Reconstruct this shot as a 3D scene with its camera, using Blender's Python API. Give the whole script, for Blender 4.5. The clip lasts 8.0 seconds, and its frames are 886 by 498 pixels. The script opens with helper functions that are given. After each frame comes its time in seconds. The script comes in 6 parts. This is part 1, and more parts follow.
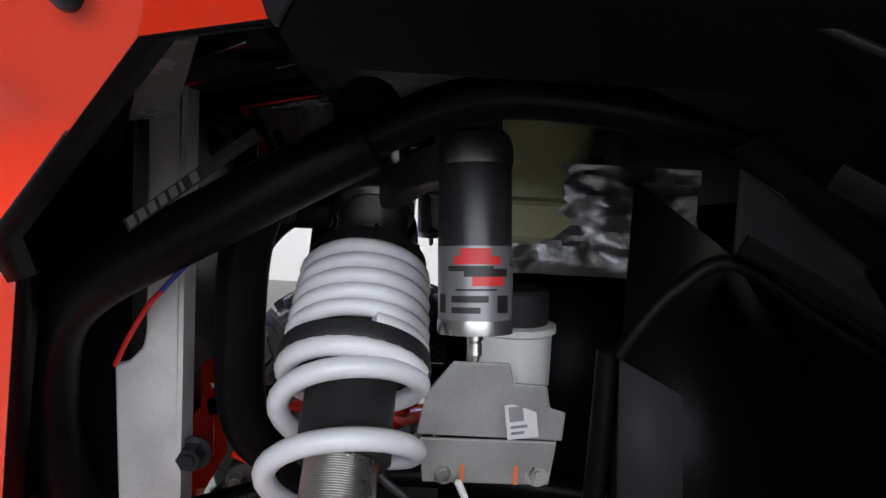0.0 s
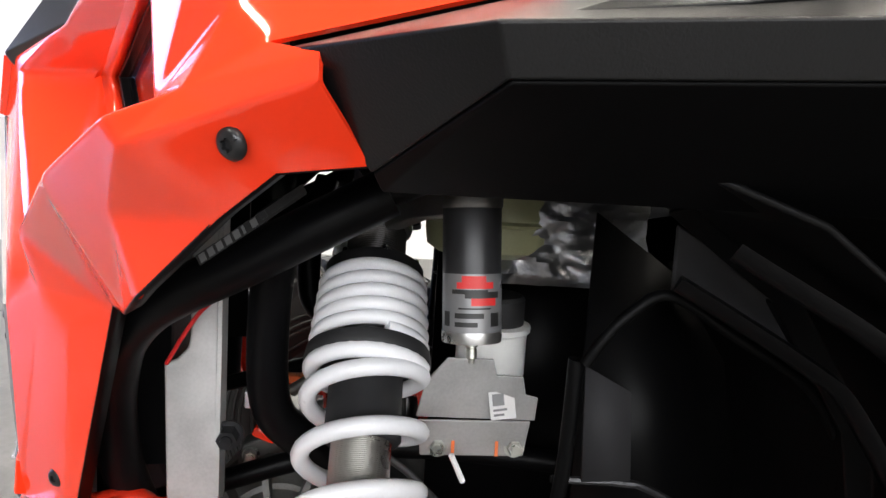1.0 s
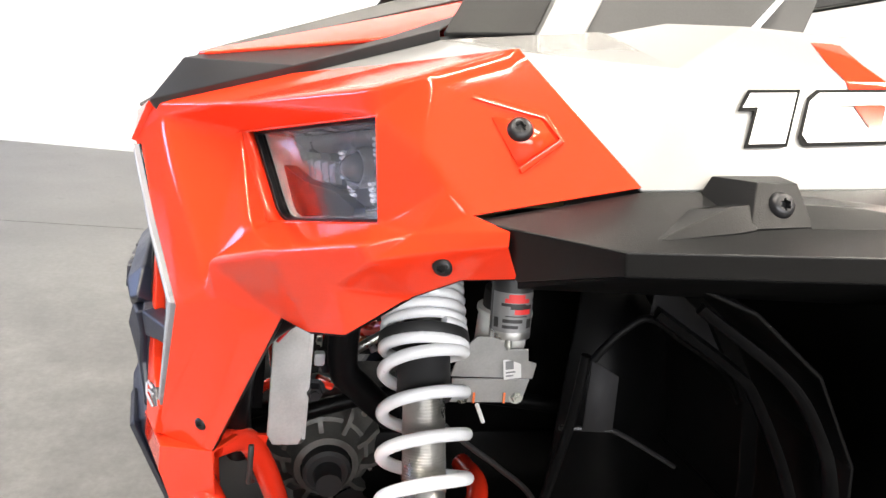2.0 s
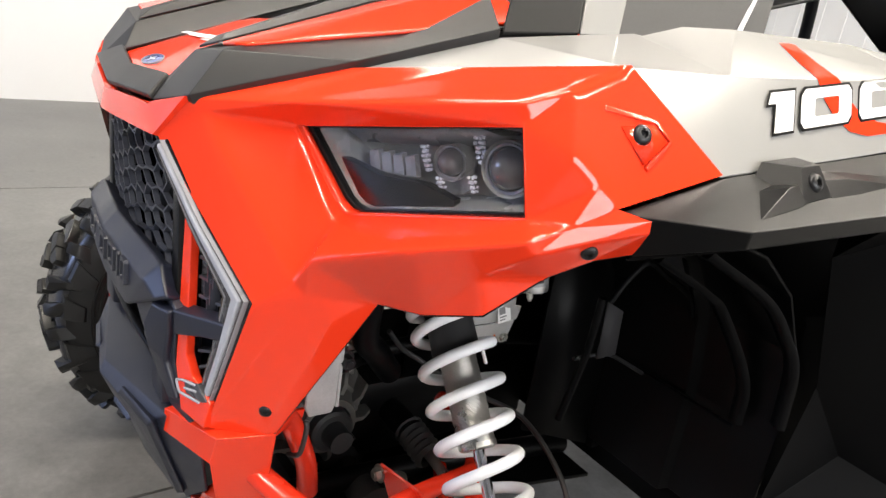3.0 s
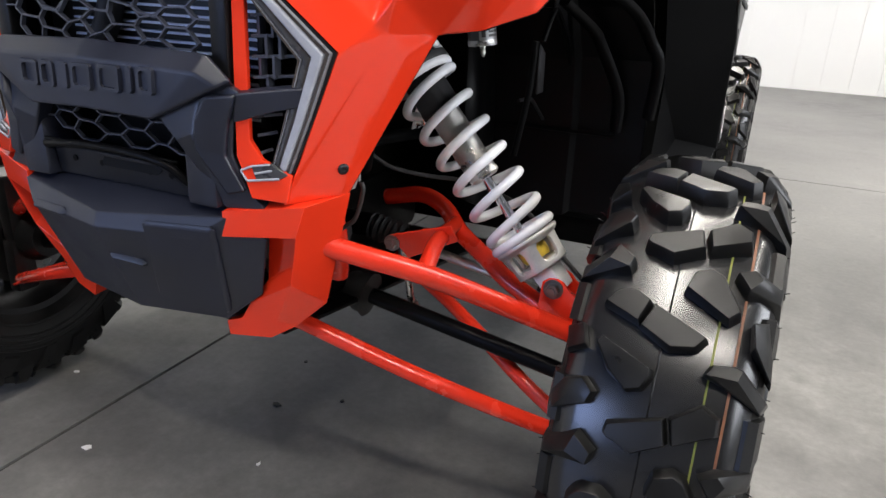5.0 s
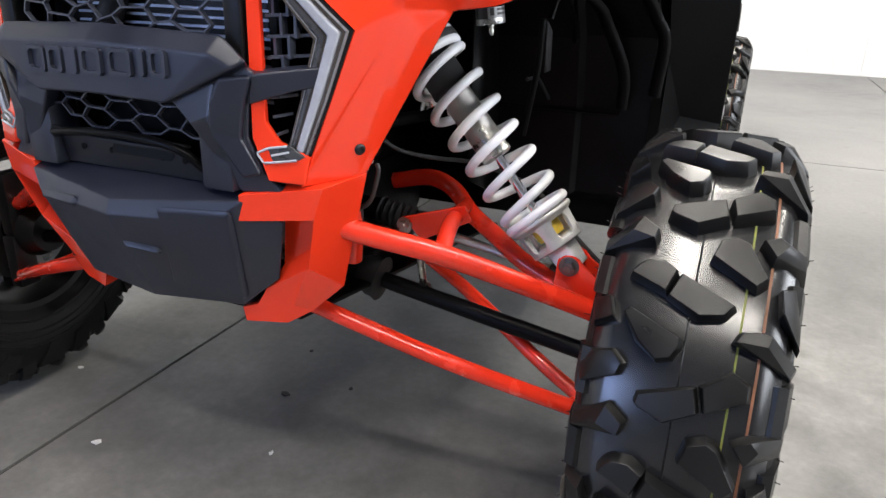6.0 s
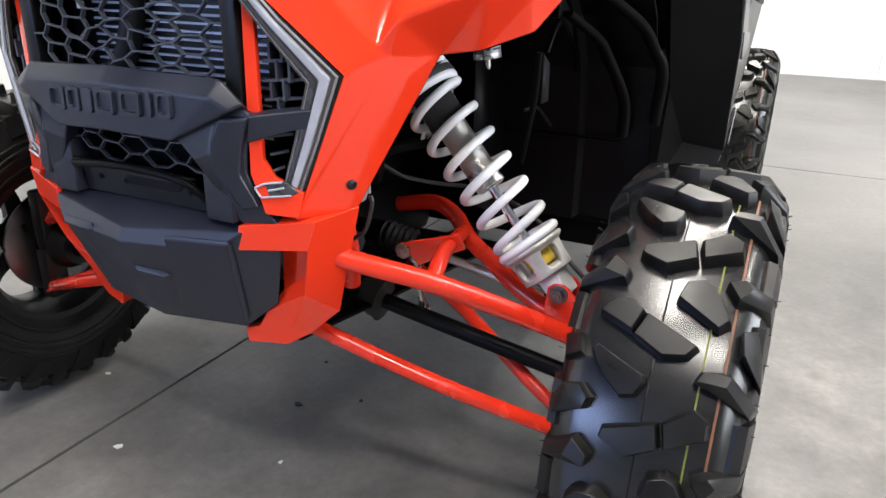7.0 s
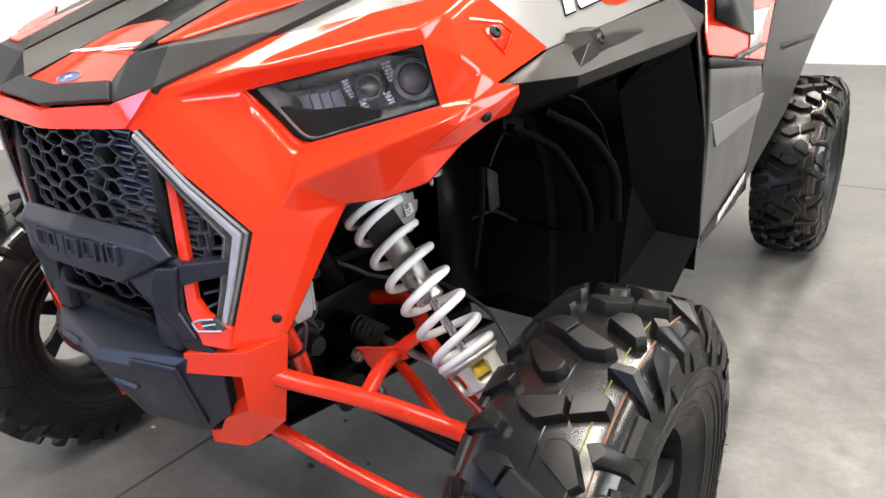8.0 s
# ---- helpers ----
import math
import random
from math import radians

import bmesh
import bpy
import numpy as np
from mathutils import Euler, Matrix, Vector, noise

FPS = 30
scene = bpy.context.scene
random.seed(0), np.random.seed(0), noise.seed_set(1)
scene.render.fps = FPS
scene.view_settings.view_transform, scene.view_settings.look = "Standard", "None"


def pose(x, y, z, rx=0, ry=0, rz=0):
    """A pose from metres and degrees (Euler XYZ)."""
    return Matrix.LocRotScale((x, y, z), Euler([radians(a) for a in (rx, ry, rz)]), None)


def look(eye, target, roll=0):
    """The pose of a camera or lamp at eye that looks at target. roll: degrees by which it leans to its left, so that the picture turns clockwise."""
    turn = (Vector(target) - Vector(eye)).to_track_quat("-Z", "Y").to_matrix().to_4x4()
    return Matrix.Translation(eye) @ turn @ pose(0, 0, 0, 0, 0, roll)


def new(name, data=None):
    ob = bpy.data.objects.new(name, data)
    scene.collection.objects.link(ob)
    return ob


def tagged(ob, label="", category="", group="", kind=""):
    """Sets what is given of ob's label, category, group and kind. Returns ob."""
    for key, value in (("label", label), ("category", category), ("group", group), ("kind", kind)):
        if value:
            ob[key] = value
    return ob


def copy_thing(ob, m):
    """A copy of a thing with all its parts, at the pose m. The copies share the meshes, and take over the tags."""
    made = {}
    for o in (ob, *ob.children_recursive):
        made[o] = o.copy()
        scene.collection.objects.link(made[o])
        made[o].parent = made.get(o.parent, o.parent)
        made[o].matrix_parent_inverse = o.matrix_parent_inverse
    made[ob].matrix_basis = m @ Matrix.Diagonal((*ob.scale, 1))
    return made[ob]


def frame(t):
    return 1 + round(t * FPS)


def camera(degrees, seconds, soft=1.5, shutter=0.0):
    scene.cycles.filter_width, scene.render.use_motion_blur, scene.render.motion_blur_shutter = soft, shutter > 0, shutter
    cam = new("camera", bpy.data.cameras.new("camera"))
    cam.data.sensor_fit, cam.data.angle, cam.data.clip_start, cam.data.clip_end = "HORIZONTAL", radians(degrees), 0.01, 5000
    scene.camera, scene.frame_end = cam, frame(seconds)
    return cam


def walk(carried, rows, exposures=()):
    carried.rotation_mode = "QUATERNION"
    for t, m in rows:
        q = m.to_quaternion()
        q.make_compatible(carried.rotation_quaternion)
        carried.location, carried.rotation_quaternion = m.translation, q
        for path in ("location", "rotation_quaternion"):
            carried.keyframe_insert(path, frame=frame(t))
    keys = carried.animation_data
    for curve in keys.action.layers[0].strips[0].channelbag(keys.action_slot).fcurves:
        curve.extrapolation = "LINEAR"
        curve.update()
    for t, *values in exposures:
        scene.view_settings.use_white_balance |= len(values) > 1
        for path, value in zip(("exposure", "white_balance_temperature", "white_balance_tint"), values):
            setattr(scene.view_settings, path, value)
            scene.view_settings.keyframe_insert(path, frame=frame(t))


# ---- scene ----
cam = camera(64.9, 8.0, soft=1.5)
PATH = [
    (0, (0.788, 0.038, 0.932), (-1.199, 0.154, 0.74), 3.1),
    (0.5, (0.821, 0.023, 0.935), (-1.162, 0.169, 0.719), 3.1),
    (1, (0.886, -0.006, 0.985), (-1.079, 0.238, 0.704), 3.8),
    (1.3, (0.934, -0.049, 1.024), (-1.012, 0.297, 0.717), 4.2),
    (1.5, (0.97, -0.086, 1.038), (-0.965, 0.288, 0.697), 6.1),
    (2, (1.049, -0.192, 1.13), (-0.809, 0.322, 0.598), 7.8),
    (2.2, (1.048, -0.231, 1.155), (-0.776, 0.358, 0.582), 8.1),
    (3.3, (0.915, -0.642, 1.169), (-0.389, 0.702, 0.468), 5.5),
    (3.5, (0.875, -0.719, 1.138), (-0.298, 0.711, 0.377), 1.7),
    (4, (0.834, -0.882, 1.015), (-0.153, 0.713, 0.32), 1.5),
    (4.5, (0.822, -0.973, 0.926), (-0.014, 0.715, 0.254), 2.7),
    (4.7, (0.812, -0.979, 0.924), (0.021, 0.725, 0.238), 2.8),
    (5.8, (0.743, -1.006, 0.903), (0.03, 0.725, 0.201), 2.2),
    (6, (0.753, -1.005, 0.902), (0.038, 0.719, 0.185), 1.6),
    (6.5, (0.78, -1.008, 0.928), (0.025, 0.688, 0.184), 1.0),
    (7, (0.825, -1.001, 0.957), (0.01, 0.679, 0.24), 1.2),
    (7.5, (0.896, -0.958, 0.992), (-0.071, 0.651, 0.302), -0.6),
    (7.8, (0.98, -0.9, 1.081), (-0.098, 0.628, 0.371), -2.8),
    (8, (1.066, -0.845, 1.156), (-0.029, 0.664, 0.431), -3.1),
]
walk(cam, [(t, look(e, g, r)) for t, e, g, r in PATH],
     exposures=[(0, 0.25, 6600, 10), (0.6, 0.35, 6600, 10), (1.2, 1.0, 7300, 10), (1.7, 1.1, 7400, 10), (2.2, 1.0, 7100, 10), (3.3, 0.05, 7200, 10), (3.5, -0.25, 7100, 10),
                (4.0, -0.12, 6900, 10), (4.7, 0.15, 6750, 10), (6.0, 0.55, 6700, 10), (7.0, 0.65, 6700, 10), (7.6, 0.58, 6800, 10), (8.0, 0.65, 7000, 10)])

# ---- light ----
world = bpy.data.worlds.new("hall_air")
world.use_nodes = True
world.node_tree.nodes["Background"].inputs["Color"].default_value = (0.8, 0.9, 1.0, 1)
world.node_tree.nodes["Background"].inputs["Strength"].default_value = 0.05
scene.world = world


def area_lamp(name, m, sx, sy, watts, colour):
    lamp = bpy.data.lights.new(name, "AREA")
    lamp.shape, lamp.size, lamp.size_y, lamp.energy, lamp.color = "RECTANGLE", sx, sy, watts, colour
    ob = new(name, lamp)
    ob.matrix_basis = m
    return ob


CEIL = 5.0
LAMP_ROWS = [(-2.6, 0.8, 25), (0.4, -0.9, 100), (0.4, 2.6, 70), (0.8, 4.2, 150), (3.8, 4.2, 150), (3.4, 0.6, 50), (1.9, -3.1, 120)]
for lx, ly, watts in LAMP_ROWS:
    area_lamp("ceiling_lamp_light", pose(lx, ly, CEIL - 0.14, 0, 0, 0 if -2 < lx and -2 < ly else 90), 0.3, 2.4, watts, (1.0, 0.97, 0.92))
# daylight through the high window in the front wall
area_lamp("front_daylight", look((-3.0, -7.4, 2.3), (-1.6, 0, 1.5)), 3.2, 2.1, 128, (0.35, 0.49, 1.0))
# daylight through the wide window in the side wall
area_lamp("window_daylight", look((7.5, 0.3, 2.8), (0, 0.3, 2.2)), 9.0, 2.3, 350, (0.97, 0.98, 1.0))


# ---- materials ----
def principled(name, colour, rough=0.5, metal=0.0, coat=0.0, coat_rough=0.05, spec=0.5):
    mat = bpy.data.materials.new(name)
    mat.use_nodes = True
    b = mat.node_tree.nodes["Principled BSDF"]
    b.inputs["Base Color"].default_value = (*colour, 1)
    b.inputs["Roughness"].default_value = rough
    b.inputs["Metallic"].default_value = metal
    b.inputs["Coat Weight"].default_value = coat
    b.inputs["Specular IOR Level"].default_value = spec
    b.inputs["Coat Roughness"].default_value = coat_rough
    return mat, mat.node_tree, b


def surfaced(name, colour, rough, metal=0.0, coat=0.0, fine=400.0, broad=12.0, tint=0.12, rough_var=0.1, bump=0.05,
             dist=0.001, coat_rough=0.05, spec=0.5):
    """A material with grain and broad wear in colour, roughness and relief."""
    mat, tree, b = principled(name, colour, rough, metal, coat, coat_rough, spec)
    n, l = tree.nodes, tree.links
    co = n.new("ShaderNodeTexCoord")
    big, small = n.new("ShaderNodeTexNoise"), n.new("ShaderNodeTexNoise")
    big.inputs["Scale"].default_value, small.inputs["Scale"].default_value = broad, fine
    big.inputs["Detail"].default_value, small.inputs["Detail"].default_value = 5, 3
    for t in (big, small):
        l.new(co.outputs["Object"], t.inputs["Vector"])
    mix = n.new("ShaderNodeMath")
    mix.operation = "ADD"
    half = n.new("ShaderNodeMath")
    half.operation, half.inputs[1].default_value = "MULTIPLY", 0.4
    l.new(small.outputs["Fac"], half.inputs[0])
    l.new(big.outputs["Fac"], mix.inputs[0])
    l.new(half.outputs[0], mix.inputs[1])
    ramp = n.new("ShaderNodeMapRange")
    ramp.inputs["From Min"].default_value, ramp.inputs["From Max"].default_value = 0.4, 1.0
    ramp.inputs["To Min"].default_value, ramp.inputs["To Max"].default_value = 1 - tint, 1 + tint
    l.new(mix.outputs[0], ramp.inputs["Value"])
    col = n.new("ShaderNodeVectorMath")
    col.operation = "SCALE"
    col.inputs[0].default_value = colour
    l.new(ramp.outputs[0], col.inputs["Scale"])
    l.new(col.outputs[0], b.inputs["Base Color"])
    rr = n.new("ShaderNodeMapRange")
    rr.inputs["From Min"].default_value, rr.inputs["From Max"].default_value = 0.3, 0.7
    rr.inputs["To Min"].default_value, rr.inputs["To Max"].default_value = max(0.02, rough - rough_var), rough + rough_var
    l.new(big.outputs["Fac"], rr.inputs["Value"])
    l.new(rr.outputs[0], b.inputs["Roughness"])
    if bump:
        bp = n.new("ShaderNodeBump")
        bp.inputs["Strength"].default_value, bp.inputs["Distance"].default_value = bump, dist
        l.new(small.outputs["Fac"], bp.inputs["Height"])
        l.new(bp.outputs[0], b.inputs["Normal"])
    return mat


RED = surfaced("red_gloss_plastic", (0.82, 0.042, 0.014), 0.085, coat=0.12, coat_rough=0.03, fine=900, broad=6, tint=0.04, rough_var=0.02, bump=0.0)
RED_METAL = surfaced("red_powder_coat", (0.78, 0.034, 0.013), 0.24, coat=0.3, fine=700, broad=14, tint=0.06, rough_var=0.06, bump=0.05, dist=0.0006)
BLACK = surfaced("black_grained_plastic", (0.0050, 0.0051, 0.0055), 0.34, spec=0.19, fine=800, broad=9, tint=0.15, rough_var=0.012, bump=0.30, dist=0.0006)
# black plastic; part of the blue daylight sheen is mixed into its colour
BUMPER = surfaced("blue_tinted_moulded_plastic", (0.0130, 0.0152, 0.0265), 0.40, spec=0.52, fine=1100, broad=11, tint=0.35, rough_var=0.10, bump=0.25, dist=0.0006)
WINCH_STEEL = surfaced("blue_black_steel", (0.010, 0.011, 0.016), 0.38, metal=0.3, fine=700, broad=18, tint=0.2, rough_var=0.08, bump=0.08, dist=0.0005)
HOSE_GREY = surfaced("grey_hose_rubber", (0.030, 0.030, 0.030), 0.5, fine=500, broad=30, tint=0.12, bump=0.1)
GRILLE = surfaced("blue_black_grille_plastic", (0.045, 0.049, 0.066), 0.36, fine=900, broad=14, tint=0.2, bump=0.1, dist=0.0005)
BAND = surfaced("grey_lamp_band", (0.22, 0.22, 0.235), 0.3, fine=400, broad=30, tint=0.1, bump=0)
DIRTY_CAST = surfaced("weathered_cast_alloy", (0.10, 0.098, 0.092), 0.5, metal=0.5, fine=300, broad=30, tint=0.3, rough_var=0.1, bump=0.4, dist=0.001)
# well plastic with a raised base colour, replacing light that hardly reaches inside
WELL_PANEL_LIT = surfaced("lightened_well_panel_plastic", (0.024, 0.0235, 0.025), 0.6, spec=0.1, fine=800, broad=7, tint=0.25, rough_var=0.1, bump=0.15, dist=0.0006)
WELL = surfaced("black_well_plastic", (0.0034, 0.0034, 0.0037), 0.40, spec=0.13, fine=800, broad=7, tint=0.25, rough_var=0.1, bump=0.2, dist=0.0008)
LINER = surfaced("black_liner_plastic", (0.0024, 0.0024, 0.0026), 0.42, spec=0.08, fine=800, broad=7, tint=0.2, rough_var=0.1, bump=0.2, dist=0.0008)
FRAME_PAINT = surfaced("black_frame_paint", (0.0032, 0.0032, 0.0036), 0.38, spec=0.10, fine=600, broad=15, tint=0.15, rough_var=0.08, bump=0.06, dist=0.0006)
# sill grey made paler, as the fold looks where it catches light
STRIP_LIT = surfaced("lit_sill_strip_plastic", (0.13, 0.13, 0.132), 0.42, coat=0.1, fine=600, broad=9, tint=0.06, rough_var=0.06, bump=0.03)
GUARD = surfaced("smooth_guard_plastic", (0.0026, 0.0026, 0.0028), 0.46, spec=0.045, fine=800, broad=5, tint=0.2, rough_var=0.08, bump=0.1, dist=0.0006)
GREY_PLASTIC = surfaced("grey_silver_plastic", (0.045, 0.045, 0.046), 0.42, coat=0.2, fine=600, broad=9, tint=0.06, rough_var=0.06, bump=0.05)
# black raised towards grey; the pale haze over the hood trim is in the colour
HOOD_BLACK = surfaced("lightened_black_plastic", (0.019, 0.019, 0.0195), 0.42, spec=0.48, fine=800, broad=9, tint=0.2, rough_var=0.05, bump=0.2, dist=0.0006)
TRIM_GREY = surfaced("dark_grey_trim_plastic", (0.013, 0.013, 0.013), 0.55, spec=0.2, fine=700, broad=10, tint=0.2, rough_var=0.08, bump=0.1, dist=0.0006)
SCREEN_GREY = surfaced("smoky_screen_plastic", (0.035, 0.035, 0.035), 0.5, fine=500, broad=12, tint=0.2, rough_var=0.08, bump=0.05)
WHITE_PAINT = surfaced("white_gloss_plastic", (0.265, 0.262, 0.254), 0.2, coat=0.3, fine=600, broad=6, tint=0.03, rough_var=0.04, bump=0.01)
SPRING = surfaced("white_spring_coating", (0.78, 0.78, 0.80), 0.33, coat=0.2, fine=500, broad=30, tint=0.05, rough_var=0.06, bump=0.06, dist=0.0006)
DULL_ALU = surfaced("dull_aluminium_sheet", (0.46, 0.46, 0.45), 0.5, metal=0.45, fine=350, broad=25, tint=0.18, rough_var=0.1, bump=0.08, dist=0.0005)
TUBE_ALU = surfaced("grey_drawn_aluminium", (0.40, 0.395, 0.385), 0.32, metal=0.9, fine=500, broad=25, tint=0.12, rough_var=0.08, bump=0.06, dist=0.0005)
ALU = surfaced("brushed_aluminium", (0.58, 0.57, 0.55), 0.36, metal=1.0, fine=350, broad=25, tint=0.12, rough_var=0.12, bump=0.08, dist=0.0005)
PALE_ALU = surfaced("pale_machined_aluminium", (0.74, 0.74, 0.75), 0.38, metal=0.15, fine=400, broad=25, tint=0.08, rough_var=0.08, bump=0.05, dist=0.0005)
CAST = surfaced("cast_aluminium", (0.60, 0.59, 0.57), 0.42, metal=0.6, fine=450, broad=30, tint=0.18, rough_var=0.1, bump=0.25, dist=0.0008)
CHROME = surfaced("polished_steel", (0.75, 0.75, 0.77), 0.12, metal=1.0, fine=300, broad=30, tint=0.05, rough_var=0.05, bump=0.0)
DARK_STEEL = surfaced("dark_anodised_steel", (0.16, 0.155, 0.15), 0.36, metal=0.9, fine=500, broad=25, tint=0.15, rough_var=0.08, bump=0.1, dist=0.0006)
SPOKE_GREY = surfaced("grey_spoke_alloy", (0.038, 0.038, 0.037), 0.42, metal=0.5, fine=500, broad=25, tint=0.15, rough_var=0.08, bump=0.05)
RIM_DARK = surfaced("dark_alloy", (0.012, 0.012, 0.013), 0.4, metal=0.5, fine=500, broad=25, tint=0.15, rough_var=0.08, bump=0.05)
DISC = surfaced("brake_steel", (0.20, 0.20, 0.20), 0.35, metal=1.0, fine=400, broad=25, tint=0.15, bump=0.05)
ZINC = surfaced("zinc_bolt", (0.50, 0.50, 0.46), 0.32, metal=1.0, fine=500, broad=60, tint=0.15, rough_var=0.1, bump=0.1, dist=0.0005)
BOLT_BLACK = surfaced("black_oxide_bolt", (0.025, 0.025, 0.027), 0.35, metal=0.6, fine=500, broad=60, tint=0.15, rough_var=0.08, bump=0.05)
CARCASS = surfaced("smooth_tyre_rubber", (0.0085, 0.0085, 0.0093), 0.25, spec=0.74, fine=900, broad=5, tint=0.12, rough_var=0.02, bump=0)
SIDEWALL = surfaced("dull_sidewall_rubber", (0.0065, 0.0065, 0.0067), 0.45, spec=0.28, fine=700, broad=14, tint=0.25, rough_var=0.1, bump=0.1, dist=0.0006)
RUBBER = surfaced("tyre_rubber", (0.0060, 0.0060, 0.0062), 0.38, spec=0.36, fine=700, broad=14, tint=0.25, rough_var=0.12, bump=0.15, dist=0.0008)
SOFT_RUBBER = surfaced("black_rubber", (0.015, 0.015, 0.016), 0.6, fine=500, broad=30, tint=0.15, rough_var=0.08, bump=0.1)
YELLOW = surfaced("yellow_rubber", (0.75, 0.52, 0.06), 0.5, fine=500, broad=40, tint=0.1, bump=0.1)
PAINT_Y = surfaced("yellow_paint_line", (0.16, 0.17, 0.03), 0.6, fine=300, broad=40, tint=0.3, bump=0)
PAINT_O = surfaced("orange_paint_line", (0.16, 0.06, 0.03), 0.6, fine=300, broad=40, tint=0.3, bump=0)
ORANGE_MARK = surfaced("orange_marker", (0.80, 0.16, 0.03), 0.6, fine=300, broad=60, tint=0.1, bump=0)
STICKER = surfaced("white_sticker", (0.78, 0.77, 0.76), 0.4, fine=300, broad=60, tint=0.04, bump=0)
INK = surfaced("black_ink", (0.015, 0.015, 0.015), 0.5, fine=300, broad=60, tint=0.1, bump=0)
RED_INK = surfaced("red_ink", (0.62, 0.03, 0.03), 0.45, fine=300, broad=60, tint=0.08, bump=0)
CAN_LABEL = surfaced("grey_can_label", (0.22, 0.22, 0.225), 0.35, metal=0.4, fine=300, broad=40, tint=0.08, bump=0)
CAN = surfaced("graphite_can", (0.032, 0.032, 0.034), 0.42, metal=0.3, fine=600, broad=30, tint=0.1, bump=0.08, dist=0.0005)
MILKY = surfaced("milky_bottle_plastic", (0.70, 0.70, 0.68), 0.4, fine=300, broad=30, tint=0.06, bump=0.02)
OLIVE = surfaced("olive_translucent_tank", (0.30, 0.30, 0.17), 0.4, fine=300, broad=20, tint=0.12, bump=0.03)
FOIL = surfaced("crumpled_heat_foil", (0.30, 0.30, 0.31), 0.42, metal=1.0, fine=45, broad=16, tint=0.12, rough_var=0.08, bump=0.5, dist=0.006)
FIN = surfaced("radiator_fin", (0.45, 0.49, 0.58), 0.4, metal=0.6, fine=500, broad=20, tint=0.2, bump=0.1)
BLUE_BADGE = surfaced("blue_badge_enamel", (0.05, 0.09, 0.30), 0.2, coat=0.6, fine=500, broad=60, tint=0.08, bump=0)
WIRE_RED = surfaced("red_wire", (0.55, 0.02, 0.02), 0.4, bump=0)
WIRE_BLUE = surfaced("blue_wire", (0.03, 0.05, 0.30), 0.4, bump=0)
SMOKE = surfaced("smoked_lamp_plastic", (0.05, 0.05, 0.054), 0.3, fine=400, broad=30, tint=0.1, bump=0)
GLOSS_BLACK = surfaced("black_gloss_plastic", (0.006, 0.006, 0.007), 0.08, fine=400, broad=30, tint=0.1, rough_var=0.02, bump=0)
LENS_GREY = surfaced("grey_light_guide", (0.37, 0.38, 0.42), 0.18, coat=0.4, fine=500, broad=40, tint=0.12, rough_var=0.08, bump=0.03)
AMBER_SMOKE = surfaced("brownish_lamp_plastic", (0.060, 0.046, 0.038), 0.2, coat=0.5, fine=400, broad=30, tint=0.1, bump=0)
LAMP_GREY = surfaced("grey_lamp_lining", (0.21, 0.21, 0.205), 0.25, fine=400, broad=30, tint=0.1, bump=0)
LENS_DARK = surfaced("smoky_projector_glass", (0.07, 0.07, 0.072), 0.06, coat=0.6, fine=400, broad=30, tint=0.1, rough_var=0.02, bump=0)
FACET = surfaced("bright_lamp_facet", (0.62, 0.63, 0.68), 0.12, coat=0.5, fine=300, broad=40, tint=0.1, bump=0.02)
REFLECTOR = surfaced("lamp_reflector", (0.40, 0.40, 0.41), 0.22, metal=1.0, fine=300, broad=40, tint=0.1, bump=0.02)


def glass(name, tint, rough=0.02):
    mat, tree, b = principled(name, tint, rough)
    b.inputs["Transmission Weight"].default_value = 1.0
    b.inputs["IOR"].default_value = 1.45
    return mat


GLASS = glass("clear_polycarbonate", (0.93, 0.94, 0.96))


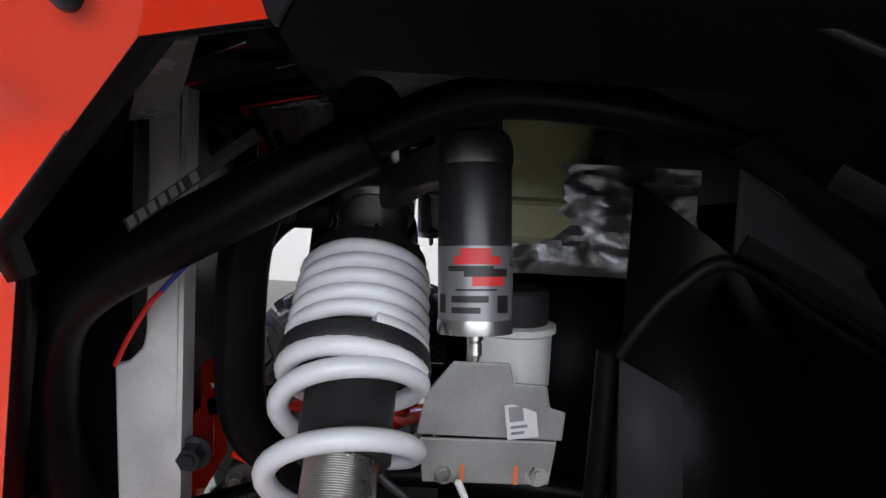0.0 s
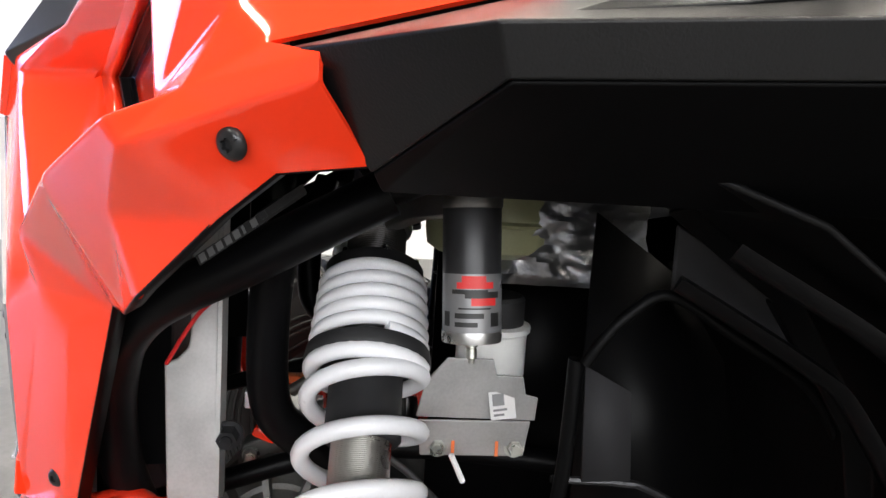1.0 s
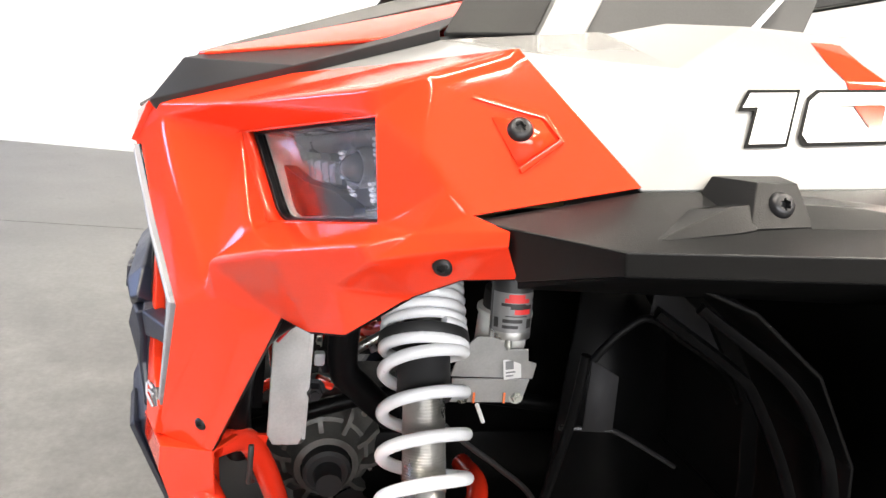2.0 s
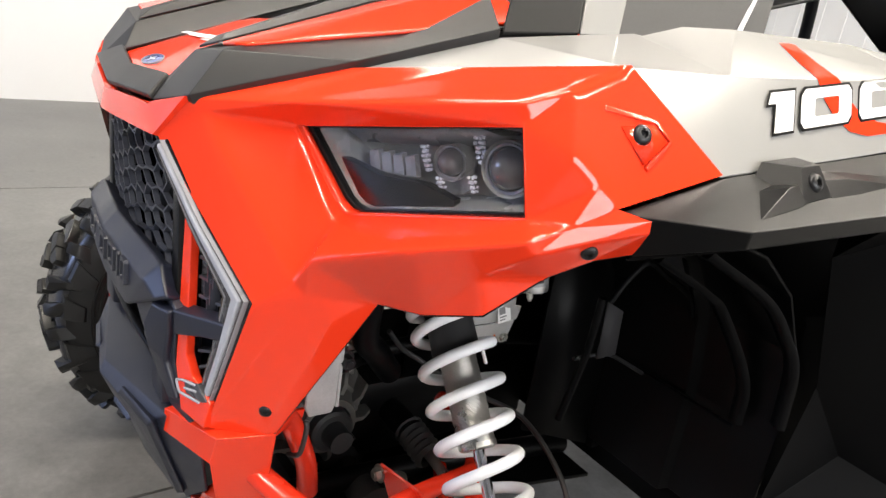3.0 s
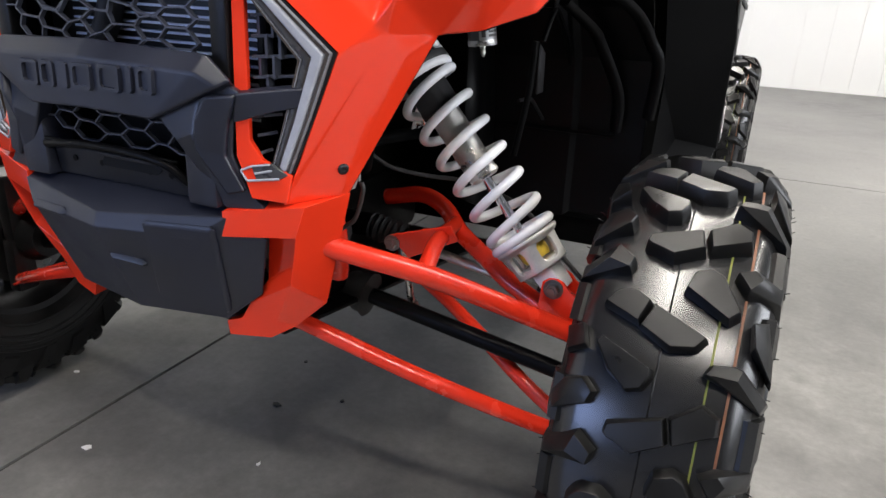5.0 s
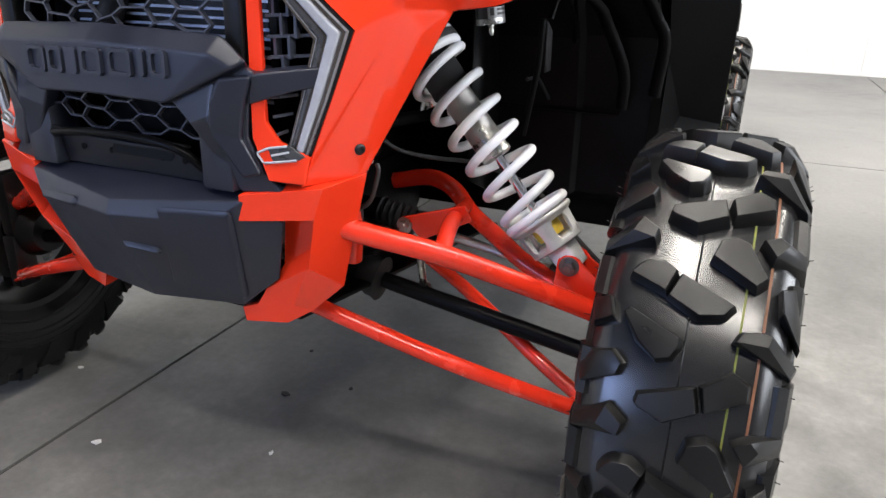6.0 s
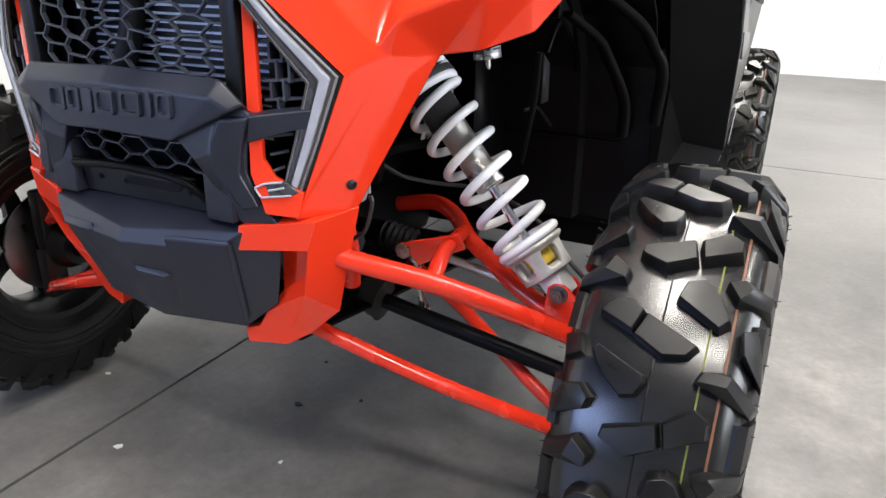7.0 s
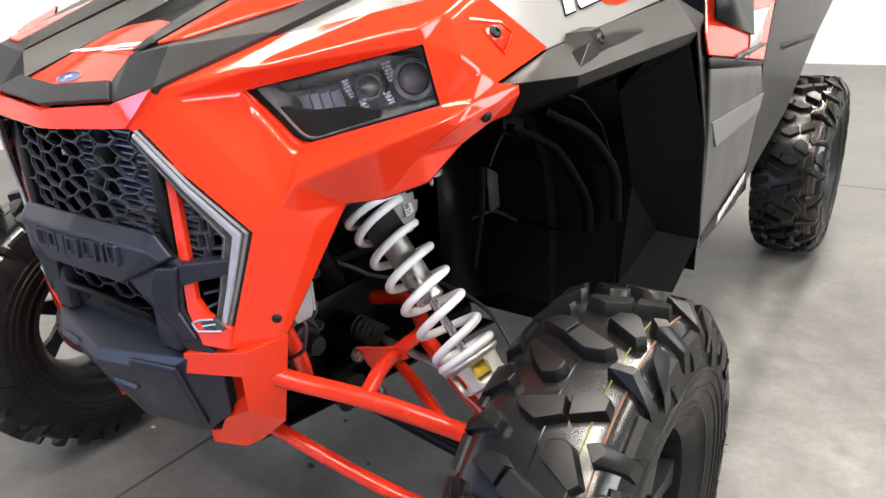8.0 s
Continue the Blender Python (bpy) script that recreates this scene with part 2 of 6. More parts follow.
def concrete():
    mat, tree, b = principled("sealed_concrete", (0.24, 0.235, 0.225), 0.5)
    n, l = tree.nodes, tree.links
    co = n.new("ShaderNodeTexCoord")
    a, c, d = (n.new("ShaderNodeTexNoise") for _ in range(3))
    for t, s, det in ((a, 0.9, 6), (c, 9.0, 6), (d, 160.0, 3)):
        t.inputs["Scale"].default_value, t.inputs["Detail"].default_value = s, det
        l.new(co.outputs["Object"], t.inputs["Vector"])
    r1 = n.new("ShaderNodeValToRGB")
    r1.color_ramp.elements[0].position, r1.color_ramp.elements[1].position = 0.3, 0.7
    r1.color_ramp.elements[0].color = (0.108, 0.106, 0.103, 1)
    r1.color_ramp.elements[1].color = (0.200, 0.196, 0.188, 1)
    l.new(a.outputs["Fac"], r1.inputs["Fac"])
    r2 = n.new("ShaderNodeMapRange")
    r2.inputs["From Min"].default_value, r2.inputs["From Max"].default_value = 0.3, 0.7
    r2.inputs["To Min"].default_value, r2.inputs["To Max"].default_value = 0.78, 1.18
    l.new(c.outputs["Fac"], r2.inputs["Value"])
    v = n.new("ShaderNodeVectorMath")
    v.operation = "SCALE"
    l.new(r1.outputs["Color"], v.inputs[0])
    l.new(r2.outputs[0], v.inputs["Scale"])
    e, s = n.new("ShaderNodeTexNoise"), n.new("ShaderNodeTexVoronoi")
    e.inputs["Scale"].default_value, e.inputs["Detail"].default_value, e.inputs["Roughness"].default_value = 45.0, 8, 0.7
    s.inputs["Scale"].default_value, s.inputs["Randomness"].default_value = 5.5, 1.0
    wob = n.new("ShaderNodeVectorMath")
    wob.operation = "MULTIPLY_ADD"
    wob.inputs[1].default_value = (0.08, 0.08, 0.08)
    l.new(c.outputs["Color"], wob.inputs[0])
    l.new(co.outputs["Object"], wob.inputs[2])
    l.new(co.outputs["Object"], e.inputs["Vector"])
    l.new(wob.outputs[0], s.inputs["Vector"])
    r4, r5 = n.new("ShaderNodeMapRange"), n.new("ShaderNodeMapRange")
    r4.inputs["From Min"].default_value, r4.inputs["From Max"].default_value = 0.35, 0.65
    r4.inputs["To Min"].default_value, r4.inputs["To Max"].default_value = 0.86, 1.10
    r5.inputs["From Min"].default_value, r5.inputs["From Max"].default_value = 0.04, 0.16
    r5.inputs["To Min"].default_value, r5.inputs["To Max"].default_value = 0.80, 1.0
    l.new(e.outputs["Fac"], r4.inputs["Value"])
    l.new(s.outputs["Distance"], r5.inputs["Value"])
    mul = n.new("ShaderNodeMath")
    mul.operation = "MULTIPLY"
    l.new(r4.outputs[0], mul.inputs[0])
    l.new(r5.outputs[0], mul.inputs[1])
    v2 = n.new("ShaderNodeVectorMath")
    v2.operation = "SCALE"
    l.new(v.outputs[0], v2.inputs[0])
    l.new(mul.outputs[0], v2.inputs["Scale"])
    l.new(v2.outputs[0], b.inputs["Base Color"])
    r3 = n.new("ShaderNodeMapRange")
    r3.inputs["To Min"].default_value, r3.inputs["To Max"].default_value = 0.24, 0.50
    l.new(c.outputs["Fac"], r3.inputs["Value"])
    l.new(r3.outputs[0], b.inputs["Roughness"])
    bp = n.new("ShaderNodeBump")
    bp.inputs["Strength"].default_value, bp.inputs["Distance"].default_value = 0.15, 0.001
    l.new(d.outputs["Fac"], bp.inputs["Height"])
    l.new(bp.outputs[0], b.inputs["Normal"])
    return mat


CONCRETE = concrete()
JOINT = surfaced("joint_filler", (0.05, 0.05, 0.05), 0.8, bump=0.2)
# grey of the two unseen walls is set low to limit bounce light
WALL_GREY = surfaced("grey_painted_wall", (0.16, 0.165, 0.17), 0.5, fine=120, broad=0.8, tint=0.04, rough_var=0.05, bump=0.03)
WALL_WHITE = surfaced("white_wall_sheet", (0.80, 0.80, 0.79), 0.45, fine=120, broad=0.8, tint=0.03, rough_var=0.05, bump=0.03)
# for an added board that keeps the bright upper wall out of reflections
REFLECTION_BLOCK = surfaced("dark_reflection_block", (0.03, 0.03, 0.032), 0.6, fine=120, broad=0.8, tint=0.05, bump=0.03)
# unseen ceiling, coloured far darker than white so it fills shadows less
CEIL_DARK = surfaced("darkened_ceiling_sheet", (0.07, 0.07, 0.075), 0.6, fine=120, broad=0.8, tint=0.04, bump=0.03)


def glow(name, colour, strength):
    mat = bpy.data.materials.new(name)
    mat.use_nodes = True
    b = mat.node_tree.nodes["Principled BSDF"]
    b.inputs["Emission Color"].default_value = (*colour, 1)
    b.inputs["Emission Strength"].default_value = strength
    return mat


TUBE_GLOW = glow("fluorescent_diffuser", (1.0, 0.97, 0.93), 9.0)
DAY_GLOW = glow("daylight_backdrop", (0.45, 0.65, 1.0), 1.5)


# ---- building helpers ----
def part(name, bm, mat, parent=None, label="", at=None, smooth=True, bevel=0.0, solid=0.0, angle=25.0, seg=2, inside=None):
    """Links a bmesh as one mesh object, under a thing or a part where one is given."""
    me = bpy.data.meshes.new(name)
    bmesh.ops.recalc_face_normals(bm, faces=bm.faces[:])
    bm.to_mesh(me)
    bm.free()
    me.materials.append(mat)
    ob = new(name, me)
    if parent is not None:
        ob.parent = parent
        if parent.type == "EMPTY":
            ob.matrix_parent_inverse = Matrix.Translation(-parent.location)
    if at is not None:
        ob.matrix_basis = at
    if solid:
        m = ob.modifiers.new("thickness", "SOLIDIFY")
        m.thickness, m.offset, m.use_even_offset = solid, 0.0, False
        if inside is not None:
            me.materials.append(inside)
            m.material_offset, m.offset = 1, -1.0
    if bevel:
        m = ob.modifiers.new("worn_edges", "BEVEL")
        m.width, m.segments, m.limit_method, m.angle_limit = bevel, seg, "ANGLE", radians(angle)
        m = ob.modifiers.new("normals", "WEIGHTED_NORMAL")
    if smooth:
        me.polygons.foreach_set("use_smooth", [True] * len(me.polygons))
        if not bevel:
            me.set_sharp_from_angle(angle=radians(38))
    if label:
        tagged(ob, label)
    return ob


def thing(name, label, category, base=(0, 0, 0), group="", kind=""):
    ob = new(name)
    ob.location = base
    ob.empty_display_size = 0.1
    return tagged(ob, label, category, group, kind)


def polys(verts, faces, s=1):
    """Faces over named corner points; s mirrors across the vehicle's middle."""
    bm = bmesh.new()
    keys = list(verts) if isinstance(verts, dict) else range(len(verts))
    vs = {k: bm.verts.new((verts[k][0] * s, verts[k][1], verts[k][2])) for k in keys}
    for f in faces:
        ring = [vs[k] for k in (f.split() if isinstance(f, str) else f)]
        bm.faces.new(ring if s > 0 else ring[::-1])
    return bm


def soft(bm, cuts=7, rounds=6, free=0):
    """Rounds the creases of a faceted sheet, its rim held fast; free: softening of the rim."""
    bmesh.ops.recalc_face_normals(bm, faces=bm.faces[:])
    bmesh.ops.triangulate(bm, faces=bm.faces[:])
    bmesh.ops.subdivide_edges(bm, edges=bm.edges[:], cuts=cuts, use_grid_fill=True)
    inner = [v for v in bm.verts if not v.is_boundary]
    rim = [v for v in bm.verts if v.is_boundary]
    for k in range(rounds):
        moved = [(v, v.co.lerp(sum((e.other_vert(v).co for e in v.link_edges), Vector()) / len(v.link_edges), 0.5)) for v in inner]
        if k < free:
            for v in rim:
                near = [e.other_vert(v).co for e in v.link_edges if e.is_boundary]
                if len(near) == 2:
                    moved.append((v, v.co.lerp((near[0] + near[1]) / 2, 0.5)))
        for v, c in moved:
            v.co = c
    return bm


def block(cx, cy, cz, sx, sy, sz, m=None, bm=None, r=0.0):
    """A box; r rounds its edges."""
    own = bmesh.new()
    bmesh.ops.create_cube(own, size=1, matrix=Matrix.Diagonal((sx, sy, sz, 1)))
    if r:
        bmesh.ops.bevel(own, geom=own.edges[:], offset=r, segments=2, affect="EDGES", profile=0.5)
    own.transform(Matrix.Translation((cx, cy, cz)) @ (m or Matrix()))
    return join(own, bm)


def join(own, bm):
    if bm is None:
        return own
    me = bpy.data.meshes.new("tmp")
    own.to_mesh(me)
    own.free()
    bm.from_mesh(me)
    bpy.data.meshes.remove(me)
    return bm


def prism(outline, z0, z1, m=None, bm=None, inset=0.0):
    """An outline in the local xy plane, raised from z0 to z1; inset draws the top in."""
    own = bm if bm is not None else bmesh.new()
    n = len(outline)
    cx, cy = sum(p[0] for p in outline) / n, sum(p[1] for p in outline) / n
    m = m or Matrix()
    low = [own.verts.new(m @ Vector((x, y, z0))) for x, y in outline]
    top = []
    for x, y in outline:
        d = math.hypot(x - cx, y - cy) or 1
        k = max(0.0, 1 - inset / d)
        top.append(own.verts.new(m @ Vector((cx + (x - cx) * k, cy + (y - cy) * k, z1))))
    own.faces.new(top)
    own.faces.new(low[::-1])
    for i in range(n):
        j = (i + 1) % n
        own.faces.new((low[i], low[j], top[j], top[i]))
    return own


def frame_to(a, b):
    """A pose at a whose z runs to b."""
    d = Vector(b) - Vector(a)
    return Matrix.Translation(a) @ d.to_track_quat("Z", "Y").to_matrix().to_4x4()


def lathe(profile, seg=32, m=None, bm=None, closed=False):
    """Turns (radius, height) pairs about local z."""
    own = bm if bm is not None else bmesh.new()
    m = m or Matrix()
    rings = []
    for r, h in profile:
        if r < 1e-6:
            rings.append([own.verts.new(m @ Vector((0, 0, h)))])
        else:
            rings.append([own.verts.new(m @ Vector((r * math.cos(2 * math.pi * i / seg), r * math.sin(2 * math.pi * i / seg), h))) for i in range(seg)])
    pairs = list(zip(rings, rings[1:]))
    if closed:
        pairs.append((rings[-1], rings[0]))
    for p, q in pairs:
        for i in range(seg):
            j = (i + 1) % seg
            if len(p) == 1 and len(q) == 1:
                continue
            if len(p) == 1:
                own.faces.new((p[0], q[j], q[i]))
            elif len(q) == 1:
                own.faces.new((p[i], p[j], q[0]))
            else:
                own.faces.new((p[i], p[j], q[j], q[i]))
    return own


def rod(a, b, r, seg=20, bm=None, cap=0.0015):
    """A round bar from a to b with softened ends."""
    h = (Vector(b) - Vector(a)).length
    c = min(cap, r * 0.4)
    return lathe([(0, 0), (r - c, 0), (r, c), (r, h - c), (r - c, h), (0, h)], seg, frame_to(a, b), bm)


def smooth_path(pts, steps=8):
    """A Catmull-Rom line through the points."""
    p = [Vector(q) for q in pts]
    p = [p[0] * 2 - p[1]] + p + [p[-1] * 2 - p[-2]]
    out = []
    for i in range(1, len(p) - 2):
        for k in range(steps):
            t = k / steps
            a, b, c, d = p[i - 1:i + 3]
            out.append(0.5 * ((2 * b) + (c - a) * t + (2 * a - 5 * b + 4 * c - d) * t * t + (3 * b - a - 3 * c + d) * t ** 3))
    out.append(p[-2])
    return out


def sweep(path, section, bm=None, up=None):
    """A closed section (u, v pairs) carried along a path, capped."""
    own = bm if bm is not None else bmesh.new()
    rings = []
    n = len(path)
    side = None
    for i, q in enumerate(path):
        d = (path[min(i + 1, n - 1)] - path[max(i - 1, 0)]).normalized()
        if side is None:
            ref = Vector(up) if up else (Vector((0, 0, 1)) if abs(d.z) < 0.9 else Vector((0, 1, 0)))
            side = d.cross(ref).normalized()
        else:
            side = (side - d * side.dot(d)).normalized()
        nor = side.cross(d)
        rings.append([own.verts.new(q + side * u + nor * v) for u, v in section])
    k = len(section)
    for a, b in zip(rings, rings[1:]):
        for i in range(k):
            j = (i + 1) % k
            own.faces.new((a[i], a[j], b[j], b[i]))
    own.faces.new(rings[0][::-1])
    own.faces.new(rings[-1])
    return own


def circle(r, seg=14):
    return [(r * math.cos(2 * math.pi * i / seg), r * math.sin(2 * math.pi * i / seg)) for i in range(seg)]


def pipe(pts, r, bm=None, seg=14, steps=8):
    return sweep(smooth_path(pts, steps), circle(r, seg), bm)


def mx(p, s):
    return (p[0] * s, p[1], p[2])


def hex_bolt(m, r=0.011, h=0.008, washer=True):
    bm = bmesh.new()
    z = 0.0
    if washer:
        lathe([(0, 0), (r * 1.35, 0), (r * 1.35, 0.002), (0, 0.002)], 20, m, bm)
        z = 0.002
    prism([(r * math.cos(math.pi / 3 * i), r * math.sin(math.pi / 3 * i)) for i in range(6)], z, z + h, m, bm, inset=0.0008)
    lathe([(r * 0.55, z + h), (r * 0.5, z + h + 0.002), (0, z + h + 0.002)], 14, m, bm)
    return bm


def torx_bolt(m, r=0.0125, h=0.008):
    """A button-head screw with a star recess."""
    bm = lathe([(0, 0), (r, 0), (r, h * 0.35), (r * 0.82, h * 0.8), (r * 0.55, h), (r * 0.42, h), (r * 0.40, h * 0.45), (0, h * 0.45)], 24, m)
    for i in range(6):
        a = math.pi / 3 * i
        q = m @ Matrix.Rotation(a, 4, "Z")
        prism([(r * 0.32, -r * 0.10), (r * 0.46, -r * 0.10), (r * 0.46, r * 0.10), (r * 0.32, r * 0.10)], h * 0.5, h * 0.98, q, bm)
    return bm

# ---- the hall ----
X0, X1, Y0, Y1 = -5.3, 7.6, -7.6, 8.5


def slab(name, bm, mat, label, cat):
    return tagged(part(name, bm, mat, bevel=0), label, cat, kind="structure")


def build_floor():
    bm = bmesh.new()
    joints_x, joints_y = [X0 - 0.2, -2.92, -0.435, 2.05, 4.5, X1 + 0.2], [Y0 - 0.2, -3.6, 0.95 + 2.4, Y1 + 0.2]
    g = 0.010
    for a, b in zip(joints_x, joints_x[1:]):
        for c, d in zip(joints_y, joints_y[1:]):
            block((a + b) / 2, (c + d) / 2, -0.06, b - a - g, d - c - g, 0.12, bm=bm)
    floor = slab("floor", bm, CONCRETE, "smooth grey sealed concrete floor slab with saw-cut joints", "floor")
    bed = block((X0 + X1) / 2, (Y0 + Y1) / 2, -0.1, X1 - X0 + 0.6, Y1 - Y0 + 0.6, 0.19)
    slab("floor_bed", bed, JOINT, "dark filler in the floor joints", "floor joint")
    return floor


def ribbed_wall(name, a, b, inward, label):
    """A sheet wall from a to b with upright ribs."""
    a, b, inward = Vector(a), Vector(b), Vector(inward)
    d = (b - a)
    L = d.length
    d.normalize()
    bm = bmesh.new()
    m = Matrix(((d.x, inward.x, 0, 0), (d.y, inward.y, 0, 0), (0, 0, 1, 0), (0, 0, 0, 1)))
    m.translation = a
    block(L / 2, -0.06, CEIL / 2, L, 0.12, CEIL, bm=bm)
    x = 0.1
    while x < L - 0.1:
        block(x, 0.006, CEIL / 2, 0.035, 0.014, CEIL - 0.01, bm=bm)
        x += 0.30
    bm.transform(m)
    return slab(name, bm, WALL_WHITE, label, "wall")


def build_hall():
    build_floor()
    ribbed_wall("wall_back", (X0, Y1, 0), (X1, Y1, 0), (0, -1, 0), "white ribbed sheet-metal wall of a showroom hall")
    # unseen dark slab, added so the fender tops reflect less white wall
    slab("wall_back_dark_board", block((X0 + X1) / 2, Y1 - 0.05, (CEIL + 3.1) / 2, X1 - X0, 0.04, CEIL - 3.1), REFLECTION_BLOCK, "unseen dark board added to darken reflections", "wall")
    slab("wall_left", block(X0 - 0.06, (Y0 + Y1) / 2, CEIL / 2, 0.12, Y1 - Y0, CEIL), WALL_WHITE, "plain white painted side wall", "wall")
    wy0, wy1, wz0, wz1 = -4.3, 4.9, 1.5, 4.1
    bm = block(X1 + 0.06, (Y0 + wy0) / 2, CEIL / 2, 0.12, wy0 - Y0, CEIL)
    block(X1 + 0.06, (wy1 + Y1) / 2, CEIL / 2, 0.12, Y1 - wy1, CEIL, bm=bm)
    block(X1 + 0.06, (wy0 + wy1) / 2, wz0 / 2, 0.12, wy1 - wy0, wz0, bm=bm)
    block(X1 + 0.06, (wy0 + wy1) / 2, (wz1 + CEIL) / 2, 0.12, wy1 - wy0, CEIL - wz1, bm=bm)
    slab("wall_right", bm, WALL_GREY, "plain grey painted side wall with a wide window", "wall")
    slab("backdrop", block(X1 + 1.2, 0.3, 2.2, 0.02, 12, 4.6), DAY_GLOW, "pale daylight outside the window", "backdrop")
    bm = block((X0 - 4.7) / 2, Y0 - 0.06, CEIL / 2, -4.7 - X0, 0.12, CEIL)
    block((X1 - 1.3) / 2, Y0 - 0.06, CEIL / 2, X1 + 1.3, 0.12, CEIL, bm=bm)
    block(-3.0, Y0 - 0.06, (CEIL + 3.4) / 2, 3.4, 0.12, CEIL - 3.4, bm=bm)
    block(-3.0, Y0 - 0.06, 0.6, 3.4, 0.12, 1.2, bm=bm)
    slab("wall_front", bm, WALL_GREY, "grey front wall with a wide window", "wall")
    slab("backdrop", block(-3.0, Y0 - 1.5, 1.8, 8, 0.02, 5), DAY_GLOW, "pale daylight outside the front window", "backdrop")
    slab("ceiling", block((X0 + X1) / 2, (Y0 + Y1) / 2, CEIL + 0.05, X1 - X0, Y1 - Y0, 0.1), CEIL_DARK, "unseen sheet ceiling, darkened to cut bounce light", "ceiling")
    lamp = None
    for lx, ly, _ in LAMP_ROWS:
        if lamp is None:
            lamp = thing("ceiling_light", "long white fluorescent ceiling light with glowing diffuser", "ceiling light",
                         (lx, ly, CEIL), group="ceiling lights")
            part("housing", block(lx, ly, CEIL - 0.03, 0.36, 2.5, 0.06, r=0.005), CEIL_DARK, lamp)
            part("diffuser", block(lx, ly, CEIL - 0.085, 0.30, 2.4, 0.05, r=0.01), TUBE_GLOW, lamp, "glowing white diffuser")
        else:
            copy_thing(lamp, pose(lx, ly, CEIL, 0, 0, 0 if -2 < lx and -2 < ly else 90))
    sock = thing("wall_outlet", "small white wall outlet box on the side wall", "outlet", (X0, 1.44, 0.36))
    part("box", block(X0 + 0.02, 1.44, 0.43, 0.04, 0.11, 0.16, r=0.004), STICKER, sock)
    part("cover", block(X0 + 0.045, 1.44, 0.43, 0.01, 0.08, 0.12, r=0.002), GREY_PLASTIC, sock)


build_hall()

# scraps lying on the floor
SCRAPS = [(-0.105, 0.136, 0.011, INK, "black"), (-0.346, -0.178, 0.012, STICKER, "white"), (-0.004, -0.057, 0.006, STICKER, "white"),
          (-0.16, 0.33, 0.007, INK, "black"), (-0.62, 0.02, 0.008, STICKER, "white"), (0.02, 0.22, 0.006, INK, "dark")]
for i, (sx, sy, sr, smat, tone) in enumerate(SCRAPS):
    rnd = random.Random(i)
    shape = [(sr * rnd.uniform(0.5, 1.3) * math.cos(a), sr * rnd.uniform(0.4, 1.0) * math.sin(a)) for a in [k * 0.9 for k in range(7)]]
    ob = part("floor_scrap", prism(shape, 0.0005, 0.003, pose(sx, sy, 0, 0, 0, i * 50)), smat)
    tagged(ob, "small crumpled %s scrap lying on the concrete floor" % tone, "scrap", group="scraps on the floor")

# ---- the vehicle ----
utv = thing("off_road_buggy", "red, white and black side-by-side off-road buggy parked on concrete", "off-road vehicle", (0, 1.14, 0))

TY = 0.741          # middle of the front tread from the vehicle's middle
R_TYRE = 0.3625


# -- wheels --
def tread_radius(u, half):
    """Carcass radius at u across the tread."""
    q = abs(u) / half
    return R_TYRE - 0.0225 - 0.012 * q ** 2 - 0.13 * max(0.0, q - 0.70) ** 1.6 * 2.2


def tread_point(u, deg, h, half):
    """A point at u across the tread and deg round it, h above the carcass."""
    a, r = radians(deg), tread_radius(u, half) + h
    return Vector((u, -r * math.cos(a), r * math.sin(a)))


# outlines of the tread lugs of one pitch: metres across, degrees round
LUGS = (
    ((-0.040, 21.8), (-0.038, 23.4), (0.017, 26.3), (0.023, 22.2), (-0.008, 19.4), (-0.036, 21.2)),
    ((0.023, 26.6), (0.051, 30.0), (0.068, 28.4), (0.069, 25.6), (0.029, 22.4)),
    ((-0.067, 44.1), (-0.060, 46.0), (-0.052, 47.0), (-0.034, 47.2), (-0.019, 45.6), (-0.028, 41.4)),
    ((-0.015, 45.2), (0.036, 41.6), (0.043, 41.0), (0.034, 38.9), (0.008, 38.0), (-0.025, 40.9)),
    ((-0.066, 36.8), (-0.061, 37.8), (-0.005, 33.9), (-0.004, 32.6), (-0.011, 30.2), (-0.026, 29.4), (-0.048, 32.2)),
    ((0.012, 49.4), (0.018, 52.9), (0.036, 54.0), (0.048, 53.1), (0.070, 46.8), (0.060, 45.0)),
    ((0.047, 35.1), (0.052, 36.9), (0.073, 37.6), (0.082, 37.3), (0.112, 33.4), (0.106, 31.0)),
    ((0.060, 54.4), (0.076, 55.8), (0.110, 56.4), (0.109, 52.8), (0.074, 51.2)),
    ((0.084, 45.8), (0.099, 47.4), (0.110, 41.4), (0.112, 36.9), (0.088, 41.5)),
    ((-0.109, 25.6), (-0.092, 29.2), (-0.071, 29.9), (-0.058, 27.8), (-0.062, 25.6), (-0.103, 22.6)),
    ((-0.106, 16.4), (-0.067, 20.2), (-0.047, 17.6), (-0.050, 15.4), (-0.106, 13.6)),
    ((-0.105, 39.2), (-0.084, 39.5), (-0.076, 35.5), (-0.098, 34.2)))


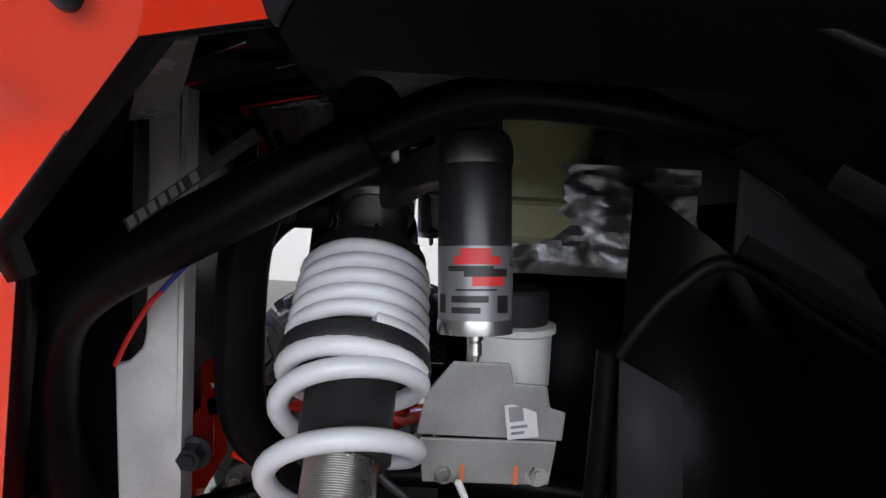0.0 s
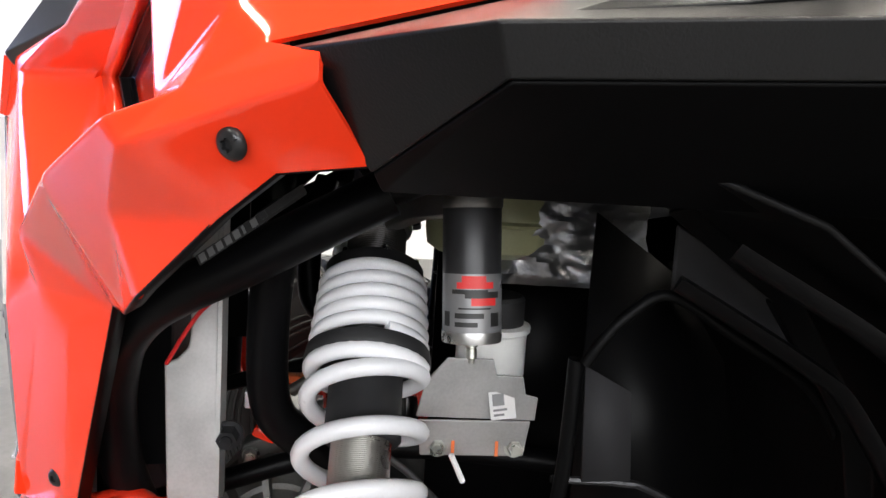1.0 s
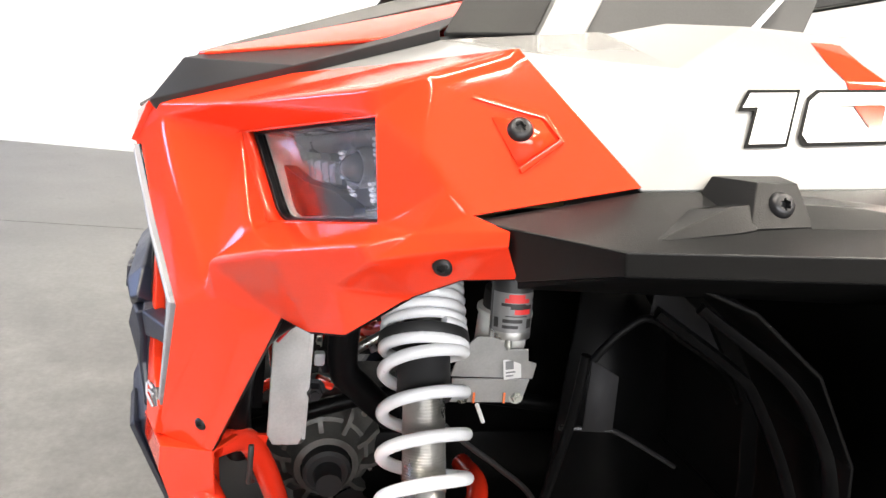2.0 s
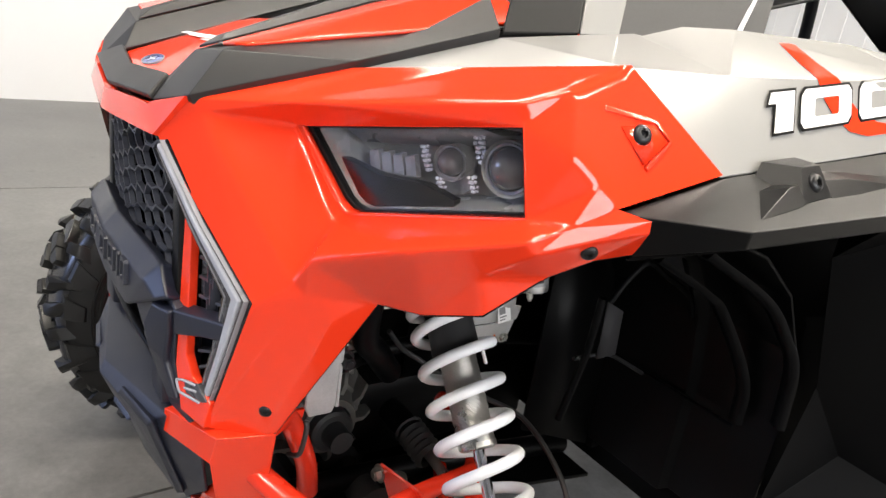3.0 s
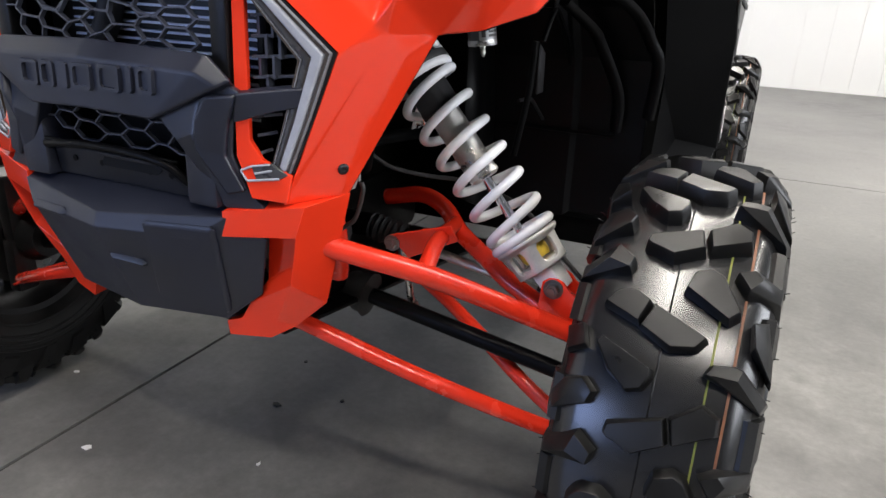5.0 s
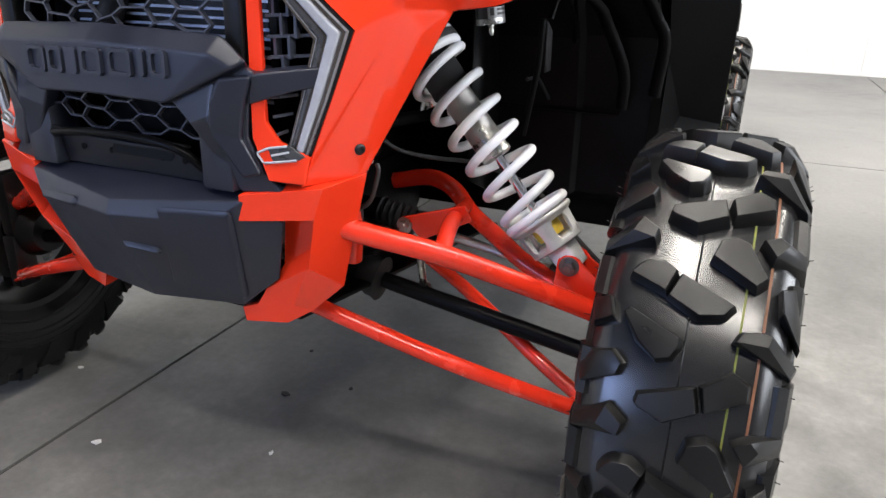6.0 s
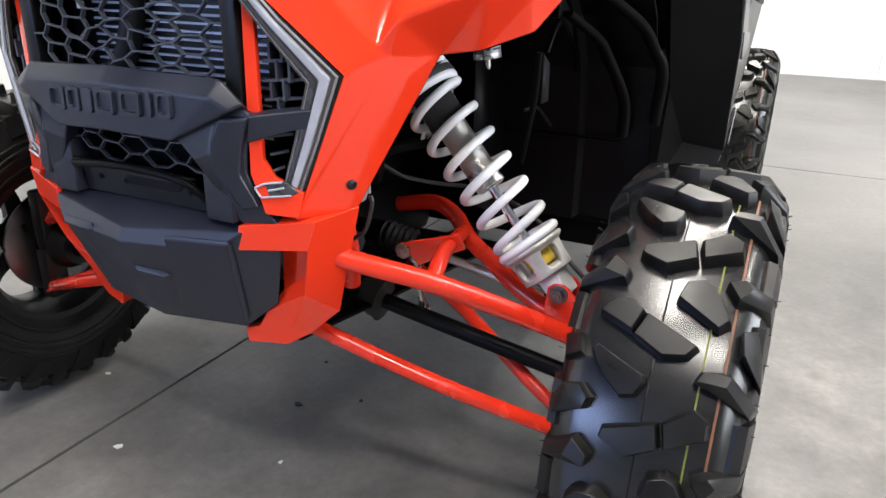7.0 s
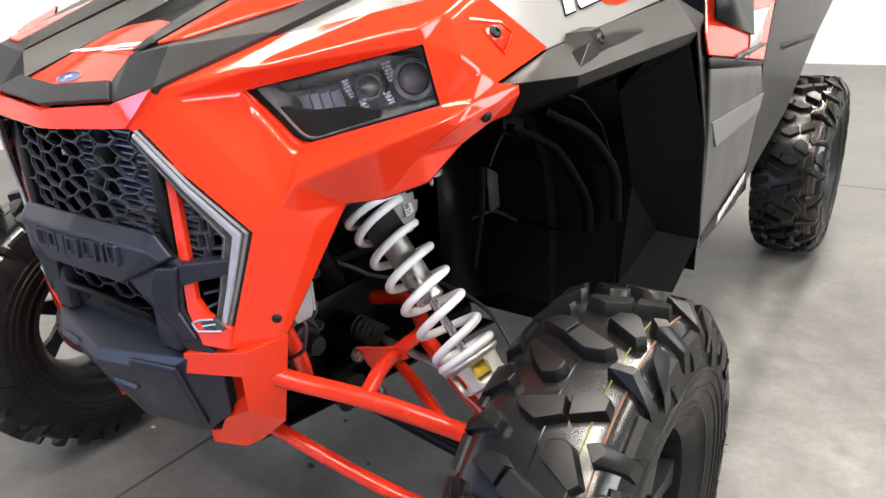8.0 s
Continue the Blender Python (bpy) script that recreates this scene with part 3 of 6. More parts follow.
def lug_mesh(outline, half):
    """One tread lug with drawn sides and a slightly worn top edge."""
    bm = bmesh.new()
    outline = [(math.copysign(min(abs(u), 0.07) + max(0.0, abs(u) - 0.07) * (half - 0.073) / 0.042, u), d) for u, d in outline]
    n = len(outline)
    cu, ca = sum(p[0] for p in outline) / n, sum(p[1] for p in outline) / n
    rings = []
    for grow, h in ((0.0030, -0.004), (-0.0004, 0.0186), (-0.0022, 0.0206)):
        ring = []
        for u, d in outline:
            du, da = u - cu, (d - ca) * 0.0063
            k = 1 + grow / max(0.008, math.hypot(du, da))
            ring.append(bm.verts.new(tread_point(cu + du * k, ca + (d - ca) * k, h, half)))
        rings.append(ring)
    for a, b in zip(rings, rings[1:]):
        for i in range(n):
            j = (i + 1) % n
            bm.faces.new((a[i], a[j], b[j], b[i]))
    c = bm.verts.new(tread_point(cu, ca, 0.0212, half))
    for i in range(n):
        bm.faces.new((rings[-1][i], rings[-1][(i + 1) % n], c))
    return bm


def tyre_mesh(half, seed):
    bm = bmesh.new()
    m = Matrix.Rotation(radians(90), 4, "Y")
    lathe([(tread_radius(half * 0.86 * k / 8, half), half * 0.86 * k / 8) for k in range(-8, 9)], 96, m, bm)
    lathe([(0.182, -0.74 * half), (0.176, -0.70 * half), (0.176, 0.70 * half), (0.182, 0.74 * half)], 96, m, bm)

    rnd = random.Random(seed)
    for k in range(10):
        for side in (-1, 1):
            for q in range(5):
                p = tread_point(side * half * rnd.uniform(0.90, 0.97), 36 * k + 36 * (q + rnd.random()) / 5, 0.006, half)
                rod(p, p + Vector((side * 0.006, p.y * 0.010, p.z * 0.010)), 0.0005, 5, bm, 0.0001)
    # moulding seam round the middle
    lathe([(tread_radius(0, half) - 0.001, -0.0018), (tread_radius(0, half) + 0.0015, 0.0), (tread_radius(0, half) - 0.001, 0.0018)], 96, m, bm)
    return bm


def sidewall_mesh(half, side):
    """One flank of the tyre, from the shoulder to the bead, with raised rings."""
    m = Matrix.Rotation(radians(90), 4, "Y")
    prof = [(tread_radius(0.86 * half, half), 0.86 * half)]
    for u, r in ((0.915, 0.302), (0.95, 0.280), (0.963, 0.266), (0.990, 0.264), (0.990, 0.260), (0.963, 0.258), (0.958, 0.250), (0.978, 0.248), (0.978, 0.244), (0.950, 0.242), (0.936, 0.236),
                 (0.957, 0.234), (0.955, 0.230), (0.930, 0.228), (0.90, 0.215), (0.868, 0.209), (0.892, 0.207), (0.888, 0.203), (0.850, 0.201), (0.80, 0.190), (0.74, 0.182)):
        prof.append((r, u * half))
    return lathe([(r, side * u) for r, u in prof], 96, m)


def stripe(u, half, wide):
    m = Matrix.Rotation(radians(90), 4, "Y")
    a, b = tread_radius(u - wide / 2, half) + 0.0006, tread_radius(u + wide / 2, half) + 0.0006
    return lathe([(a, u - wide / 2), (b, u + wide / 2)], 96, m)


def rim_mesh(half):
    """Alloy barrel with six spokes, seen from the outer side (+x)."""
    m = Matrix.Rotation(radians(90), 4, "Y")
    bm = lathe([(0.188, -0.76 * half), (0.178, -0.72 * half), (0.165, -0.4 * half), (0.160, 0.3 * half), (0.170, 0.62 * half), (0.180, 0.72 * half),
                (0.190, 0.80 * half), (0.186, 0.83 * half), (0.172, 0.74 * half), (0.160, 0.66 * half), (0.150, 0.3 * half), (0.152, -0.4 * half), (0.170, -0.74 * half)],
               64, m, closed=True)
    lathe([(0, 0.30 * half), (0.062, 0.30 * half), (0.066, 0.36 * half), (0.062, 0.46 * half), (0.040, 0.50 * half), (0.034, 0.62 * half), (0, 0.64 * half)], 32, m, bm)
    return bm


def build_wheel(half, seed, label):
    wheel = part("wheel", rim_mesh(half), RIM_DARK, utv, label)
    for i in range(6):
        q = Matrix.Rotation(math.pi / 3 * i, 4, "X")
        part("spoke", prism([(-0.024, 0.05), (0.024, 0.05), (0.016, 0.11), (0.026, 0.160), (-0.026, 0.160), (-0.016, 0.11)], 0.0, 0.022,
                            q @ Matrix.Translation((0.36 * half, 0, 0)) @ Matrix.Rotation(radians(90), 4, "Y"), inset=0.003), SPOKE_GREY, wheel, "grey alloy spoke")
    part("tyre", tyre_mesh(half, seed), CARCASS, wheel, "black knobbly off-road tyre")
    for side in (1, -1):
        part("sidewall", sidewall_mesh(half, side), SIDEWALL, wheel, "dull black sidewall with raised rings")
    for outline in LUGS:
        first = part("tread_lug", lug_mesh(outline, half), RUBBER, wheel)
        for k in range(1, 10):
            ob = new("tread_lug", first.data)
            ob.parent, ob.matrix_basis = wheel, Matrix.Rotation(radians(-36 * k), 4, "X")
    for k0, r0, r1, w0, w1 in ((9.0, 0.262, 0.322, 2.6, 4.2), (25.0, 0.274, 0.322, 3.6, 4.6)):
        for side in (1, -1):
            bm = bmesh.new()
            rows = []
            for r, w, u in ((r0, w0, 0.955), (r0 + 0.006, w0, 0.995), ((r0 + r1) / 2, (w0 + w1) / 2, 0.985), (r1, w1, 0.93), (r1 + 0.004, w1, 0.84)):
                ring = []
                for d in (-w, w):
                    a = radians(k0 + d + (r1 - r) * 60)
                    ring.append(bm.verts.new((side * u * half, -r * math.cos(a), r * math.sin(a))))
                rows.append(ring)
            foot = [[bm.verts.new(Vector((v.co.x - side * 0.012, v.co.y * 0.985, v.co.z * 0.985))) for v in ring] for ring in rows]
            for a, b, c, d in zip(rows, rows[1:], foot, foot[1:]):
                bm.faces.new((a[0], a[1], b[1], b[0]))
                bm.faces.new((a[0], b[0], d[0], c[0]))
                bm.faces.new((a[1], c[1], d[1], b[1]))
            bm.faces.new((rows[0][0], foot[0][0], foot[0][1], rows[0][1]))
            bm.faces.new((rows[-1][0], rows[-1][1], foot[-1][1], foot[-1][0]))
            first = part("side_lug", bm, RUBBER, wheel)
            for k in range(1, 10):
                ob = new("side_lug", first.data)
                ob.parent, ob.matrix_basis = wheel, Matrix.Rotation(radians(-36 * k), 4, "X")
    part("stripe", stripe(0.45 * half, half, 0.0022), PAINT_Y, wheel, "thin yellow paint line round the tread")
    part("stripe", stripe(0.64 * half, half, 0.0028), PAINT_O, wheel, "thin orange paint line round the tread")
    m = Matrix.Rotation(radians(90), 4, "Y")
    part("hub_cap", lathe([(0, 0.62 * half), (0.027, 0.62 * half), (0.030, 0.70 * half), (0.022, 0.80 * half), (0, 0.82 * half)], 24, m), DISC, wheel, "steel hub cap")
    for i in range(4):
        a = math.pi / 2 * i + 0.4
        b = Matrix.Translation((0.46 * half, 0.05 * math.cos(a), 0.05 * math.sin(a))) @ m
        part("wheel_nut", hex_bolt(b, 0.010, 0.016, False), CHROME, wheel)
    return wheel


w_front = build_wheel(0.1150, 3, "front wheel with narrow knobbly tyre and dark alloy rim")
AXLE_Y = -0.016    # the front axle
w_front.matrix_basis = pose(TY, AXLE_Y, R_TYRE, 0, 0, 0)
w_front_r = copy_thing(w_front, pose(-TY, AXLE_Y, R_TYRE, -40, 0, 180))
w_rear = build_wheel(0.130, 5, "rear wheel with wide knobbly tyre and dark alloy rim")
w_rear.matrix_basis = pose(0.640, 2.286, R_TYRE, 25, 0, 0)
w_rear_r = copy_thing(w_rear, pose(-0.640, 2.286, R_TYRE, 70, 0, 180))


# -- suspension, both sides --
def coil(a, b, r0, r1, wire, turns, bm=None, phase=0.0, flat=0.6, stack=0.0):
    """A spring wire from a to b; flat: how much of a turn lies flat at the ends."""
    m = frame_to(a, b)
    h = (Vector(b) - Vector(a)).length
    n = int(turns * 28)
    path = []
    for i in range(n + 1):
        t = i / n
        q = turns * t
        lift = max(0.0, min(1.0, (q - flat) / (turns - 2 * flat)))
        lift = lift * 0.96 + 0.02 + 0.02 * (2 * t - 1)
        r = r0 + (r1 - r0) * t
        ang = 2 * math.pi * q + phase
        path.append(m @ Vector((r * math.cos(ang), r * math.sin(ang), lift * h - stack * max(0.0, flat - q) / flat)))
    return sweep(path, circle(wire, 12), bm)


SH_B, SH_T = Vector((0.553, -0.008, 0.502)), Vector((0.196, 0.014, 0.916))


def on_shock(t):
    return SH_B + (SH_T - SH_B) * t


def windowed_shell(m, z0, z1, r, count, phase, around=120, rows=22):
    """A slightly angular tube wall with a ring of oval windows."""
    bm = bmesh.new()
    at = lambda a, h: m @ Vector(((r * (1 + 0.035 * math.cos(count * a)) + 0.004 * h * h) * math.cos(a + phase), (r * (1 + 0.035 * math.cos(count * a)) + 0.004 * h * h) * math.sin(a + phase), z0 + (z1 - z0) * h))
    grid = [[bm.verts.new(at(2 * math.pi * i / around, j / rows)) for i in range(around)] for j in range(rows + 1)]
    pitch = around / count
    for j in range(rows):
        for i in range(around):
            u = ((i + 0.5) % pitch - pitch / 2) / (pitch * 0.30)
            w = ((j + 0.5) / rows - 0.5) / 0.36
            if abs(u) ** 3 + abs(w) ** 3 > 1:
                k = (i + 1) % around
                bm.faces.new((grid[j][i], grid[j][k], grid[j + 1][k], grid[j + 1][i]))
    bmesh.ops.delete(bm, geom=[v for v in bm.verts if not v.link_faces], context="VERTS")
    for _ in range(4):
        moved = []
        for v in bm.verts:
            near = [e.other_vert(v).co for e in v.link_edges if e.is_boundary]
            if len(near) == 2:
                moved.append((v, v.co.lerp((near[0] + near[1]) / 2, 0.5)))
        for v, c in moved:
            v.co = c
    return bm


def build_suspension(s):
    side = lambda p: Vector((p[0] * s, p[1], p[2]))
    P = lambda t: side(on_shock(t))
    # shock absorber
    L = (SH_T - SH_B).length
    f = frame_to(P(0), P(1))
    turned = lambda prof, seg=36, closed=False: lathe([(r, L * h) for r, h in prof], seg, f, closed=closed)
    body = part("shock_absorber", rod(P(0.37), P(0.86), 0.0235, 32), TUBE_ALU, utv, "grey threaded coil-over shock absorber body")
    prof = []
    for i in range(70):
        h = 0.40 + 0.20 * i / 70
        prof += [(0.0238, h), (0.0248, h + 0.0014)]
    part("thread", turned(prof), ALU, body, "bright fine thread")
    part("seal_head", turned([(0.0, 0.36), (0.020, 0.36), (0.0248, 0.366), (0.0248, 0.378), (0.0, 0.378)]), ALU, body)
    part("piston_rod", rod(P(0.15), P(0.40), 0.0078, 20), CHROME, body, "polished chrome piston rod")
    part("bump_stop", turned([(0, 0.09), (0.021, 0.09), (0.023, 0.10), (0.023, 0.14), (0.016, 0.15), (0, 0.15)], 24), YELLOW, body, "yellow rubber bump stop")
    # lower perch: a cage of posts between two rings
    bm = lathe([(r, L * h) for r, h in [(0.016, 0.055), (0.032, 0.055), (0.037, 0.066), (0.037, 0.078), (0.028, 0.084), (0.016, 0.078)]], 32, f, closed=True)
    lathe([(r, L * h) for r, h in [(0.030, 0.130), (0.044, 0.134), (0.053, 0.146), (0.053, 0.156), (0.040, 0.158), (0.028, 0.148)]], 40, f, bm, closed=True)
    perch = part("spring_perch", bm, CAST, body, "cast aluminium spring perch with windows", bevel=0.0015)
    part("cage", windowed_shell(f, L * 0.060, L * 0.150, 0.0385, 5, 0.35), CAST, perch, "cast cage with rounded windows", solid=0.007, bevel=0.0016, angle=40)
    bm = prism([(-0.019, -0.010), (0.019, -0.010), (0.023, 0.034), (-0.023, 0.034)], -0.021, 0.015, f @ Matrix.Rotation(radians(90), 4, "X"))
    part("clevis", bm, PALE_ALU, body, "pale aluminium lower clevis", bevel=0.003)
    part("spring", coil(P(0.180), P(0.700), 0.0490, 0.0480, 0.0074, 7.7, phase=0.4 - 0.6 * math.pi, flat=0.9, stack=0.009), SPRING, body, "white coated main coil spring")
    part("spring", coil(P(0.738), P(0.850), 0.0475, 0.0440, 0.0062, 5.2, phase=1.9, flat=0.3), SPRING, body, "white coated tender coil spring")
    part("crossover_ring", turned([(0.026, 0.706), (0.054, 0.706), (0.0555, 0.712), (0.054, 0.730), (0.026, 0.734)], 40, True), SOFT_RUBBER, body, "black spring divider ring")
    part("sleeve", turned([(0.0245, 0.585), (0.030, 0.585), (0.0325, 0.590), (0.0325, 0.605), (0.0315, 0.608), (0.0315, 0.72), (0.0245, 0.72)], 32, True), SOFT_RUBBER, body, "black plastic sleeve")
    part("preload_collar", turned([(0.027, 0.850), (0.045, 0.850), (0.046, 0.856), (0.046, 0.880), (0.040, 0.886), (0.027, 0.886)], 40, True), BOLT_BLACK, body, "black preload collar")
    for i in range(7):
        q = f @ Matrix.Rotation(2 * math.pi / 7 * i, 4, "Z") @ Matrix.Translation((0.042, 0, L * 0.885))
        part("collar_screw", lathe([(0.003, 0), (0.003, 0.002), (0, 0.003)], 10, q), CHROME, body)
    prof = []
    for i in range(22):
        h = 0.87 + 0.095 * i / 22
        prof += [(0.0270, h), (0.0282, h + 0.0021)]
    part("top_thread", turned(prof), DARK_STEEL, body, "dark threaded upper body")
    part("top_cap", turned([(0.0, 0.962), (0.030, 0.962), (0.0335, 0.970), (0.0335, 1.02), (0.024, 1.05), (0, 1.055)], 40), ALU, body, "cast top cap")
    # remote reservoir beside the shock
    ra, rb = side((0.372, 0.0845, 0.842)), side((0.357, 0.079, 0.962))
    fr = frame_to(ra, rb)
    h = (rb - ra).length
    can = part("reservoir", lathe([(0.0, 0.004), (0.0200, 0.004), (0.0208, 0.0), (0.0222, 0.0), (0.0226, 0.004), (0.0226, h - 0.010), (0.0215, h - 0.002), (0.017, h + 0.002), (0, h + 0.002)], 44, fr),
               CAN, utv, "graphite remote reservoir can of the shock")
    part("end_ring", lathe([(0.0206, -0.0006), (0.0228, -0.0006), (0.0232, 0.004), (0.0228, 0.008)], 44, fr), TUBE_ALU, can, "grey metal end ring")
    part("end_plate", lathe([(0, 0.0034), (0.0204, 0.0034)], 44, fr), CAN, can, "dark end plate")
    part("gas_valve", lathe([(0, -0.018), (0.0024, -0.018), (0.003, -0.015), (0.0042, -0.014), (0.0042, -0.007), (0.0034, -0.006), (0.005, -0.005), (0.005, 0.004), (0, 0.004)], 16, fr), ZINC, can, "steel gas valve")
    part("top_boot", lathe([(0.017, h), (0.017, h + 0.010), (0.011, h + 0.016), (0, h + 0.016)], 32, fr), SOFT_RUBBER, can, "black top cap")
    part("collar", lathe([(0.0228, h - 0.020), (0.0236, h - 0.018), (0.0236, h - 0.010), (0.0222, h - 0.004)], 44, fr), DARK_STEEL, can)

    def wrap(a0, a1, z0, z1, grow=0.0003):
        bmw = bmesh.new()
        k = max(2, int(abs(a1 - a0) / 6))
        lo, hi = [], []
        for i in range(k + 1):
            a = radians(a0 + (a1 - a0) * i / k)
            r = 0.0227 + grow
            lo.append(bmw.verts.new(fr @ Vector((r * math.cos(a), r * math.sin(a), z0))))
            hi.append(bmw.verts.new(fr @ Vector((r * math.cos(a), r * math.sin(a), z1))))
        for i in range(k):
            bmw.faces.new((lo[i], lo[i + 1], hi[i + 1], hi[i]))
        return bmw

    inv = fr.to_3x3().inverted()
    d = inv @ Vector((s, 0, 0.1))
    face = math.degrees(math.atan2(d.y, d.x))
    turn = 1 if (inv @ Vector((0, 1, 0))).cross(d).z < 0 else -1
    U = lambda a: face + turn * a          # a grows towards the vehicle's rear
    part("label", wrap(U(-80), U(80), 0.008, 0.052), CAN_LABEL, can, "grey label with red and black print")
    for a0, a1, z0, z1, mt in ((-28, 18, 0.058, 0.064, RED_INK), (-38, 34, 0.052, 0.058, RED_INK), (-22, 48, 0.043, 0.049, INK), (-48, 22, 0.047, 0.051, INK),
                               (-10, 40, 0.036, 0.043, RED_INK), (-35, 28, 0.0325, 0.0340, INK), (-42, 14, 0.024, 0.029, INK), (-42, 2, 0.016, 0.0205, INK), (28, 50, 0.016, 0.029, INK),
                               (-70, -54, 0.016, 0.030, INK)):
        part("print", wrap(U(a0), U(a1), z0 * 0.79, z1 * 0.79, 0.0006), mt, can)
    bm = sweep([rb - Vector((0, 0, 0.012)), (rb + P(0.99)) / 2, P(0.99)], [(-0.009, -0.014), (0.009, -0.014), (0.009, 0.014), (-0.009, 0.014)])
    part("bridge", bm, ALU, body, "cast arm joining cap and reservoir", bevel=0.003)

    # upper arm
    arm = part("upper_arm", pipe([side((0.250, -0.250, 0.600)), side((0.315, -0.215, 0.575)), side((0.409, -0.155, 0.538)), side((0.532, -0.085, 0.480)), side((0.640, -0.035, 0.432))], 0.0158), RED_METAL, utv, "red powder-coated upper suspension arm")
    part("rear_tube", pipe([side((0.186, 0.120, 0.554)), side((0.259, 0.120, 0.569)), side((0.313, 0.100, 0.559)), side((0.363, 0.060, 0.533)), side((0.420, 0.040, 0.504)), side((0.474, 0.020, 0.477)), side((0.560, 0.000, 0.448)), side((0.640, -0.015, 0.432))], 0.0150), RED_METAL, arm)
    part("cross_tube", pipe([side((0.400, -0.158, 0.545)), side((0.382, -0.08, 0.562)), side((0.350, 0.068, 0.545))], 0.0130), RED_METAL, arm)
    bm = polys([(0.285, -0.05, 0.548), (0.395, -0.06, 0.585), (0.400, -0.04, 0.555), (0.320, -0.05, 0.515)], [(0, 1, 2, 3)], s)
    part("gusset", bm, RED_METAL, arm, solid=0.005, bevel=0.001)
    part("bolt", hex_bolt(frame_to(side((0.290, -0.052, 0.535)), side((0.290, -0.2, 0.535))), 0.010), ZINC, arm)
    for dy in (-0.026, 0.018):
        bm = prism([(-0.022, -0.034), (0.052, -0.050), (0.050, -0.014), (0.024, 0.004), (0.015, 0.014), (0.004, 0.019), (-0.008, 0.018), (-0.018, 0.010)], 0, 0.006,
                   Matrix.Translation(side((0.556, dy, 0.503))) @ Matrix.Diagonal((s, 1, 1, 1)) @ Matrix.Rotation(radians(90), 4, "X"))
        part("shock_bracket", bm, RED_METAL, arm, "red shock mount ear", bevel=0.0015)
    part("mount_bolt", hex_bolt(frame_to(side((0.556, -0.032, 0.505)), side((0.556, -0.2, 0.505))), 0.0115, 0.010), DARK_STEEL, arm, "grey flange bolt")
    # lower arm
    low = part("lower_arm", pipe([side((0.200, -0.195, 0.440)), side((0.420, -0.150, 0.365)), side((0.640, -0.060, 0.275))], 0.0128), RED_METAL, utv, "red powder-coated lower suspension arm")
    part("rear_tube", pipe([side((0.210, 0.12, 0.440)), side((0.360, 0.06, 0.390)), side((0.520, -0.01, 0.320)), side((0.630, -0.045, 0.275))], 0.0122), RED_METAL, low)
    bm = polys([(0.565, -0.092, 0.300), (0.600, -0.04, 0.300), (0.650, -0.035, 0.275), (0.650, -0.075, 0.262)], [(0, 1, 2, 3)], s)
    part("gusset", bm, RED_METAL, low, solid=0.006, bevel=0.001)
    # half shaft with boots, sway link
    shaft = part("half_shaft", rod(side((0.170, -0.015, 0.424)), side((0.650, -0.010, 0.347)), 0.0145, 20), FRAME_PAINT, utv, "black drive half shaft")
    bm = bmesh.new()
    fs = frame_to(side((0.120, -0.015, 0.432)), side((0.650, -0.010, 0.347)))
    prof = [(0.012, 0.115)]
    for i in range(6):
        prof += [(0.020 + 0.004 * (5 - i), 0.110 - 0.018 * i), (0.016 + 0.004 * (5 - i), 0.101 - 0.018 * i)]
    lathe(prof + [(0.046, 0.0), (0.0, 0.0)], 28, fs, bm)
    part("boot", bm, SOFT_RUBBER, shaft, "ribbed rubber boot")
    part("clamp", lathe([(0.019, 0.1065), (0.0208, 0.1065), (0.0208, 0.1105), (0.019, 0.1105)], 24, fs, closed=True), ZINC, shaft, "steel boot clamp")
    link = part("sway_link", rod(side((0.300, -0.025, 0.52)), side((0.303, 0.0, 0.405)), 0.0062, 16), ZINC, utv, "steel sway bar link")
    part("joint", lathe([(0, -0.012), (0.011, -0.010), (0.013, 0), (0.011, 0.010), (0, 0.012)], 16, Matrix.Translation(side((0.300, -0.025, 0.52)))), ZINC, link)
    part("joint", lathe([(0, -0.012), (0.011, -0.010), (0.013, 0), (0.011, 0.010), (0, 0.012)], 16, Matrix.Translation(side((0.303, 0.0, 0.405)))), ZINC, link)
    tie = part("tie_rod", rod(side((0.22, 0.07, 0.50)), side((0.64, 0.09, 0.42)), 0.0085, 16), ALU, utv, "steel tie rod")
    part("sleeve", rod(side((0.50, 0.083, 0.4465)), side((0.64, 0.09, 0.42)), 0.012, 16), BOLT_BLACK, tie)
    # upright and brake behind the rim
    kn = part("knuckle", lathe([(0, -0.05), (0.03, -0.05), (0.05, -0.02), (0.06, 0.03), (0.045, 0.06), (0, 0.06)], 24, Matrix.Translation(side((0.665, 0, R_TYRE))) @ Matrix.Rotation(radians(90), 4, "Y")), RIM_DARK, utv, "dark cast wheel upright")
    bm = block(0.662 * s, -0.035, 0.43, 0.035, 0.05, 0.14, r=0.006)
    block(0.662 * s, -0.04, 0.30, 0.035, 0.05, 0.12, r=0.006, bm=bm)
    part("arm_mount", bm, RIM_DARK, kn)
    part("brake_disc", lathe([(0.05, -0.003), (0.122, -0.003), (0.122, 0.003), (0.05, 0.003)], 48, Matrix.Translation(side((0.70, 0, R_TYRE))) @ Matrix.Rotation(radians(90), 4, "Y"), closed=True), DISC, kn, "steel brake disc")
    part("caliper", block(0.695 * s, 0.10, R_TYRE + 0.02, 0.06, 0.05, 0.11, r=0.008), RIM_DARK, kn, "dark brake caliper")
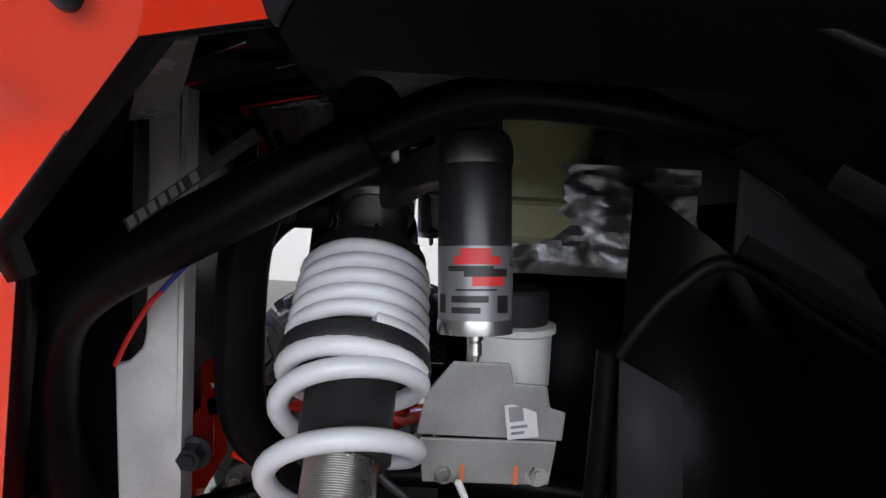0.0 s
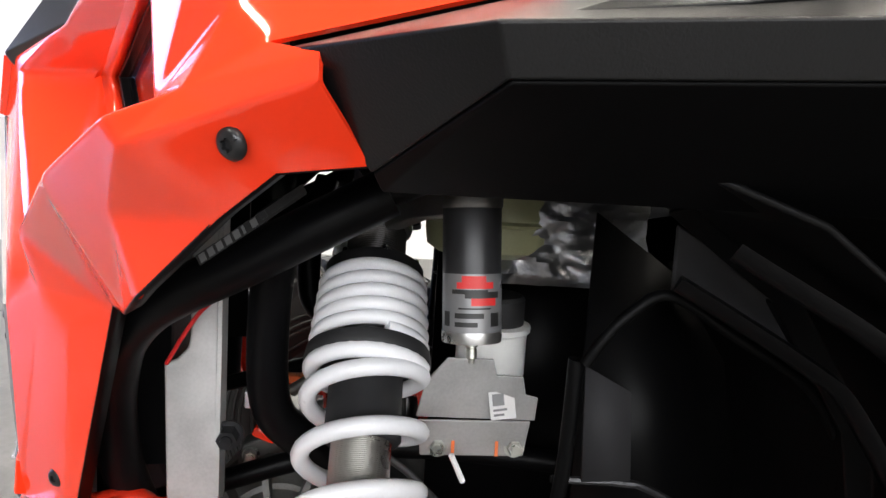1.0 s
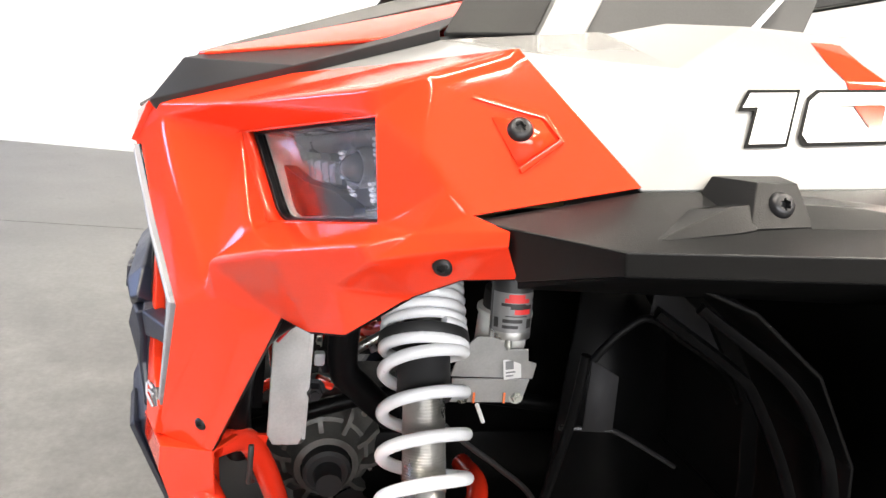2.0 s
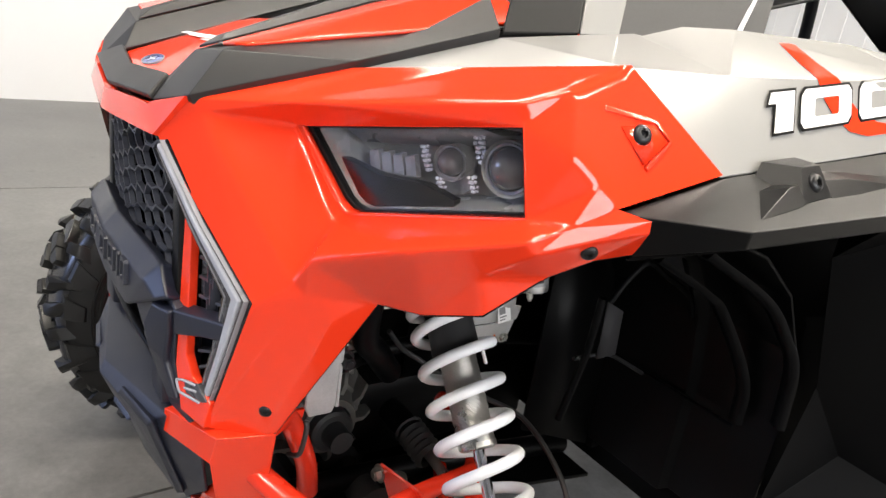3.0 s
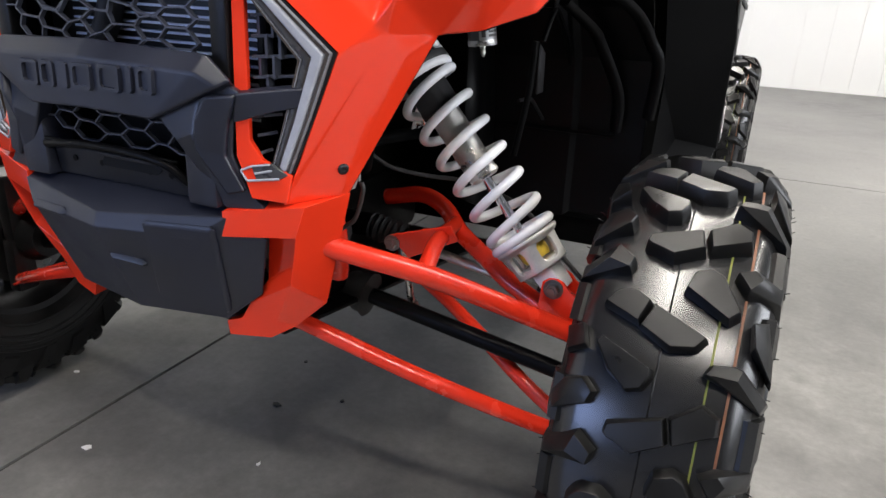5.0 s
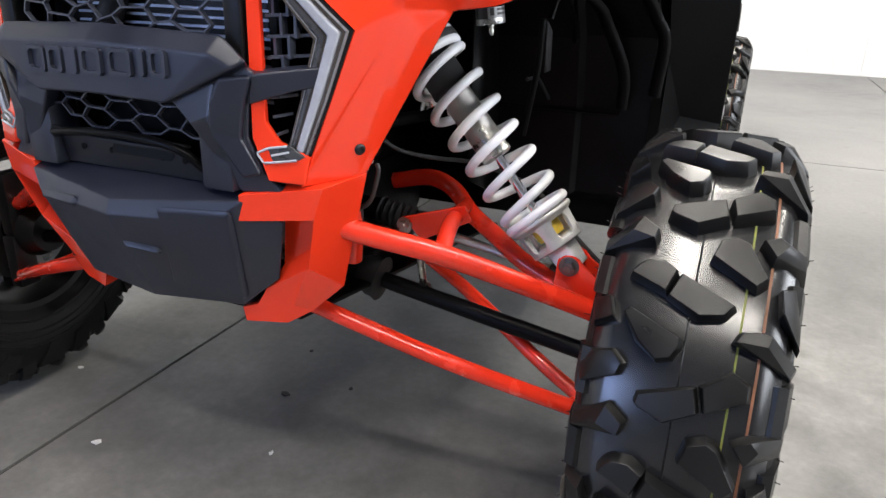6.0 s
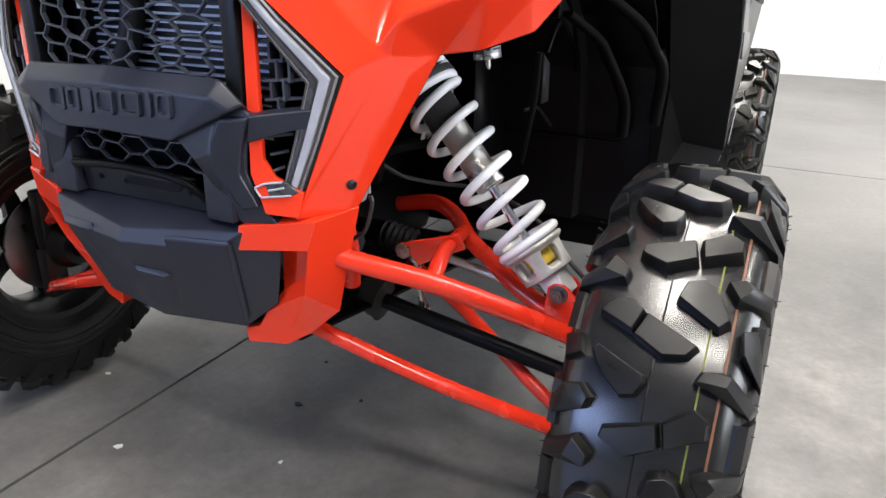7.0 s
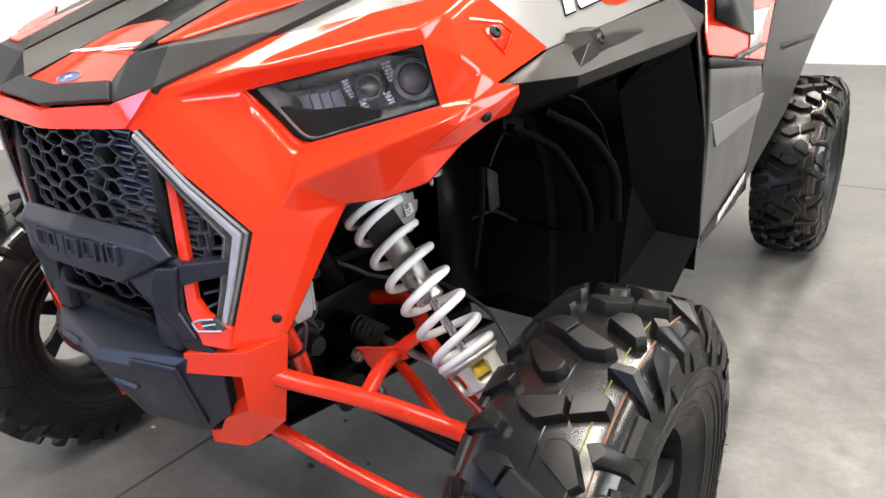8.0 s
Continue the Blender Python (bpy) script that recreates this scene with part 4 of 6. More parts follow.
    part("brake_hose", pipe([side((0.185, 0.0, 0.700)), side((0.183, 0.03, 0.664)), side((0.190, 0.06, 0.643)), side((0.208, 0.09, 0.620)), side((0.236, 0.12, 0.607)), side((0.264, 0.145, 0.599)), side((0.33, 0.175, 0.590)), side((0.44, 0.155, 0.565)), side((0.52, 0.12, 0.51)), side((0.60, 0.10, 0.45))], 0.0042, seg=8), HOSE_GREY, utv, "thin grey brake hose")
    part("breather_hose", pipe([side((0.312, -0.185, 0.668)), side((0.314, -0.185, 0.655)), side((0.303, -0.185, 0.617)), side((0.288, -0.185, 0.602)), side((0.258, -0.18, 0.582))], 0.0034, seg=8), HOSE_GREY, utv, "thin grey breather hose")


build_suspension(1)
build_suspension(-1)

# -- front body panels, both sides --
V = dict(
    bt=(0.190, -0.334, 0.992), a1=(0.228, -0.309, 1.040), a2=(0.238, -0.300, 1.026), v1=(0.360, -0.240, 0.879), bo=(0.331, -0.270, 0.846),
    bl=(0.276, -0.288, 0.690), lb0=(0.262, -0.292, 0.655), lb1=(0.318, -0.228, 0.664), c0=(0.388, -0.236, 0.915), q=(0.372, -0.228, 0.868),
    n=(0.410, -0.166, 0.868), k0=(0.462, -0.142, 0.876), aA=(0.520, -0.118, 0.899), aM=(0.572, -0.043, 0.970), aN=(0.547, -0.072, 0.946), rp=(0.581, -0.002, 0.976),
    vi=(0.608, -0.024, 1.019), t2=(0.587, -0.046, 1.024), tip=(0.600, 0.074, 1.057), rt=(0.538, -0.014, 1.142),
    cR=(0.572, -0.083, 1.004), e1=(0.536, -0.075, 1.117), eb=(0.560, -0.083, 1.061), e2=(0.575, -0.063, 1.040), pr=(0.362, -0.200, 0.942),
    hTL=(0.286, -0.216, 1.026), hB=(0.348, -0.184, 0.946), hBR=(0.538, -0.104, 1.000), hTR=(0.521, -0.112, 1.080),
    bL=(0.322, -0.232, 1.057), bR=(0.515, -0.118, 1.099), tw=(0.304, -0.170, 1.092), m2=(0.420, -0.085, 1.117), cM=(0.482, -0.182, 0.956),
    r1=(0.563, -0.1215, 0.989), ra=(0.587, -0.064, 0.995), rb=(0.566, -0.112, 0.978), rm=(0.520, -0.131, 0.941), k2=(0.609, -0.024, 1.008), pm=(0.385, -0.204, 0.842), pl=(0.312, -0.2385, 0.6635))


def build_front_side(s):
    bm = polys(V, [
        "bt a2 v1 bo", "bt a1 a2", "a2 hTL hB pr v1", "v1 pr c0", "bo v1 q lb0 bl", "v1 c0 n pm q", "pm n lb1 pl", "q pm pl lb0",
        "pr hB hBR e2 cR r1 cM", "pr cM c0", "c0 cM k0 n", "cM r1 rb rm k0", "r1 cR ra rb", "cR vi k2 ra", "k0 rm rb aN aA", "rb ra aM aN", "ra k2 rp aM", "cR e2 t2 vi",
        "hTR bR e1 eb", "hTR eb e2 hBR", "e1 rt tip t2 e2 eb", "a1 bL hTL a2", "bL bR hTR hTL", "a1 tw bL", "tw m2 bR bL", "m2 rt e1 bR"], s)
    fas = part("side_fascia", soft(bm, 12, 3), RED, utv, "glossy red front fascia panel round the headlight", solid=0.003, bevel=0.001, angle=55, inside=LINER)
    # flange turned in along the wheel arch
    G = {k: V[k] for k in ("rp", "aM", "aN", "aA", "k0", "n", "lb1")}
    for k in list(G):
        x, y, z = G[k]
        G[k + "i"] = (x - 0.014, y + 0.006, z + 0.003)
    part("arch_flange", polys(G, ["rp aM aMi rpi", "aM aN aNi aMi", "aN aA aAi aNi", "aA k0 k0i aAi", "k0 n ni k0i", "n lb1 lb1i ni"], s), LINER, fas, "black turned-in edge", solid=0.002)
    # screws
    for p, d in (((0.566, -0.013, 1.085), (0.93, -0.28, 0.60)), ((0.579, -0.0605, 0.982), (0.80, -0.52, -0.30)), ((0.3175, -0.2405, 0.700), (0.86, -0.5, -0.05))):
        a = Vector(mx(p, s))
        part("screw", torx_bolt(frame_to(a, a + Vector(mx(d, s))), 0.0098 if p[2] > 1.05 else 0.0078, 0.006 if p[2] > 1.05 else 0.004), BOLT_BLACK, fas, "black star-drive screw")
    # raised chevron round the upper screw
    pa, pb, pc = Vector((0.551, -0.041, 1.1005)), Vector((0.572, 0.005, 1.083)), Vector((0.577, -0.021, 1.060))
    nrm = (pb - pa).cross(pc - pa).normalized()
    mark = []
    for dy, dz in ((-0.034, 0.020), (0.018, 0.0125), (0.030, -0.004), (0.000, -0.028)):
        y, z = -0.013 + dy, 1.085 + dz
        x = pa.x - ((y - pa.y) * nrm.y + (z - pa.z) * nrm.z) / nrm.x
        mark.append(Vector(mx((x, y, z), s)))
    part("chevron", sweep(mark, [(-0.0032, -0.0024), (0.0032, -0.0024), (0.0008, 0.0018), (-0.0008, 0.0018)]), RED, fas, bevel=0.0008)
    kite = []
    for dy, dz, lift in ((-0.020, 0.006, 0.0006), (0.014, 0.0095, 0.0012), (0.025, -0.004, 0.0012), (-0.002, -0.024, 0.0010)):
        y, z = -0.013 + dy, 1.085 + dz
        x = pa.x - ((y - pa.y) * nrm.y + (z - pa.z) * nrm.z) / nrm.x
        kite.append((x + lift, y, z))
    part("screw_seat", polys(kite, [(0, 1, 2, 3)], s), RED, fas, solid=0.0015)

    # headlight: housing, reflectors, lens pane, bezel
    H = {k: Vector(mx(V[k], s)) for k in ("hTL", "hB", "hBR", "hTR")}
    c = sum(H.values(), Vector()) / 4
    nor = (H["hBR"] - H["hTL"]).cross(H["hTR"] - H["hB"]).normalized()
    if nor.y > 0:
        nor = -nor
    tl, lo, br, tr = H["hTL"], H["hB"], H["hBR"], H["hTR"]
    outer = [tl, tl.lerp(lo, 0.55), tl.lerp(lo, 0.85), lo, lo.lerp(br, 0.07), lo.lerp(br, 0.2), br, tr]
    ring = list(outer)
    ring[3] = tl.lerp(lo, 0.90) * 0.5 + lo.lerp(br, 0.045) * 0.5
    back = nor * 0.014
    bm = bmesh.new()
    r0, r1 = [bm.verts.new(p) for p in outer], [bm.verts.new(c + (p - c) * 0.985 - back) for p in ring]
    for i in range(8):
        bm.faces.new((r0[i], r0[(i + 1) % 8], r1[(i + 1) % 8], r1[i]))
    part("lamp_recess", bm, RED, fas, "red recess wall round the lamp", solid=0.002)
    ring = [p - back for p in ring]
    c = c - back
    N = len(ring)
    shrink = lambda p, k: c + (p - c) * k

    def frame_bm(k0, k1, d0, d1):
        bm = bmesh.new()
        o0 = [bm.verts.new(shrink(p, k0) + nor * d0) for p in ring]
        i0 = [bm.verts.new(shrink(p, k1) + nor * d0) for p in ring]
        o1 = [bm.verts.new(shrink(p, k0) + nor * d1) for p in ring]
        i1 = [bm.verts.new(shrink(p, k1) + nor * d1) for p in ring]
        for i in range(N):
            j = (i + 1) % N
            bm.faces.new((o0[i], o0[j], i0[j], i0[i]))
            bm.faces.new((o1[i], i1[i], i1[j], o1[j]))
            bm.faces.new((o0[i], o1[i], o1[j], o0[j]))
            bm.faces.new((i0[i], i0[j], i1[j], i1[i]))
        return bm

    lamp = part("headlight", frame_bm(0.99, 0.93, -0.010, 0.002), BLACK, utv, "dark headlight with clear lens and projector lamps", bevel=0.0015)
    bm = bmesh.new()
    f0 = [bm.verts.new(shrink(p, 0.95) - nor * 0.008) for p in ring]
    f1 = [bm.verts.new(shrink(p, 0.82) - nor * 0.060) for p in ring]
    for i in range(N):
        bm.faces.new((f0[i], f0[(i + 1) % N], f1[(i + 1) % N], f1[i]))
    bm.faces.new(f1)
    part("housing", bm, LAMP_GREY, lamp, "grey lamp housing")
    bm = bmesh.new()
    p0 = [bm.verts.new(shrink(p, 0.945) - nor * 0.004) for p in ring]
    p1 = [bm.verts.new(shrink(p, 0.945) - nor * 0.007) for p in ring]
    bm.faces.new(p0)
    bm.faces.new(p1[::-1])
    for i in range(N):
        bm.faces.new((p0[i], p1[i], p1[(i + 1) % N], p0[(i + 1) % N]))
    pane = part("lens", bm, GLASS, lamp, "clear polycarbonate lens", smooth=False)
    pane.visible_shadow = False
    along = ((H["hBR"] + H["hTR"]) / 2 - (H["hTL"] + H["hB"]) / 2)
    left = (H["hTL"] + H["hB"]) / 2
    upv = (H["hTR"] - H["hBR"]).normalized()
    left, along = left - back, along
    deep = lambda t, u, d: left + along * t + upv * u - nor * d
    for t, du, r in ((0.845, -0.002, 0.026), (0.575, 0.004, 0.018)):
        p = deep(t, du, 0.050)
        f = frame_to(p, p + nor)
        part("reflector", lathe([(r * 0.35, 0.0), (r * 0.8, 0.010), (r, 0.022), (r * 1.08, 0.024), (r * 1.08, 0.0)], 32, f), LAMP_GREY, lamp, "grey lamp bowl")
        part("projector", lathe([(r * 0.86, 0.008), (r * 0.84, 0.020), (r * 0.66, 0.030), (r * 0.36, 0.036), (0, 0.038)], 28, f), LENS_DARK, lamp, "smoky glossy projector lens")
        part("lens_ring", lathe([(r * 0.86, 0.016), (r * 0.95, 0.018), (r * 0.95, 0.023), (r * 0.86, 0.022)], 32, f, closed=True), BAND, lamp, "grey lens ring")
    # upright divider between the bowls, and clusters of bright facets
    part("divider", prism([(-0.006, -0.034), (0.006, -0.030), (0.006, 0.036), (-0.006, 0.034)], 0, 0.012, Matrix.Translation(deep(0.60, 0.0, 0.056)) @ Matrix((along.normalized(), upv, nor)).transposed().to_4x4(), inset=0.002), LAMP_GREY, lamp)
    for t, du, rows, cols in ((0.700, 0.004, 6, 4), (0.435, -0.004, 6, 3), (0.50, -0.028, 4, 3), (0.66, -0.026, 4, 3)):
        for k in range(rows * cols):
            p = deep(t + 0.013 * (k % cols) - 0.003 * (k // cols) + 0.003 * math.sin(5.3 * k), du + 0.0048 * (k // cols), 0.034)
            q = Matrix.Translation(p) @ nor.to_track_quat("Z", "Y").to_matrix().to_4x4() @ Matrix.Rotation(0.45 * math.sin(2.1 * k), 4, "X") @ Matrix.Rotation(0.45 * math.cos(3.7 * k + t), 4, "Y")
            part("facet", prism([(-0.0015, -0.0017), (0.0015, -0.0017), (0.0015, 0.0017), (-0.0015, 0.0017)], 0, 0.003, q, inset=0.0007), FACET, lamp)
    for k in range(4):
        t = 0.16 + 0.065 * k
        p = deep(t, 0.006 - 0.002 * k, 0.036)
        q = Matrix.Translation(p) @ Matrix((along.normalized(), upv, along.normalized().cross(upv))).transposed().to_4x4()
        part("light_rib", prism([(-0.0070, -0.012), (0.0070, -0.014), (0.0070, 0.012), (-0.0070, 0.010)], -0.004, 0.004, q, inset=0.0015), BAND, lamp, "grey light rib")
    bm = bmesh.new()
    top = [deep(0.03, 0.040, 0.030), deep(0.98, 0.036, 0.030), deep(0.98, 0.016, 0.044), deep(0.62, 0.020, 0.044), deep(0.30, 0.022, 0.044), deep(0.08, 0.026, 0.040)]
    bm.faces.new([bm.verts.new(p) for p in top])
    part("upper_band", bm, BAND, lamp, "grey band along the lamp's top", solid=0.003)
    bm = bmesh.new()
    bm.faces.new([bm.verts.new(p) for p in (deep(0.945, -0.034, 0.046), deep(0.995, -0.034, 0.016), deep(0.995, 0.036, 0.016), deep(0.945, 0.034, 0.046))])
    part("end_panel", bm, REFLECTOR, lamp, "silvery end of the lamp bowl", solid=0.002)
    # black cover over the lower inner corner
    bm = bmesh.new()
    co = [deep(0.02, 0.010, 0.018), deep(0.22, -0.008, 0.018), deep(0.46, -0.018, 0.020), deep(0.60, -0.034, 0.022), deep(0.58, -0.056, 0.022), deep(0.12, -0.062, 0.018)]
    lw = [bm.verts.new(p) for p in co]
    hg = [bm.verts.new(p - nor * 0.012) for p in co]
    bm.faces.new(lw)
    bm.faces.new(hg[::-1])
    for i in range(6):
        bm.faces.new((lw[i], hg[i], hg[(i + 1) % 6], lw[(i + 1) % 6]))
    part("inner_cover", bm, LINER, lamp, "black cover inside the lamp")

    # running light: a clear bent bar
    line = [Vector(mx(p, s)) for p in ((0.203, -0.331, 0.990), (0.262, -0.303, 0.914), (0.327, -0.272, 0.846), (0.300, -0.281, 0.766), (0.272, -0.288, 0.694))]
    edge = [Vector(mx(p, s)) for p in ((0.188, -0.331, 0.974), (0.240, -0.307, 0.899), (0.284, -0.283, 0.835), (0.263, -0.286, 0.760), (0.248, -0.291, 0.708))]
    reach = [b - a for a, b in zip(line, edge)]

    def bent(f0, f1, d0, d1):
        """A flat bar along the bent line, from f0 to f1 of its width, d0 to d1 deep."""
        bm = bmesh.new()
        rings = []
        for p, o in zip(line, reach):
            rings.append([bm.verts.new(q) for q in (p + o * f0 + Vector((0, d0, 0)), p + o * f1 + Vector((0, d0, 0)), p + o * f1 + Vector((0, d1, 0)), p + o * f0 + Vector((0, d1, 0)))])
        for a, b in zip(rings, rings[1:]):
            for i in range(4):
                bm.faces.new((a[i], a[(i + 1) % 4], b[(i + 1) % 4], b[i]))
        bm.faces.new(rings[0])
        bm.faces.new(rings[-1][::-1])
        return bm

    bar = part("running_light", bent(-0.05, 1.02, 0.002, 0.030), GLOSS_BLACK, utv, "bent clear running light bar in dark frame", bevel=0.002)
    part("light_guide", bent(0.27, 0.62, -0.005, 0.006), LENS_GREY, bar, "frosted grey light guide", bevel=0.003, seg=3)
    part("outer_band", bent(0.13, 0.255, -0.002, 0.006), AMBER_SMOKE, bar, "brownish clear outer band", bevel=0.0015)
    part("inner_band", bent(0.68, 0.88, -0.003, 0.006), SMOKE, bar, "dark clear band", bevel=0.002)
    for f0, f1, mt in ((0.085, 0.115, BAND), (0.635, 0.665, AMBER_SMOKE), (0.90, 0.93, BAND), (0.94, 1.0, AMBER_SMOKE)):
        part("light_ridge", bent(f0, f1, -0.003, 0.004), mt, bar, "thin moulded edge")
    bm = polys([(0.270, -0.290, 0.695), (0.250, -0.295, 0.708), (0.228, -0.303, 0.705), (0.212, -0.307, 0.698), (0.221, -0.305, 0.685), (0.262, -0.293, 0.690)], [(0, 1, 2, 3, 4, 5)], s)
    part("light_foot", bm, SMOKE, bar, "dark clear foot of the light bar", solid=0.010, bevel=0.002)
    for a, b in (((0.250, -0.302, 0.7075), (0.228, -0.310, 0.7045)), ((0.228, -0.310, 0.7045), (0.213, -0.3135, 0.6975)), ((0.262, -0.300, 0.6905), (0.222, -0.3125, 0.6855)), ((0.2135, -0.3135, 0.697), (0.2215, -0.3125, 0.686)), ((0.252, -0.301, 0.700), (0.231, -0.309, 0.695))):
        part("foot_edge", rod(mx(a, s), mx(b, s), 0.0016, 8), LENS_GREY, bar)
    # red inner frame beside the side grille
    part("inner_frame", polys([(0.206, -0.300, 0.950), (0.222, -0.298, 0.930), (0.222, -0.300, 0.735), (0.236, -0.296, 0.712), (0.274, -0.286, 0.694), (0.268, -0.291, 0.658), (0.225, -0.306, 0.662), (0.206, -0.308, 0.715)],
                              [(0, 1, 2, 7), (2, 3, 6, 7), (3, 4, 5, 6)], s), RED, fas, "red inner frame strip", solid=0.012, bevel=0.002)
    part("grille_post", block(0.190 * s, -0.298, 0.86, 0.026, 0.03, 0.25, r=0.004), BLACK, utv, "black upright beside the grille")

    # red bumper corner
    B = dict(A=(0.185, -0.318, 0.640), B=(0.289, -0.286, 0.654), C=(0.319, -0.226, 0.664), D=(0.276, -0.220, 0.494), K=(0.182, -0.318, 0.606), N=(0.275, -0.288, 0.612),
             I=(0.252, -0.270, 0.533), L=(0.176, -0.263, 0.487), P=(0.159, -0.263, 0.458), Q=(0.135, -0.267, 0.450), R=(0.140, -0.268, 0.430), S=(0.197, -0.248, 0.430), T=(0.212, -0.252, 0.464), U=(0.236, -0.240, 0.455),
             n0=(0.214, -0.262, 0.602), n1=(0.200, -0.250, 0.523), n2=(0.247, -0.252, 0.556), n3=(0.262, -0.264, 0.608), n0i=(0.216, -0.225, 0.604), n1i=(0.202, -0.220, 0.520),
             Ai=(0.187, -0.280, 0.645), Bi=(0.257, -0.260, 0.658), Ci=(0.290, -0.200, 0.666), Ki=(0.184, -0.285, 0.605), Ri=(0.142, -0.235, 0.432), Qi=(0.138, -0.240, 0.452), Pi=(0.162, -0.236, 0.460), Li=(0.178, -0.236, 0.487))
    part("bumper_corner", polys(B, ["A B N K", "B C D I N", "I D U T", "N I n2 n3", "K N n3 n0", "n0 n3 n2 n1", "n1 n2 I L", "I T P L", "T S R Q P", "T U S", "A Ai Bi B", "B Bi Ci C", "A K Ki Ai", "Q R Ri Qi", "P Q Qi Pi", "L P Pi Li", "n0 n1 n1i n0i"], s),
         RED, utv, "glossy red lower bumper corner", solid=0.004, bevel=0.005, angle=16, seg=3)

    # white side panel above the wheel
    W = dict(tw=V["tw"], be=(0.374, -0.036, 1.146), w1=(0.438, 0.094, 1.171), wd=(0.446, 0.099, 1.170), wu=(0.456, 0.150, 1.186), w2=(0.478, 0.212, 1.192), w3=(0.530, 0.360, 1.197), w3b=(0.560, 0.500, 1.190), wc2=(0.580, 0.520, 1.168), wc1=(0.556, 0.110, 1.146),
             rt=V["rt"], m2=V["m2"], w4=(0.606, 0.590, 1.105), tip=V["tip"], w5=(0.606, 0.30, 1.078))
    W = {k: (x - 0.004, y + 0.002, z - 0.004) for k, (x, y, z) in W.items()}
    part("side_panel", polys(W, ["tw m2 rt be", "be rt wc1 w1", "w1 wc1 wd", "wd wc1 wu", "wu wc1 w2", "w2 wc1 wc2 w3", "w3 wc2 w3b", "rt tip wc1", "tip w5 wc1", "wc1 w5 wc2", "w5 w4 wc2"], s), WHITE_PAINT, utv, "white gloss side panel with number and red swoosh", solid=0.004, bevel=0.003, angle=12)
    return fas


def side_graphics():
    """The number and swoosh on the panel of the vehicle's left side."""
    o, right = Vector((0.6015, 0.163, 1.102)), Vector((0.004, 1, 0.058)).normalized()
    out = Vector((1, 0, 0.42)).normalized()
    up = out.cross(right).normalized()
    if up.z < 0:
        up = -up
    m = Matrix((right, up, right.cross(up))).transposed().to_4x4()
    m.translation = o

    low, fore, mid, rear, aft = [Vector(p) for p in ((0.602, 0.302, 1.074), (0.596, 0.076, 1.053), (0.552, 0.112, 1.142), (0.576, 0.522, 1.164), (0.602, 0.592, 1.101))]
    planes = [(low, (rear - low).cross(mid - low)), (low, (aft - low).cross(rear - low)), (low, (fore - low).cross(mid - low)), (mid, (rear - mid).cross(Vector((0.474, 0.214, 1.188)) - mid))]

    def settle(bm):
        """Lays flat graphics on the folded panel, keeping their lift."""
        for v in bm.verts:
            loc = m.inverted() @ v.co
            p = m @ Vector((loc.x, loc.y, 0))
            v.co = p + out * (min((a - p).dot(n) / out.dot(n) for a, n in planes) + loc.z)
        return bm

    lean = lambda pts: [(u + 0.40 * (v - 0.055 * u), v + 0.055 * u) for u, v in pts]

    def digit(u0, u1, h, rim, lift, mat, name, label, one=False):
        """A leaning boxy digit; rim draws it larger, for the outline."""
        g = rim
        bm = bmesh.new()
        if one:
            prism(lean([(u0 + 0.004 - g, -g), (u1 - 0.004 + g, -g), (u1 - 0.004 + g, h + g), (u0 - 0.006 - g, h + g), (u0 - 0.010 - g, h * 0.72 - g), (u0 + 0.004 - g, h * 0.72 - g)]), lift, lift + 0.0005, m, bm)
        else:
            k, hu, hv = 0.007, 0.026 - g, 0.011 - g
            ring = lean([(u0 + k - g, -g), (u1 - g - k + 2 * g, -g), (u1 + g, k - g), (u1 + g, h - k + g), (u1 - k + g, h + g), (u0 + k - g, h + g), (u0 - g, h - k + g), (u0 - g, k - g)])
            ins = lean([(u0 + hu + 0.002, hv), (u1 - hu - 0.002, hv), (u1 - hu, hv + 0.002), (u1 - hu, h - hv - 0.002), (u1 - hu - 0.002, h - hv), (u0 + hu + 0.002, h - hv), (u0 + hu, h - hv - 0.002), (u0 + hu, hv + 0.002)])
            a = [bm.verts.new(m @ Vector((*p, lift))) for p in ring]
            b = [bm.verts.new(m @ Vector((*p, lift))) for p in ins]
            for i in range(8):
                bm.faces.new((a[i], a[(i + 1) % 8], b[(i + 1) % 8], b[i]))
        return part(name, settle(bm), mat, panel, label)

    panel = [ob for ob in utv.children if ob.name == "side_panel"][0]
    part("dark_field", settle(prism([(0.136, 0.050), (0.395, 0.046), (0.405, 0.0), (0.285, -0.004), (0.20, 0.006), (0.150, 0.035)], 0.0030, 0.0033, m)), CAN_LABEL, panel, "grey field behind the number")
    inner = [(0.138, 0.108), (0.136, 0.079), (0.139, 0.058), (0.147, 0.038), (0.165, 0.020), (0.200, 0.006), (0.285, -0.006)]
    outer = [(0.110, 0.108), (0.101, 0.079), (0.098, 0.056), (0.103, 0.034), (0.116, 0.014), (0.140, -0.003), (0.175, -0.010)]
    fine = lambda pts: [tuple(p + (q - p) * k / 5 for p, q in zip(a, b)) for a, b in zip(pts, pts[1:]) for k in range(5)] + pts[-1:]
    inner, outer = fine(inner), fine(outer)
    for a, b, c, d in zip(outer, outer[1:], inner[1:], inner):
        part("swoosh", settle(prism([a, b, c, d], 0.0038, 0.0041, m)), RED, panel, "red curved swoosh decal")
    for u0, u1, one in ((-0.002, 0.038, True), (0.048, 0.148, False), (0.166, 0.260, False), (0.274, 0.352, False)):
        digit(u0, u1, 0.042, 0.0030, 0.0042, LINER, "number_outline", "black outline of the number", one)
        digit(u0, u1, 0.042, 0.0, 0.0047, STICKER, "number", "white leaning digit", one)


for s in (1, -1):
    build_front_side(s)
side_graphics()


